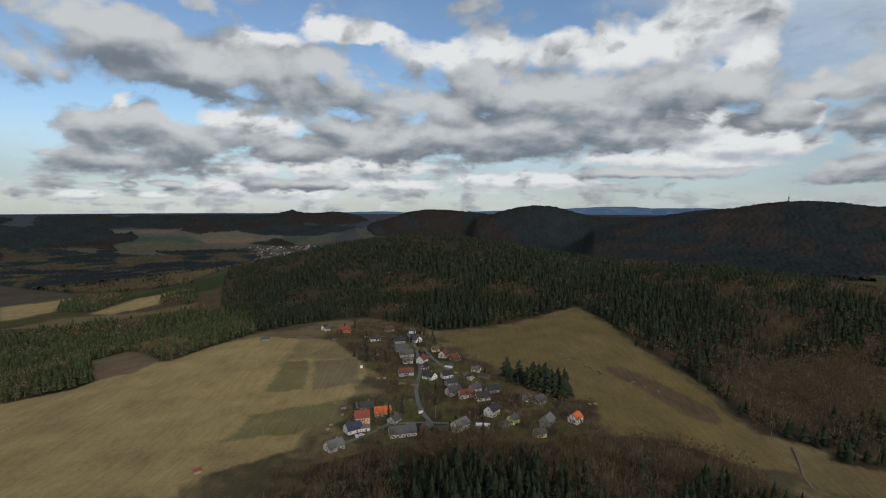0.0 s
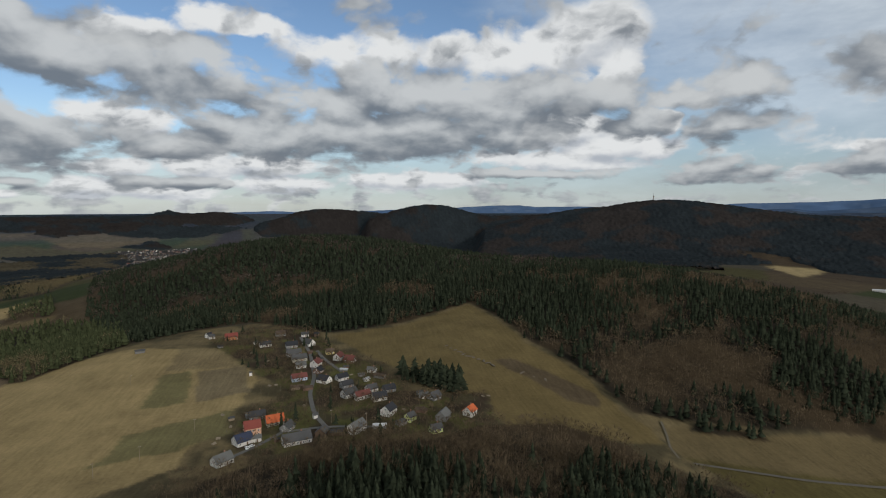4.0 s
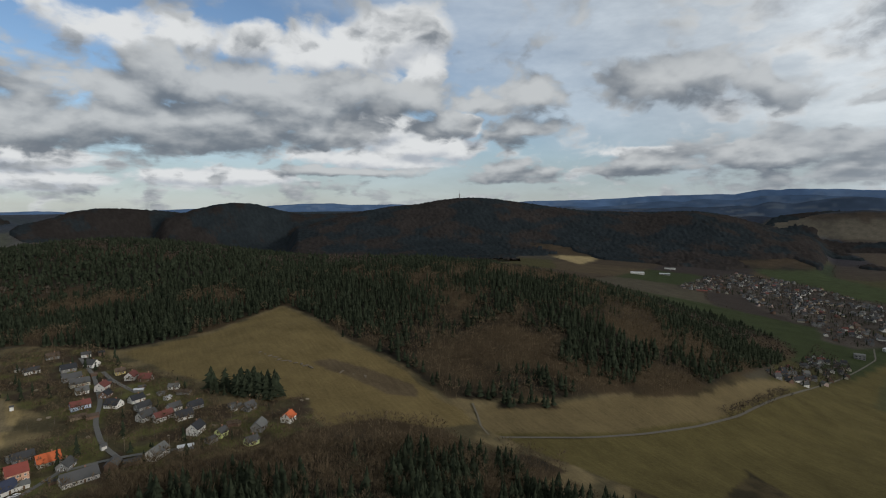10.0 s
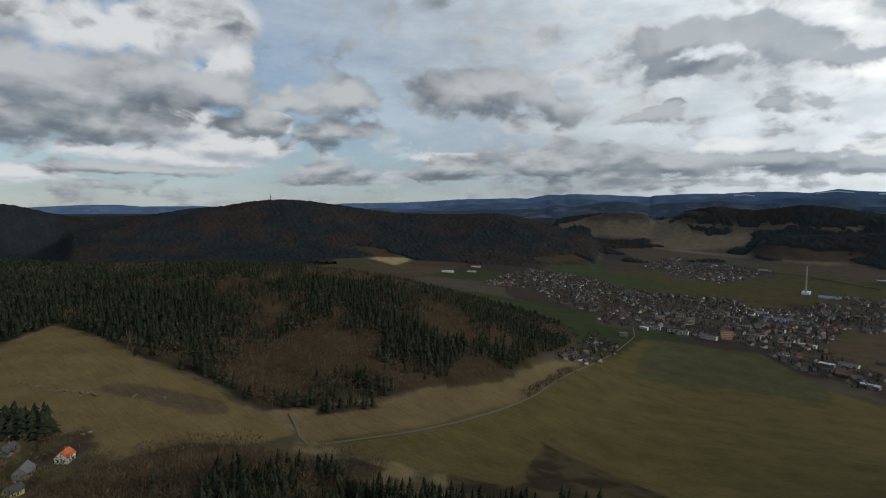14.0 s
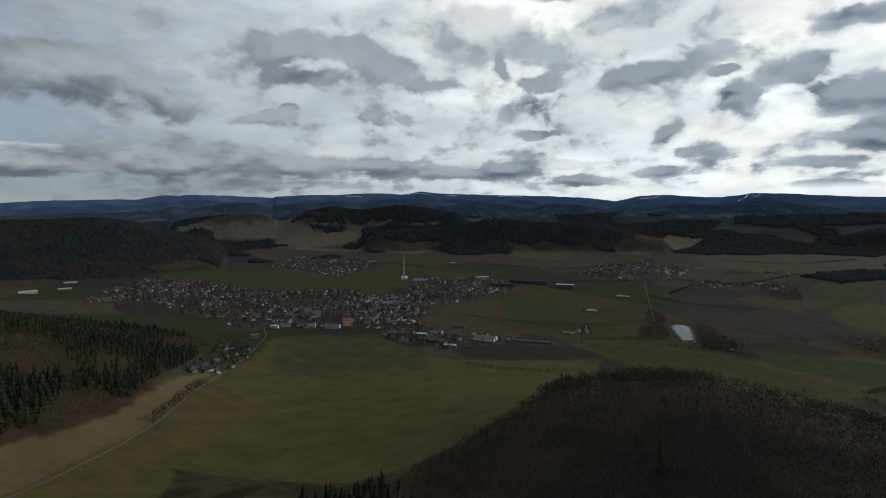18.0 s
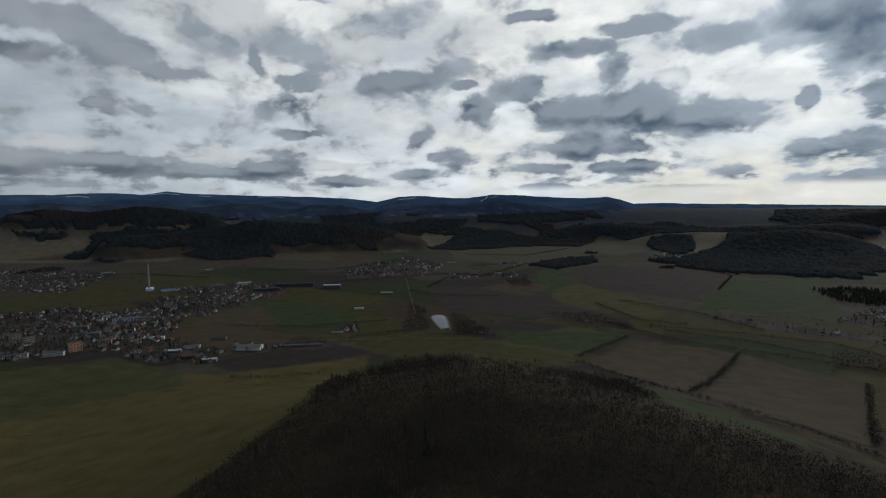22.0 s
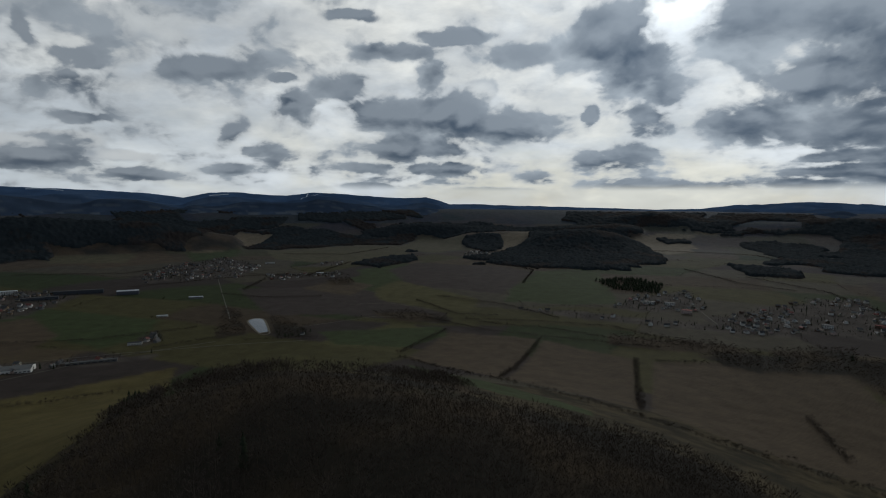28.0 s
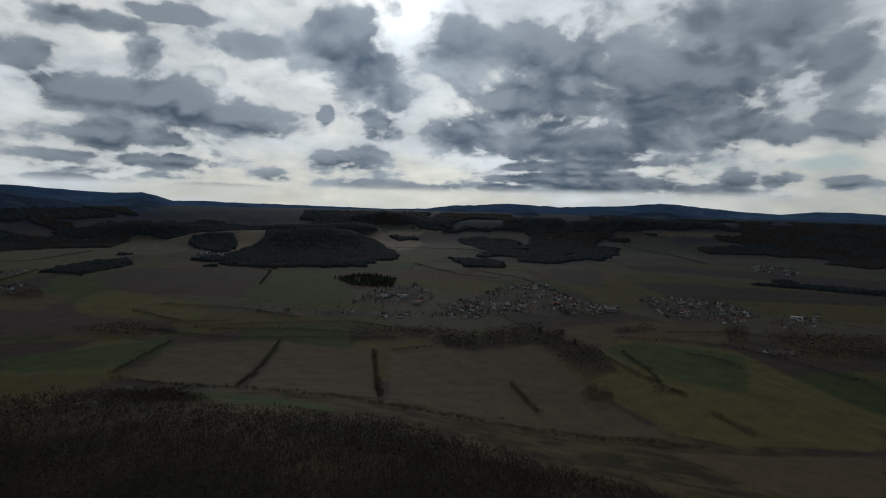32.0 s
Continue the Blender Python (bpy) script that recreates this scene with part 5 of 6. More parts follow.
for r, bearings, heights in RANGES:
    az = np.arange(bearings[0], bearings[-1], 0.12)
    top = np.interp(az, bearings, heights) - 300
    ends = step(bearings[0], bearings[0] + 2, az) * (1 - step(bearings[-1] - 1, bearings[-1], az))
    range_mesh("backdrop_mountains", r, az, 300 + (top * ends - 70 * (1 - ends)) * r / 4780 + (value_noise(az * 100, az * 0, 60, 5) - 0.5) * r * 0.0008, (0.066, 0.107, 0.185), 11, "wooded mountains on the horizon, coloured blue by distance haze")
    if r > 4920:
        for rr, lo, hi, seed, haze_hue in ((4790, 15, 75, 31, (0.05, 0.078, 0.13)), (4640, 40, 120, 57, (0.036, 0.051, 0.078))):
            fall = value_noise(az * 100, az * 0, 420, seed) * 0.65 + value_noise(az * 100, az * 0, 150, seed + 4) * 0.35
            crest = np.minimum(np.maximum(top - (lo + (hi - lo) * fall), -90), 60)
            range_mesh("backdrop_hills", rr, az, 300 + crest * rr / 4780, haze_hue, seed, "wooded foothills with pale clearings, coloured blue by distance haze")

# shrubs along the borders of the far fields
bg = np.random.default_rng(77)
ra, rb = np.radians(bg.uniform(40, 202, 300000)), np.sqrt(bg.uniform(600 ** 2, 3000 ** 2, 300000))
bx, by = rb * np.sin(ra), rb * np.cos(ra)
bu, bv = patch(bx, by)
fu, fv = bu - np.floor(bu), bv - np.floor(bv)
edge_u = (np.abs(fu - 0.5) > 0.49) & (lattice(np.round(bu), np.floor(bv), 5) > 0.45)
edge_v = (np.abs(fv - 0.5) > 0.485) & (lattice(np.floor(bu), np.round(bv), 6) > 0.45)
keep = edge_u | edge_v
for _, p in FIELDS:
    keep &= ~inside(bx, by, p)
plant("field_border_shrubs", np.c_[bx, by][keep], BARE_FAR, M_GREYTWIG, 6.0, "leafless shrubs and small trees along field borders", "shrubs", wide=1.6)

for line in HEDGES:
    pts = np.array(line, float)
    d = np.r_[0, np.cumsum(np.hypot(*np.diff(pts, axis=0).T))]
    s = np.repeat(np.arange(0, d[-1], 2.6), 2)
    at = np.c_[np.interp(s, d, pts[:, 0]), np.interp(s, d, pts[:, 1])] + rng.normal(0, 2.8, (len(s), 2))
    plant("hedgerow", at, BARE_SHRUB, M_GREYTWIG, 6.5, "leafless brown hedgerow between two fields", "hedge", wide=1.5)

# ---------------------------------------------------------------- building kit
ROOF = {k: material("roof_" + k, c, rough=0.75, vary=0.22, scale=0.25, fine=2.5, bump=0.4, per_object=0.25) for k, c in dict(
    red=(0.17, 0.045, 0.034), orange=(0.42, 0.1, 0.035), darkred=(0.12, 0.042, 0.034), grey=(0.062, 0.061, 0.06), palegrey=(0.105, 0.104, 0.098),
    darkgrey=(0.042, 0.042, 0.044), slate=(0.028, 0.029, 0.033), brown=(0.085, 0.06, 0.044), navy=(0.03, 0.036, 0.06), white=(0.42, 0.43, 0.44)).items()}
WALL = {k: material("wall_" + k, c, rough=0.9, vary=0.2, scale=0.5, fine=3.0, bump=0.15, per_object=0.35) for k, c in dict(
    white=(0.56, 0.54, 0.5), cream=(0.33, 0.3, 0.235), salmon=(0.60, 0.36, 0.24), paleblue=(0.50, 0.58, 0.72), yellow=(0.60, 0.48, 0.20),
    brick=(0.13, 0.083, 0.06), tan=(0.23, 0.18, 0.125), lime=(0.52, 0.56, 0.24), orange=(0.50, 0.22, 0.10), grey=(0.18, 0.175, 0.165),
    pink=(0.36, 0.28, 0.245), slate=(0.08, 0.085, 0.1), navy=(0.06, 0.066, 0.078)).items()}
M_GLASS = material("window_glass", (0.03, 0.035, 0.045), rough=0.15, vary=0.2, bump=0, spec=0.5, per_object=0.5)
M_FRAME = material("white_frame", (0.7, 0.7, 0.68), rough=0.6, vary=0.08, bump=0)
M_DOOR = material("brown_door", (0.13, 0.08, 0.045), rough=0.7, vary=0.2, bump=0.2)
M_BRICK = material("chimney_brick", (0.24, 0.13, 0.09), vary=0.2, fine=5)
M_CONCRETE = material("pale_concrete", (0.3, 0.29, 0.28), vary=0.15, scale=0.08, fine=1.5)
M_STEEL = material("grey_steel", (0.35, 0.36, 0.37), rough=0.5, metal=0.6, vary=0.1, bump=0)
M_TIMBER = material("weathered_timber", (0.2, 0.16, 0.11), vary=0.25, fine=6)
M_CAR = material("white_car_paint", (0.7, 0.7, 0.7), rough=0.3, vary=0.04, bump=0, spec=0.5)
M_TYRE = material("black_rubber", (0.02, 0.02, 0.02), rough=0.85, bump=0)
M_SNOW = material("old_snow", (0.72, 0.75, 0.8), vary=0.12, scale=0.02, fine=0.3)
M_WATER = bpy.data.materials.new("pond_water")
M_WATER.use_nodes = True
_b = M_WATER.node_tree.nodes["Principled BSDF"]
_b.inputs["Base Color"].default_value, _b.inputs["Roughness"].default_value = (0.02, 0.025, 0.03, 1), 0.08
_b.inputs["Specular IOR Level"].default_value = 0.8


def box(bm, cx, cy, cz, sx, sy, sz, bevel=0.0):
    """A box with its middle at cx, cy and its foot at cz."""
    made = bmesh.ops.create_cube(bm, size=1.0)["verts"]
    bmesh.ops.scale(bm, vec=(sx, sy, sz), verts=made)
    bmesh.ops.translate(bm, vec=(cx, cy, cz + sz / 2), verts=made)
    if bevel:
        edges = list({e for v in made for e in v.link_edges})
        bmesh.ops.bevel(bm, geom=edges, offset=bevel, segments=1, affect="EDGES")


def data_of(name, bm, mat):
    me = bpy.data.meshes.new(name)
    bmesh.ops.recalc_face_normals(bm, faces=bm.faces)
    bm.to_mesh(me)
    bm.free()
    me.materials.append(mat)
    return me


def part(name, data, parent, m=None, label=""):
    ob = new(name, data)
    ob.parent = parent
    if m is not None:
        ob.matrix_basis = m
    return tagged(ob, label)


def prism(bm, length, width, eaves, ridge_at, sunk):
    """Walls with gables: a body whose ridge runs along x."""
    l, w = length / 2, width / 2
    ring = [(-w, -sunk), (w, -sunk), (w, eaves), (0, ridge_at), (-w, eaves)]
    a = [bm.verts.new((-l, y, z)) for y, z in ring]
    b = [bm.verts.new((l, y, z)) for y, z in ring]
    bm.faces.new(a)
    bm.faces.new(b[::-1])
    for i in range(5):
        j = (i + 1) % 5
        bm.faces.new((a[i], a[j], b[j], b[i]))


def roof_slabs(bm, length, width, eaves, ridge_at, over=0.5, thick=0.22):
    """Two sloping slabs that overhang the walls."""
    l, w = length / 2 + over * 0.8, width / 2
    rise = (ridge_at - eaves) / w
    for s in (-1, 1):
        lo = (s * (w + over), eaves - rise * over)
        pts = [(-l, lo[0], lo[1]), (l, lo[0], lo[1]), (l, 0, ridge_at), (-l, 0, ridge_at)]
        bot = [bm.verts.new((x, y, z + 0.02)) for x, y, z in pts]
        top = [bm.verts.new((x, y, z + thick)) for x, y, z in pts]
        bm.faces.new(bot[::-1])
        bm.faces.new(top)
        for i in range(4):
            j = (i + 1) % 4
            bm.faces.new((bot[i], bot[j], top[j], top[i]))


KIT = {}


def kit(key, make, mat):
    """A mesh that alike pieces share."""
    if key not in KIT:
        bm = bmesh.new()
        make(bm)
        KIT[key] = data_of(key[0], bm, mat)
    return KIT[key]


def pane_mesh(bm):
    box(bm, 0, 0, 0, 0.92, 0.06, 1.12)


def frame_mesh(bm):
    for x in (-0.52, 0.52):
        box(bm, x, 0, -0.08, 0.12, 0.12, 1.28)
    for z in (-0.1, 1.12):
        box(bm, 0, 0, z, 1.16, 0.14, 0.1)
    box(bm, 0, 0, 0, 0.05, 0.1, 1.12)


def window(parent, m):
    f = part("window", kit(("window_frame",), frame_mesh, M_FRAME), parent, m)
    part("pane", kit(("pane",), pane_mesh, M_GLASS), f)


def door_mesh(bm):
    box(bm, 0, 0, 0, 1.0, 0.1, 2.05, 0.03)


def chimney_mesh(bm):
    box(bm, 0, 0, 0, 0.7, 0.6, 1.6)
    box(bm, 0, 0, 1.6, 0.85, 0.75, 0.12)


WORDS = dict(red="red tiled", orange="bright orange tiled", darkred="dark red tiled", grey="grey slated", palegrey="pale grey sheet", darkgrey="dark grey sheet",
             slate="almost black slated", brown="brown weathered", navy="dark blue panelled", white="white sheet")
WALLS = dict(white="whitewashed", cream="cream rendered", salmon="salmon rendered", paleblue="pale blue rendered", yellow="yellow rendered", brick="dark timber",
             tan="tan boarded", lime="lime green rendered", orange="orange rendered", grey="grey rendered", pink="pale pink rendered", slate="dark clad", navy="dark blue clad")


def village(kind, x, y, turn, length, width, eaves, roof, wall):
    """A gabled house, barn or shed of the village, with its parts."""
    z = float(height(x, y))
    ridge_at = eaves + width * (0.42 if kind in ("house", "barn", "chapel") else 0.22)
    home = new(kind)
    home.matrix_basis = pose(x, y, z + 0.1, 0, 0, turn)
    tagged(home, f"{WALLS[wall]} {kind} with a {WORDS[roof]} gable roof", kind, group="houses of the village")
    part("wall", kit(("wall", length, width, eaves, wall, kind), lambda bm: prism(bm, length, width, eaves, ridge_at, 2.0), WALL[wall]), home)
    part("roof", kit(("roof", length, width, eaves, roof, kind), lambda bm: roof_slabs(bm, length, width, eaves, ridge_at), ROOF[roof]), home, label=f"{WORDS[roof]} roof")
    if kind in ("house", "chapel") and length > 5:
        part("chimney", kit(("chimney",), chimney_mesh, M_BRICK), home, pose(length * 0.18, 0.3, ridge_at - 0.5), "brick chimney")
    if kind in ("house", "barn", "garage"):
        part("door", kit(("door",), door_mesh, M_DOOR), home, pose(length * 0.1, -width / 2 - 0.02, 0.1))
    if kind == "house":
        floors = (0.9,) if eaves < 5 else (0.9, 3.7)
        count = max(2, int(length / 3.2))
        for level in floors:
            for i in range(count):
                wx_at = -length / 2 + (i + 0.5) * length / count
                if abs(wx_at - length * 0.1) < 1.2 and level < 1:
                    continue
                window(home, pose(wx_at, -width / 2 - 0.02, level))
                window(home, pose(wx_at, width / 2 + 0.02, level, 0, 0, 180))
        for s in (-1, 1):
            for q in (-0.22, 0.22):
                window(home, pose(s * (length / 2 + 0.02), q * width, 0.9, 0, 0, 90 * s))
            window(home, pose(s * (length / 2 + 0.02), 0, eaves + 0.1, 0, 0, 90 * s))
    return home


def building(kind, x, y, turn, length, width, eaves, roof, wall):
    """A flat-roofed block of flats or hall, with its rows of windows."""
    z = float(height(x, y))
    flat = kind == "block"
    ridge_at = eaves + (0.4 if flat else width * 0.12)
    name = "apartment_block" if flat else "industrial_hall"
    home = new(name)
    home.matrix_basis = pose(x, y, z + 0.1, 0, 0, turn)
    tagged(home, f"{WALLS[wall]} {'block of flats with a ' if flat else 'low works hall with a '}{WORDS[roof]} roof",
           "apartment block" if flat else "hall", group="blocks of the town" if flat else "halls of the town")
    part("wall", kit(("wall", length, width, eaves, wall, kind), lambda bm: prism(bm, length, width, eaves, ridge_at, 3.0), WALL[wall]), home)
    part("roof", kit(("roof", length, width, eaves, roof, kind), lambda bm: roof_slabs(bm, length, width, eaves, ridge_at, 0.3, 0.35), ROOF[roof]), home)
    rows = min(4, max(1, int(eaves / 3.0))) if flat else 1
    across = min(8, max(3, int(length / 4.5)))
    span = round(length / across * 0.62, 1)
    for s in (-1, 1):
        for k in range(rows):
            for i in range(across):
                part("window", kit(("long_pane", span), lambda bm: box(bm, 0, 0, 0, span, 0.1, 1.5, 0.02), M_GLASS), home,
                     pose(-length / 2 + (i + 0.5) * length / across, s * (width / 2 + 0.03), 0.9 + (eaves - 0.6) / rows * k))
    return home


village("house", -63, 374, 17, 10.5, 9, 6.2, "red", "salmon")
village("house", -64, 402, 17, 11, 7, 3, "darkgrey", "grey")
village("shed", -70, 405, 18, 5, 6, 2.6, "palegrey", "grey")
village("house", -50, 389, 17, 12, 9, 3.2, "orange", "cream")
village("house", -67, 361, 36, 11, 9, 3, "navy", "white")
village("garage", -59, 363, 14, 6.5, 6, 2.8, "palegrey", "white")
village("shed", -69, 372, 15, 4, 4, 2.6, "grey", "grey")
village("house", -32, 353, 17, 18, 9, 3.2, "grey", "white")
village("house", -40, 376, 66, 9, 7, 3, "grey", "grey")
village("barn", -16, 361, 73, 8, 7, 3, "grey", "brick")
village("shed", -6, 360, 6, 9, 5, 2.3, "darkgrey", "brick")
village("barn", 7, 362, 51, 13, 8, 3.6, "palegrey", "white")
village("shed", 23, 363, -4, 9, 4, 2.2, "white", "grey")
village("house", 31, 386, 55, 10, 8, 4.4, "slate", "white")
village("chapel", -22, 392, 23, 3, 3, 3, "grey", "white")
village("house", -40, 479, 15, 13, 7, 3.4, "darkred", "paleblue")
village("shed", -40, 458, 10, 10, 5, 2.3, "brown", "tan")
village("shed", -31, 454, 9, 8, 5, 2.3, "brown", "brick")
village("house", -41, 514, 13, 9, 7, 3, "palegrey", "white")
village("house", -44, 535, 13, 14, 8, 3.5, "grey", "cream")
village("house", -51, 555, 17, 14, 8, 3, "grey", "grey")
village("house", -56, 586, 16, 12, 8, 3, "slate", "grey")
village("house", -38, 590, -46, 11, 9, 3, "grey", "white")
village("house", -45, 629, 9, 8, 5, 2.8, "grey", "white")
village("shed", -32, 627, 13, 5, 5, 3, "slate", "brick")
village("house", -27, 514, 63, 9, 8, 4, "darkred", "white")
village("house", -24, 495, 63, 8, 7, 3, "slate", "brick")
village("house", -18, 469, -38, 11, 8, 3, "slate", "white")
village("house", -15, 551, 12, 8, 6, 3, "brown", "yellow")
village("house", -6, 530, 61, 9, 8, 3.6, "darkred", "white")
village("house", 5, 519, -31, 10, 8, 3.2, "darkred", "brick")
village("shed", -1, 494, -20, 7, 3, 2, "white", "grey")
village("house", -3, 471, 30, 10, 7, 3, "slate", "white")
village("house", 1, 452, 30, 10, 7, 3, "darkgrey", "grey")
village("house", 3, 431, 35, 12, 8, 3.2, "grey", "white")
village("house", 13, 424, 28, 13, 7, 3.2, "darkred", "white")
village("house", 21, 437, 27, 9, 7, 3, "grey", "white")
village("house", 26, 417, 16, 11, 8, 3, "slate", "white")
village("house", 35, 433, 20, 10, 7, 3, "slate", "grey")
village("house", 24, 484, -23, 8, 5, 2.6, "palegrey", "white")
village("shed", 30, 467, -34, 10, 5, 2.6, "brown", "grey")
village("shed", 18, 462, 28, 5, 4, 2.4, "white", "white")
village("house", 61, 413, 12, 7, 5, 2.6, "palegrey", "white")
village("house", 69, 409, 35, 9, 8, 3, "grey", "grey")
village("barn", 69, 371, 59, 11, 8, 3.4, "palegrey", "grey")
village("house", 90, 376, 47, 8.5, 7.5, 4, "orange", "white")
village("house", 45, 372, 43, 7, 6, 3.4, "grey", "lime")
village("house", 60, 350, 20, 8, 6, 2.8, "grey", "lime")
village("house", -126, 632, 21, 13, 8, 4, "red", "orange")
village("house", -149, 642, 23, 6, 5, 3, "grey", "white")
village("house", -84, 595, 23, 12, 6, 2.8, "darkgrey", "white")
village("shed", -96, 606, 19, 4, 4, 2.6, "grey", "white")
village("house", -73, 638, 17, 11, 7, 3, "brown", "grey")
village("shed", -84, 500, 9, 2.5, 2.5, 3, "grey", "white")
village("house", -74, 333, 42, 11, 8, 3, "palegrey", "white")
village("shed", -145, 296, 46, 4, 3, 2, "red", "tan")
village("shed", -210, 599, 24, 9, 5, 2.5, "grey", "grey")
village("house", -154, 651, 53, 7, 6, 3, "slate", "white")
village("shed", 38, 366, 34, 6, 5, 2.4, "grey", "grey")
village("shed", 54, 386, 2, 7, 5, 2.6, "brown", "brick")
village("shed", -24, 530, 33, 5, 4, 2.2, "darkgrey", "brick")
village("shed", 1, 500, 10, 5, 3.5, 2.2, "grey", "brick")
village("shed", 14, 475, 18, 5, 4, 2.2, "palegrey", "grey")
village("shed", -35, 557, 19, 5, 3.5, 2.2, "brown", "brick")
village("shed", -58, 569, 11, 4, 3.5, 2.2, "grey", "tan")
village("shed", -7, 474, 41, 4, 3, 2.2, "darkgrey", "brick")
village("shed", 59, 421, 12, 5, 4, 2.2, "grey", "grey")
village("shed", 57, 384, 52, 4, 3.5, 2.2, "brown", "brick")
village("shed", -45, 358, 17, 3.5, 3, 2.2, "darkgrey", "brick")
village("shed", -82, 402, 22, 4, 3, 2.2, "grey", "tan")
village("shed", -130, 596, 27, 5, 4, 2.4, "darkgrey", "grey")
building("block", 1353, 447, -62, 20, 12, 17, "grey", "pink")
building("block", 1447, 426, -62, 22, 12, 14, "grey", "cream")
building("block", 1391, 386, -62, 18, 12, 16, "grey", "cream")
building("block", 1283, 280, -63, 22, 14, 17, "red", "salmon")
building("block", 1251, 310, -94, 36, 11, 8, "grey", "white")
building("block", 1419, 275, -94, 30, 11, 10, "grey", "grey")
building("block", 1253, 432, -81, 38, 10, 7, "grey", "white")
building("block", 1259, 375, -87, 44, 10, 7, "grey", "white")
building("block", 1229, 441, -100, 20, 9, 6, "white", "white")
building("block", 1329, 236, -95, 26, 10, 9, "grey", "cream")
building("block", 1600, 236, -90, 55, 12, 10, "grey", "paleblue")
building("block", 1594, 187, -93, 40, 12, 9, "grey", "cream")
building("block", 1528, 320, -98, 34, 12, 9, "grey", "grey")
building("block", 1685, 283, -92, 30, 12, 8, "slate", "white")
building("block", 1111, 442, -58, 16, 12, 8, "palegrey", "grey")
building("hall", 1334, 138, -98, 32, 9, 5, "white", "white")
building("hall", 1529, 1283, -44, 45, 14, 6, "white", "white")
building("hall", 1650, 1264, -47, 36, 12, 5, "white", "grey")
building("hall", 1819, 1370, -49, 40, 10, 6, "palegrey", "white")
building("hall", 1444, 976, -56, 30, 10, 5, "red", "brick")
building("hall", 1209, 61, -103, 30, 12, 5, "palegrey", "white")
building("hall", 1178, 91, -102, 24, 12, 5, "white", "grey")
building("hall", 1118, 64, -101, 30, 14, 5, "darkred", "brick")
building("hall", 1077, 26, -105, 26, 12, 5, "white", "grey")
building("hall", 1276, 9, -106, 30, 10, 5, "darkgrey", "grey")
building("hall", 1156, -48, -108, 48, 30, 6, "palegrey", "white")
building("hall", 1901, -363, -107, 60, 20, 11, "white", "slate")
building("hall", 1987, -246, -105, 130, 12, 11, "grey", "navy")
building("hall", 1942, -144, -102, 90, 12, 8, "grey", "navy")
building("block", 2088, -79, -96, 46, 12, 11, "white", "white")
building("hall", 2088, 10, -94, 50, 14, 8, "palegrey", "grey")
building("hall", 2081, 164, -88, 60, 16, 9, "navy", "paleblue")
building("hall", 2553, 48, -91, 30, 8, 5, "white", "grey")
building("hall", 2663, 450, -82, 40, 10, 5, "palegrey", "white")
building("hall", 1503, -362, -114, 26, 8, 4, "white", "white")
building("hall", 1715, -509, -115, 40, 10, 5, "white", "grey")
building("hall", 1143, -155, -106, 80, 9, 4, "palegrey", "grey")
building("hall", 1244, -246, -109, 26, 10, 5, "slate", "white")
building("hall", 2365, -1029, -114, 42, 12, 6, "palegrey", "white")
building("hall", 1946, -1054, -118, 30, 8, 4, "white", "grey")
building("hall", 643, -1451, -156, 26, 16, 9, "red", "pink")
building("block", 768, -1487, -153, 30, 10, 7, "grey", "white")
building("block", 723, -1517, -155, 30, 10, 7, "grey", "white")
building("block", 102, -1608, -176, 34, 12, 9, "palegrey", "cream")
building("hall", -383, -1722, 167, 30, 10, 6, "white", "white")
building("hall", 261, -1641, -171, 20, 10, 7, "red", "brick")
building("block", 346, -1552, -167, 24, 10, 8, "grey", "white")
building("block", 3554, 2916, -46, 60, 14, 10, "white", "white")

# ---------------------------------------------------------------- the town and the far villages
ROOF_MIX = ["grey", "darkred", "slate", "palegrey", "grey", "darkgrey", "brown", "grey", "slate", "slate", "darkgrey", "palegrey"]
WALL_MIX = ["white", "grey", "cream", "grey", "pink", "grey", "brick", "tan"]
VALLEY_MIX = ["white", "white", "cream", "white", "pink", "white", "brick", "cream"]
tg = np.random.default_rng(11)
lots = []
for kind, spacing, polygon in QUARTERS:
    spots = scatter([polygon], spacing, 23)
    for px, py in spots:
        if tg.random() < 0.12 + 0.75 * step(0.42, 0.72, value_noise(px, py, 70, 71)):
            continue
        lots.append((math.hypot(px, py), px, py, kind))
lots.sort()
rest = {}
sizes = [(9, 8, 4.0), (11, 8, 3.4), (10, 9, 5.6), (13, 9, 3.6), (8, 7, 3.0), (16, 10, 6.5)]
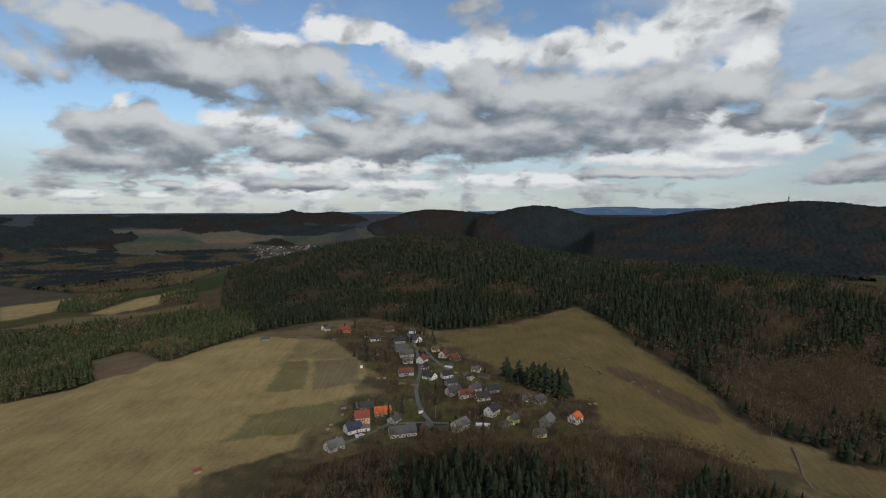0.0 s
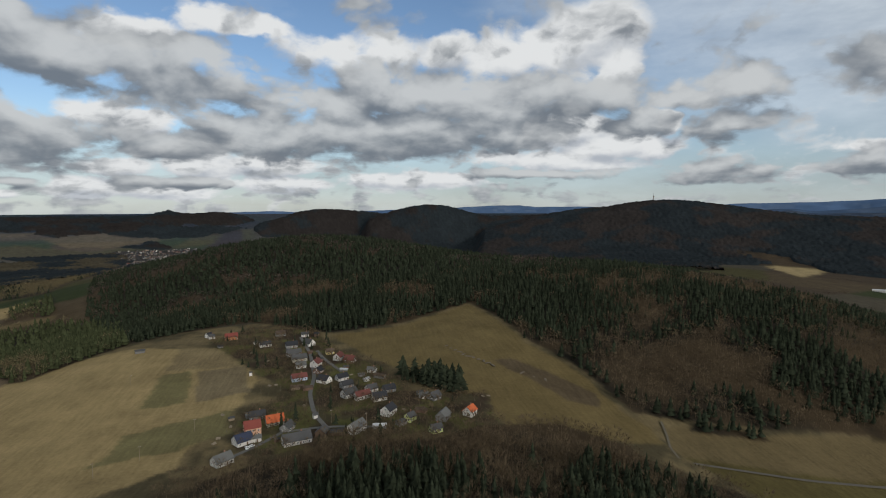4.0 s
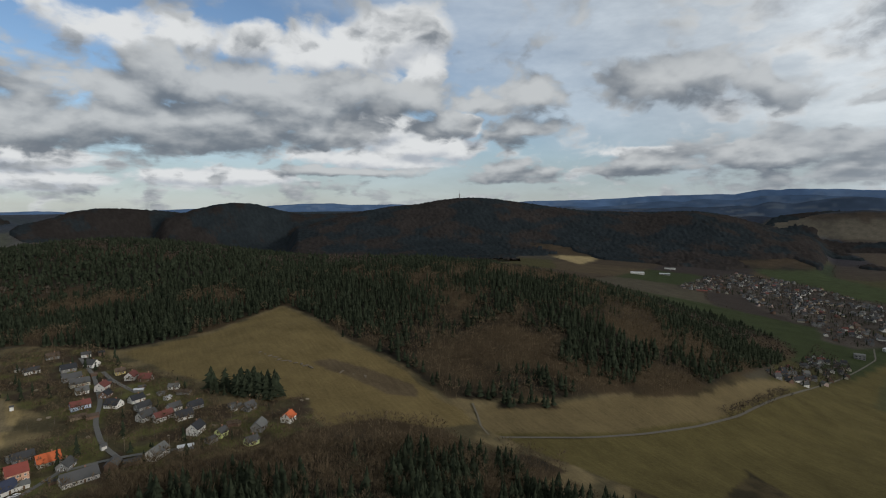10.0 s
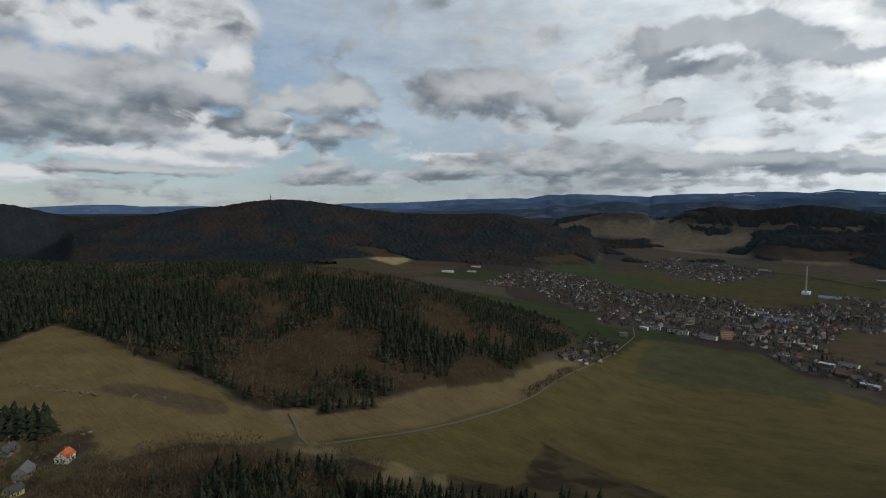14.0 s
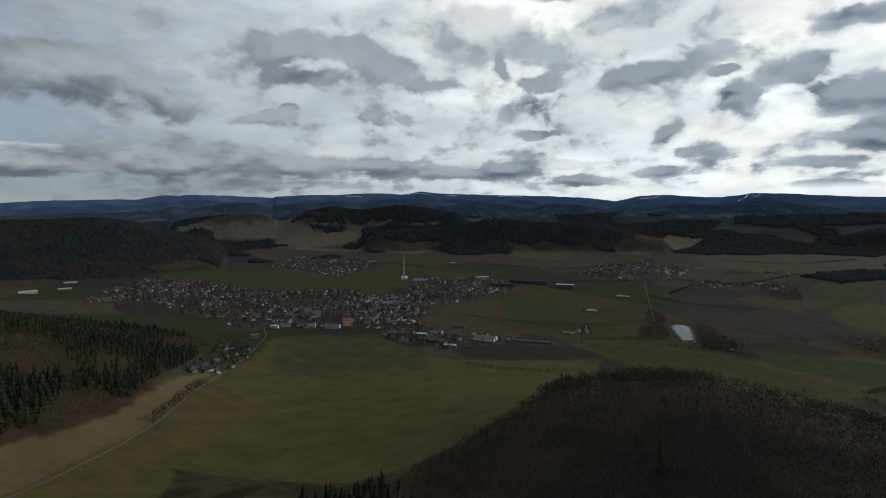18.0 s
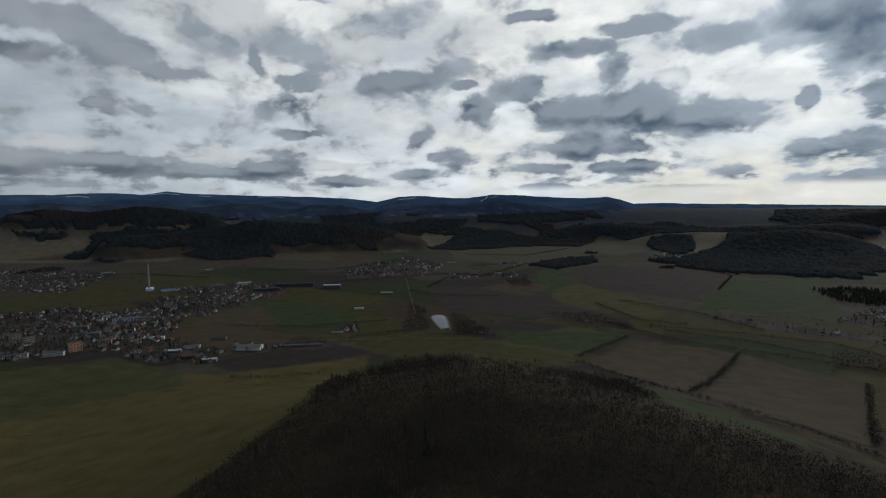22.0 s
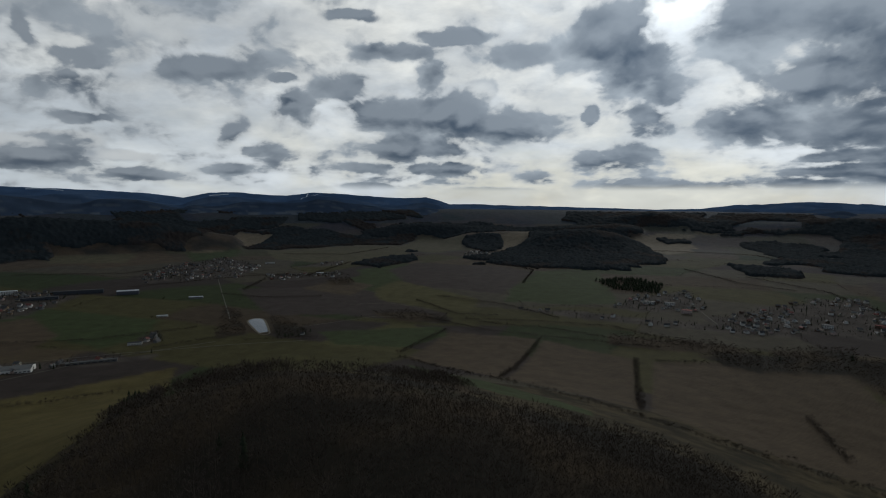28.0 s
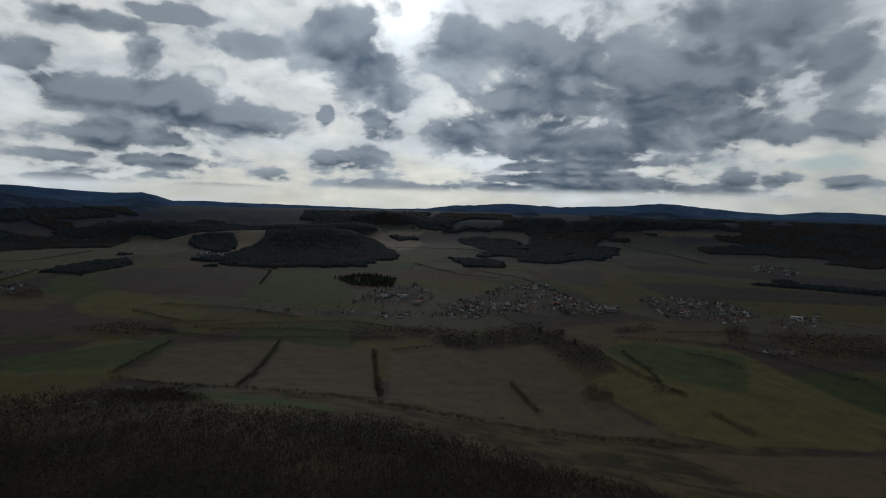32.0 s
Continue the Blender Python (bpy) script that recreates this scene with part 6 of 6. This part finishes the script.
for n, (r, px, py, kind) in enumerate(lots):
    ln, wd, ev = sizes[tg.integers(0, 6 if kind == "core" else 5)]
    if kind == "garden":
        ln, wd, ev = [(6, 5, 2.5), (8, 6.5, 3.2), (9, 8, 3.6)][tg.integers(0, 3)]
    rf, wl = ROOF_MIX[tg.integers(0, 12)], (VALLEY_MIX if py < -800 else WALL_MIX)[tg.integers(0, 8)]
    turn = 20 + 60 * value_noise(px, py, 160, 61) + 90 * tg.integers(0, 2)
    if n < 290:
        z = float(height(px, py))
        ridge_at = ev + wd * 0.42
        home = new("house")
        home.matrix_basis = pose(px, py, z + 0.05, 0, 0, turn)
        tagged(home, f"{WALLS[wl]} town house with a {WORDS[rf]} gable roof", "house", group="houses of the town")
        part("wall", kit(("wall", ln, wd, ev, wl, "town"), lambda bm: prism(bm, ln, wd, ev, ridge_at, 3.0), WALL[wl]), home)
        part("roof", kit(("roof", ln, wd, ev, rf, "town"), lambda bm: roof_slabs(bm, ln, wd, ev, ridge_at), ROOF[rf]), home)
        part("chimney", kit(("chimney",), chimney_mesh, M_BRICK), home, pose(ln * 0.2, 0.3, ridge_at - 0.6))
        if r < 900:
            for s in (-1, 1):
                for q in (-0.25, 0.25):
                    window(home, pose(q * ln, s * (wd / 2 + 0.02), 0.9, 0, 0, 0 if s < 0 else 180))
    else:
        rest.setdefault((rf, wl), []).append((px, py, turn, ln, wd, ev))


def house_arrays(ln, wd, ev):
    l, w2, top = ln / 2, wd / 2, ev + wd * 0.42
    walls = np.array([(-l, -w2, -3), (l, -w2, -3), (l, w2, -3), (-l, w2, -3), (-l, -w2, ev), (l, -w2, ev), (l, w2, ev), (-l, w2, ev), (-l, 0, top), (l, 0, top)], float)
    wf = np.array([(0, 1, 5), (0, 5, 4), (2, 3, 7), (2, 7, 6), (1, 2, 6), (1, 6, 5), (5, 6, 9), (3, 0, 4), (3, 4, 7), (7, 4, 8)])
    o = 0.5
    k = 0.42 * wd / w2 * o
    roof = np.array([(-l - o, -w2 - o, ev - k), (l + o, -w2 - o, ev - k), (l + o, 0, top + 0.25), (-l - o, 0, top + 0.25), (-l - o, w2 + o, ev - k), (l + o, w2 + o, ev - k)], float)
    return walls, wf, roof, np.array([(0, 1, 2), (0, 2, 3), (3, 2, 5), (3, 5, 4)])


def row_of(items, pick):
    VV, FF, o = [], [], 0
    for px, py, turn, ln, wd, ev in items:
        walls, wf, roof, rf2 = house_arrays(ln, wd, ev)
        V, F = (walls, wf) if pick == 0 else (roof, rf2)
        c, s = math.cos(radians(turn)), math.sin(radians(turn))
        VV.append(np.c_[px + c * V[:, 0] - s * V[:, 1], py + s * V[:, 0] + c * V[:, 1], V[:, 2] + float(height(px, py))])
        FF.append(F + o)
        o += len(V)
    return np.concatenate(VV), np.concatenate(FF)


by_roof, by_wall = {}, {}
for (rf, wl), items in rest.items():
    by_roof.setdefault(rf, []).extend(items)
    by_wall.setdefault(wl, []).extend(items)
for wl, items in by_wall.items():
    tagged(mesh_object("far_house_walls", *row_of(items, 0), WALL[wl]), f"{WALLS[wl]} walls of many far houses", "houses", kind="stuff")
for rf, items in by_roof.items():
    tagged(mesh_object("far_house_roofs", *row_of(items, 1), ROOF[rf]), f"{WORDS[rf]} roofs of many far houses", "houses", kind="stuff")

# trees between the houses of the town
green, bare = [], []
for kind, spacing, polygon in QUARTERS:
    at = scatter([polygon], spacing * 0.42, 29)
    pick = np.random.default_rng(len(at)).random(len(at))
    green.append(at[pick < 0.16])
    bare.append(at[(pick > 0.35)])
plant("town_evergreens", np.concatenate(green), SPRUCE_FAR, M_SPRUCE, 9.0, "dark evergreens between the houses of the town", "trees")
plant("town_trees", np.concatenate(bare), BARE_FAR, M_GREYTWIG, 9.0, "leafless trees between the houses of the town", "trees", wide=1.2)


def ring_mesh(bm, r0, r1, z0, z1, sides=16):
    made = bmesh.ops.create_cone(bm, cap_ends=True, segments=sides, radius1=r0, radius2=r1, depth=z1 - z0)["verts"]
    bmesh.ops.translate(bm, vec=(0, 0, (z0 + z1) / 2), verts=made)


# the tall works chimney
stack = new("factory_chimney")
stack.matrix_basis = pose(2117, 233, 7.2)
tagged(stack, "tall pale concrete factory chimney above the town", "chimney")
part("shaft", kit(("shaft",), lambda bm: ring_mesh(bm, 3.4, 1.9, -3, 96), M_CONCRETE), stack)
part("rim", kit(("rim",), lambda bm: ring_mesh(bm, 2.3, 2.3, 94, 97), M_BRICK), stack, label="dark red rim")
part("platform", kit(("platform",), lambda bm: ring_mesh(bm, 3.2, 3.2, 66, 67), M_STEEL), stack)
part("base_house", kit(("base_house",), lambda bm: box(bm, 14, 0, -2, 40, 22, 10), WALL["paleblue"]), stack)

# the lookout tower on the ridge
tx_at, ty_at = 3300 * math.sin(radians(31.8)), 3300 * math.cos(radians(31.8))
tower = new("lookout_tower")
tower.matrix_basis = pose(tx_at, ty_at, float(height(tx_at, ty_at)))
tagged(tower, "slim lookout tower on the crest of the wooded ridge", "tower")
part("shaft", kit(("tower_shaft",), lambda bm: ring_mesh(bm, 3.6, 2.8, -3, 28, 8), M_CONCRETE), tower)
part("gallery", kit(("gallery",), lambda bm: ring_mesh(bm, 5, 5, 28, 32, 8), M_TIMBER), tower)
part("mast", kit(("tower_mast",), lambda bm: ring_mesh(bm, 1.2, 0.5, 32, 50, 6), M_STEEL), tower)


# the pond
for p in PONDS:
    q = np.array(p, float)
    mid = q.mean(0)
    level = float(np.median(height(q[:, 0], q[:, 1]))) + 0.6
    ringed = []
    for i in range(len(q)):
        for k in (0.0, 0.25, 0.5, 0.75):
            ringed.append(q[i] * (1 - k) + q[(i + 1) % len(q)] * k)
    ringed = np.array(ringed)
    smooth_ring = (np.roll(ringed, 1, 0) + ringed * 2 + np.roll(ringed, -1, 0)) / 4
    V = [(*mid, level)] + [(a, b, level) for a, b in smooth_ring]
    n = len(smooth_ring)
    pond = mesh_object("pond", V, [(0, 1 + i, 1 + (i + 1) % n) for i in range(n)], M_WATER)
    tagged(pond, "small bright pond that mirrors the sky", "water", kind="structure")
    dam = [tuple(v) for v in np.r_[mid + (smooth_ring - mid) * 1.04, [mid + (smooth_ring[0] - mid) * 1.04]]]
    bank = ribbon("pond_bank", dam, 5.0, M_TRACK, 1.0)
    tagged(bank, "earthen bank round the pond", "bank", kind="structure")

# ---------------------------------------------------------------- gardens and small things
def tree_parts(name, template, tall, mat, at, label, group, seed, wide=1.0):
    """A tree of its own: trunk and crown."""
    V, F = template
    g = np.random.default_rng(seed)
    x, y = at
    t = new(name)
    t.matrix_basis = pose(x, y, float(height(x, y)) - 0.2, 0, 0, g.uniform(0, 360))
    tagged(t, label, "tree", group=group)
    key = (name, id(template), round(tall), wide)
    if key not in KIT:
        me = bpy.data.meshes.new("crown")
        me.from_pydata((V * (tall * wide, tall * wide, tall)).tolist(), [], F.tolist())
        me.materials.append(mat)
        KIT[key] = me
    part("crown", KIT[key], t)
    part("trunk", kit(("trunk", round(tall)), lambda bm: ring_mesh(bm, tall * 0.018, tall * 0.006, 0, tall * 0.55, 6), M_BARK), t)


def garden_spruces(places):
    for i, p in enumerate(places):
        tree_parts("spruce", SPRUCE_NEAR[i % 5], 11 + 4 * ((i * 7) % 5) / 4, M_SPRUCE, p, "dark green garden spruce beside the village houses", "garden spruces", i)


def tall_spruces(places):
    for i, p in enumerate(places):
        tree_parts("spruce", SPRUCE_NEAR[i % 7], 17 + 5 * ((i * 7) % 5) / 4, M_SPRUCE, p, "tall dark spruce in a dense clump above the village", "clump of spruces", 40 + i, 2.1)


def garden_trees(places):
    for i, p in enumerate(places):
        tree_parts("broadleaf_tree", BARE_NEAR[i % 6], 6 + 4 * ((i * 5) % 7) / 6, M_TWIG, p, "leafless brown garden tree in the village", "garden trees", i)


def poles(places):
    for x, y in places:
        p = new("utility_pole")
        p.matrix_basis = pose(x, y, float(height(x, y)) - 0.3, 0, 0, 30)
        tagged(p, "grey wooden utility pole in the meadow", "pole", group="utility poles")
        part("post", kit(("post",), lambda bm: ring_mesh(bm, 0.16, 0.11, 0, 9.5, 8), M_TIMBER), p)
        part("crossarm", kit(("crossarm",), lambda bm: box(bm, 0, 0, 8.8, 1.8, 0.14, 0.14), M_TIMBER), p)
        for s in (-0.8, 0.8):
            part("insulator", kit(("insulator",), lambda bm: ring_mesh(bm, 0.06, 0.04, 0, 0.2, 6), M_FRAME), p, pose(s, 0, 8.94))


def field_bushes(places):
    for i, (x, y) in enumerate(places):
        tree_parts("shrub", BARE_NEAR[i % 6], 4.2, M_LARCH, (x, y), "low leafless shrub in the tan meadow", "meadow shrubs", 90 + i)


def heaps(places):
    for i, (x, y) in enumerate(places):
        bm = bmesh.new()
        bmesh.ops.create_icosphere(bm, subdivisions=2, radius=1.0)
        for v in bm.verts:
            k = 1 + 0.5 * (noise.noise(v.co * 1.7 + Vector((i, 0, 0))))
            v.co = Vector((v.co.x * (2.2 + 1.2 * (i % 3)) * k, v.co.y * 1.4 * k, max(v.co.z, -0.3) * (0.6 + 0.3 * (i % 2)) * k))
        h = new("earth_heap", data_of("earth_heap", bm, M_RUBBLE))
        h.matrix_basis = pose(x, y, float(height(x, y)) - 0.1, 0, 0, 20 * i)
        tagged(h, "low heap of brown earth and rubble in the meadow", "heap", group="earth heaps")


def timber_stacks(places):
    for i, (x, y) in enumerate(places):
        s = new("timber_stack")
        s.matrix_basis = pose(x, y, float(height(x, y)) + 0.15, 0, 0, 47 * i)
        tagged(s, "stack of pale cut timber lying in a village yard", "timber", group="timber stacks")
        for row, count in enumerate((5, 4, 3)):
            for c in range(count):
                part("log", kit(("log",), lambda bm: ring_mesh(bm, 0.22, 0.2, -1.4, 1.4, 7), M_LOG), s, pose((c - count / 2 + 0.5) * 0.43, 0, 0.1 + row * 0.37, 90))


def cars(places):
    for i, (x, y) in enumerate(places):
        c = new("car")
        c.matrix_basis = pose(x, y, float(height(x, y)) + 0.15, 0, 0, 40 + 35 * i)
        tagged(c, "white parked car beside the village lane", "car", group="parked cars")

        def body(bm):
            box(bm, 0, 0, 0.3, 4.2, 1.75, 0.65, 0.15)
            box(bm, -0.2, 0, 0.93, 2.3, 1.55, 0.55, 0.2)
        part("body", kit(("car_body",), body, M_CAR), c)
        part("windows", kit(("car_windows",), lambda bm: box(bm, -0.2, 0, 1.0, 2.34, 1.59, 0.32, 0.05), M_GLASS), c)
        for wx_at in (-1.3, 1.3):
            for wy_at in (-0.8, 0.8):
                part("wheel", kit(("wheel",), lambda bm: ring_mesh(bm, 0.32, 0.32, -0.1, 0.1, 12), M_TYRE), c, pose(wx_at, wy_at, 0.32, 90))


garden_spruces([(-90.7, 563.4), (-85.2, 541.9), (-80.8, 518.6), (-93.6, 592.3), (-19.9, 600.0), (-17.0, 574.2), (-11.3, 406.4), (-35.5, 390.0), (48.9, 454.8), (52.6,
    449.8), (57.2, 444.8), (61.2, 448.2), (-43.9, 375.5), (-53.4, 594.7), (-73.9, 522.0)])
garden_trees([(-23.7, 394.4), (-19.9, 399.4), (-28.6, 402.0), (-68.1, 506.1), (-53.5, 456.3), (-68.6, 453.2), (-7.1, 425.3), (-0.3, 395.1), (6.7, 395.9), (40.5, 403.7),
    (49.2, 410.9), (55.1, 396.5), (82.1, 389.6), (82.1, 363.1), (96.0, 363.1), (106.3, 370.7), (112.6, 363.6), (50.4, 342.5), (31.3, 352.5), (20.1, 383.0), (17.6, 472.4),
    (-7.2, 454.3), (-13.4, 490.6), (-55.1, 512.8), (-67.8, 557.2), (-62.6, 619.4), (-84.2, 642.2), (-109.4, 623.4), (-77.3, 389.7), (-80.9, 380.1), (-29.8, 417.3), (-39.4,
    412.8), (124.3, 360.6), (135.2, 354.9), (146.6, 350.3), (97.5, 418.9), (99.5, 400.3), (9.0, 410.5), (-23.2, 542.0), (-40.3, 664.6), (21.2, 398.0), (45.3, 354.6), (71.1,
    357.2)])
poles([(-179.9, 489.4), (-141.7, 325.6), (-124.1, 345.8), (-102.8, 386.0), (-10.3, 381.7), (14.2, 369.6)])
field_bushes([(-306.0, 394.1), (-305.0, 397.0), (-300.7, 398.9), (-325.0, 378.6), (-322.9, 381.2), (-214.9, 329.5)])
heaps([(103.7, 537.4), (109.6, 521.1), (115.3, 507.9), (122.2, 496.4), (129.8, 486.4), (135.1, 475.2), (106.2, 528.4), (112.5, 514.5), (118.6, 501.3), (125.7, 491.4),
    (132.5, 481.0), (157.5, 454.7), (165.0, 445.8), (173.1, 438.8)])
cars([(-60.3, 353.5), (42.1, 370.7), (-62.9, 351.5)])
tall_spruces([(65.3, 446.2), (67.0, 439.9), (70.6, 445.8), (71.5, 435.3), (75.2, 441.1), (75.9, 430.6), (80.1, 438.7), (80.6, 427.3), (84.7, 434.4), (85.0, 423.0), (89.2, 430.0), (89.6, 419.7), (92.6, 420.9), (75.3, 449.1), (80.3, 446.7), (85.0, 442.8), (89.4, 437.4), (92.9, 428.2), (70.5, 453.0), (50.0, 463.9), (51.9, 461.1), (59.8, 457.0)])
timber_stacks([(-94.7, 570.5), (-90.0, 412.4), (-84.4, 371.1), (-85.3, 363.2), (-80.0, 389.6), (-63.8, 469.5), (-58.5, 470.2), (44.4, 374.6), (46.6, 376.9), (60.7, 356.7), (63.1, 353.8), (-74.1, 539.8), (-31.5, 418.1), (-26.1, 535.4), (5.3, 480.1), (34.1, 463.3), (108.5, 408.9), (113.2, 409.5), (23.8, 436.6), (-23.0, 496.2), (42.9, 391.5)])

# brushwood and orchards between the village houses and along the foot of the near wood
VILLAGE = [(-149, 625), (-109, 680), (-35, 661), (-12, 571), (36, 491), (48, 430), (114, 413), (109, 365), (81, 349), (24, 347), (-21, 342), (-61, 338), (-74, 359), (-74, 413), (-44, 446), (-84, 513)]
brush = scatter([VILLAGE], 4.0, 61)
brush = brush[value_noise(brush[:, 0], brush[:, 1], 28, 63) > 0.3]
for name, line in ROADS:
    if name == "village_street":
        for (x0, y0), (x1, y1) in zip(line, line[1:]):
            along = np.clip(((brush - (x0, y0)) @ np.array((x1 - x0, y1 - y0))) / ((x1 - x0) ** 2 + (y1 - y0) ** 2), 0, 1)[:, None]
            brush = brush[np.hypot(*(brush - (x0, y0) - along * np.array((x1 - x0, y1 - y0))).T) > 4.5]
plant("garden_brush", brush, BARE_SHRUB, M_TWIG, 6.0, "leafless shrubs and fruit trees between the village houses", "shrubs", wide=1.5)
firs_at = scatter([VILLAGE], 20, 65)
firs_at = firs_at[value_noise(firs_at[:, 0], firs_at[:, 1], 40, 67) > 0.55]
plant("garden_evergreens", firs_at, SPRUCE_MID, M_SPRUCE, 8.0, "small dark evergreens in the village gardens", "trees", wide=1.3)

# ski runs and snowfields on the far mountains
SLOPE_DEPTH = np.array([-0.24, -0.2, -0.165, -0.13, -0.1, -0.075, -0.05, -0.03, -0.012, 0.0]) * 0.22
SLOPE_RISE = np.array([0.0, 0.12, 0.24, 0.38, 0.52, 0.64, 0.77, 0.88, 0.965, 1.0])
for name, line in SKI:
    r0, bearings, heights = RANGES[-1]
    pts = np.array(line)
    n = 12
    az = np.interp(np.linspace(0, len(pts) - 1, n), np.arange(len(pts)), pts[:, 0])
    el = np.interp(np.linspace(0, len(pts) - 1, n), np.arange(len(pts)), pts[:, 1])
    crest = 300 + (np.interp(az, bearings, heights) - 300) * r0 / 4780
    foot = 300 - r0 * 0.024
    half = 4.0 if name == "ski" else 3.0
    V = []
    for a, e, c in zip(az, el, crest):
        zs = foot + (c - foot) * SLOPE_RISE
        seen = np.degrees(np.arctan((zs - 300) / (r0 * (1 + SLOPE_DEPTH))))
        d = np.interp(min(e, seen[-1] - 0.03), seen, SLOPE_DEPTH)
        rr, z = r0 * (1 + d) - 18, 300 + math.tan(radians(min(e, seen[-1] - 0.03))) * (r0 * (1 + d) - 18)
        for k in (-1, 1):
            w_az = radians(a) + k * half / rr * (1.3 if name == "ski" else 0.0)
            V.append((rr * math.sin(w_az), rr * math.cos(w_az), z + k * half * (0.25 if name == "ski" else 1.0)))
    F = [(2 * i, 2 * i + 1, 2 * i + 3, 2 * i + 2) for i in range(n - 1)]
    tagged(mesh_object("ski_run" if name == "ski" else "snowfield", V, F, M_SNOW), "white ski run down a far blue mountain" if name == "ski" else "patch of old snow near the crest of a far mountain", "snow", kind="structure")
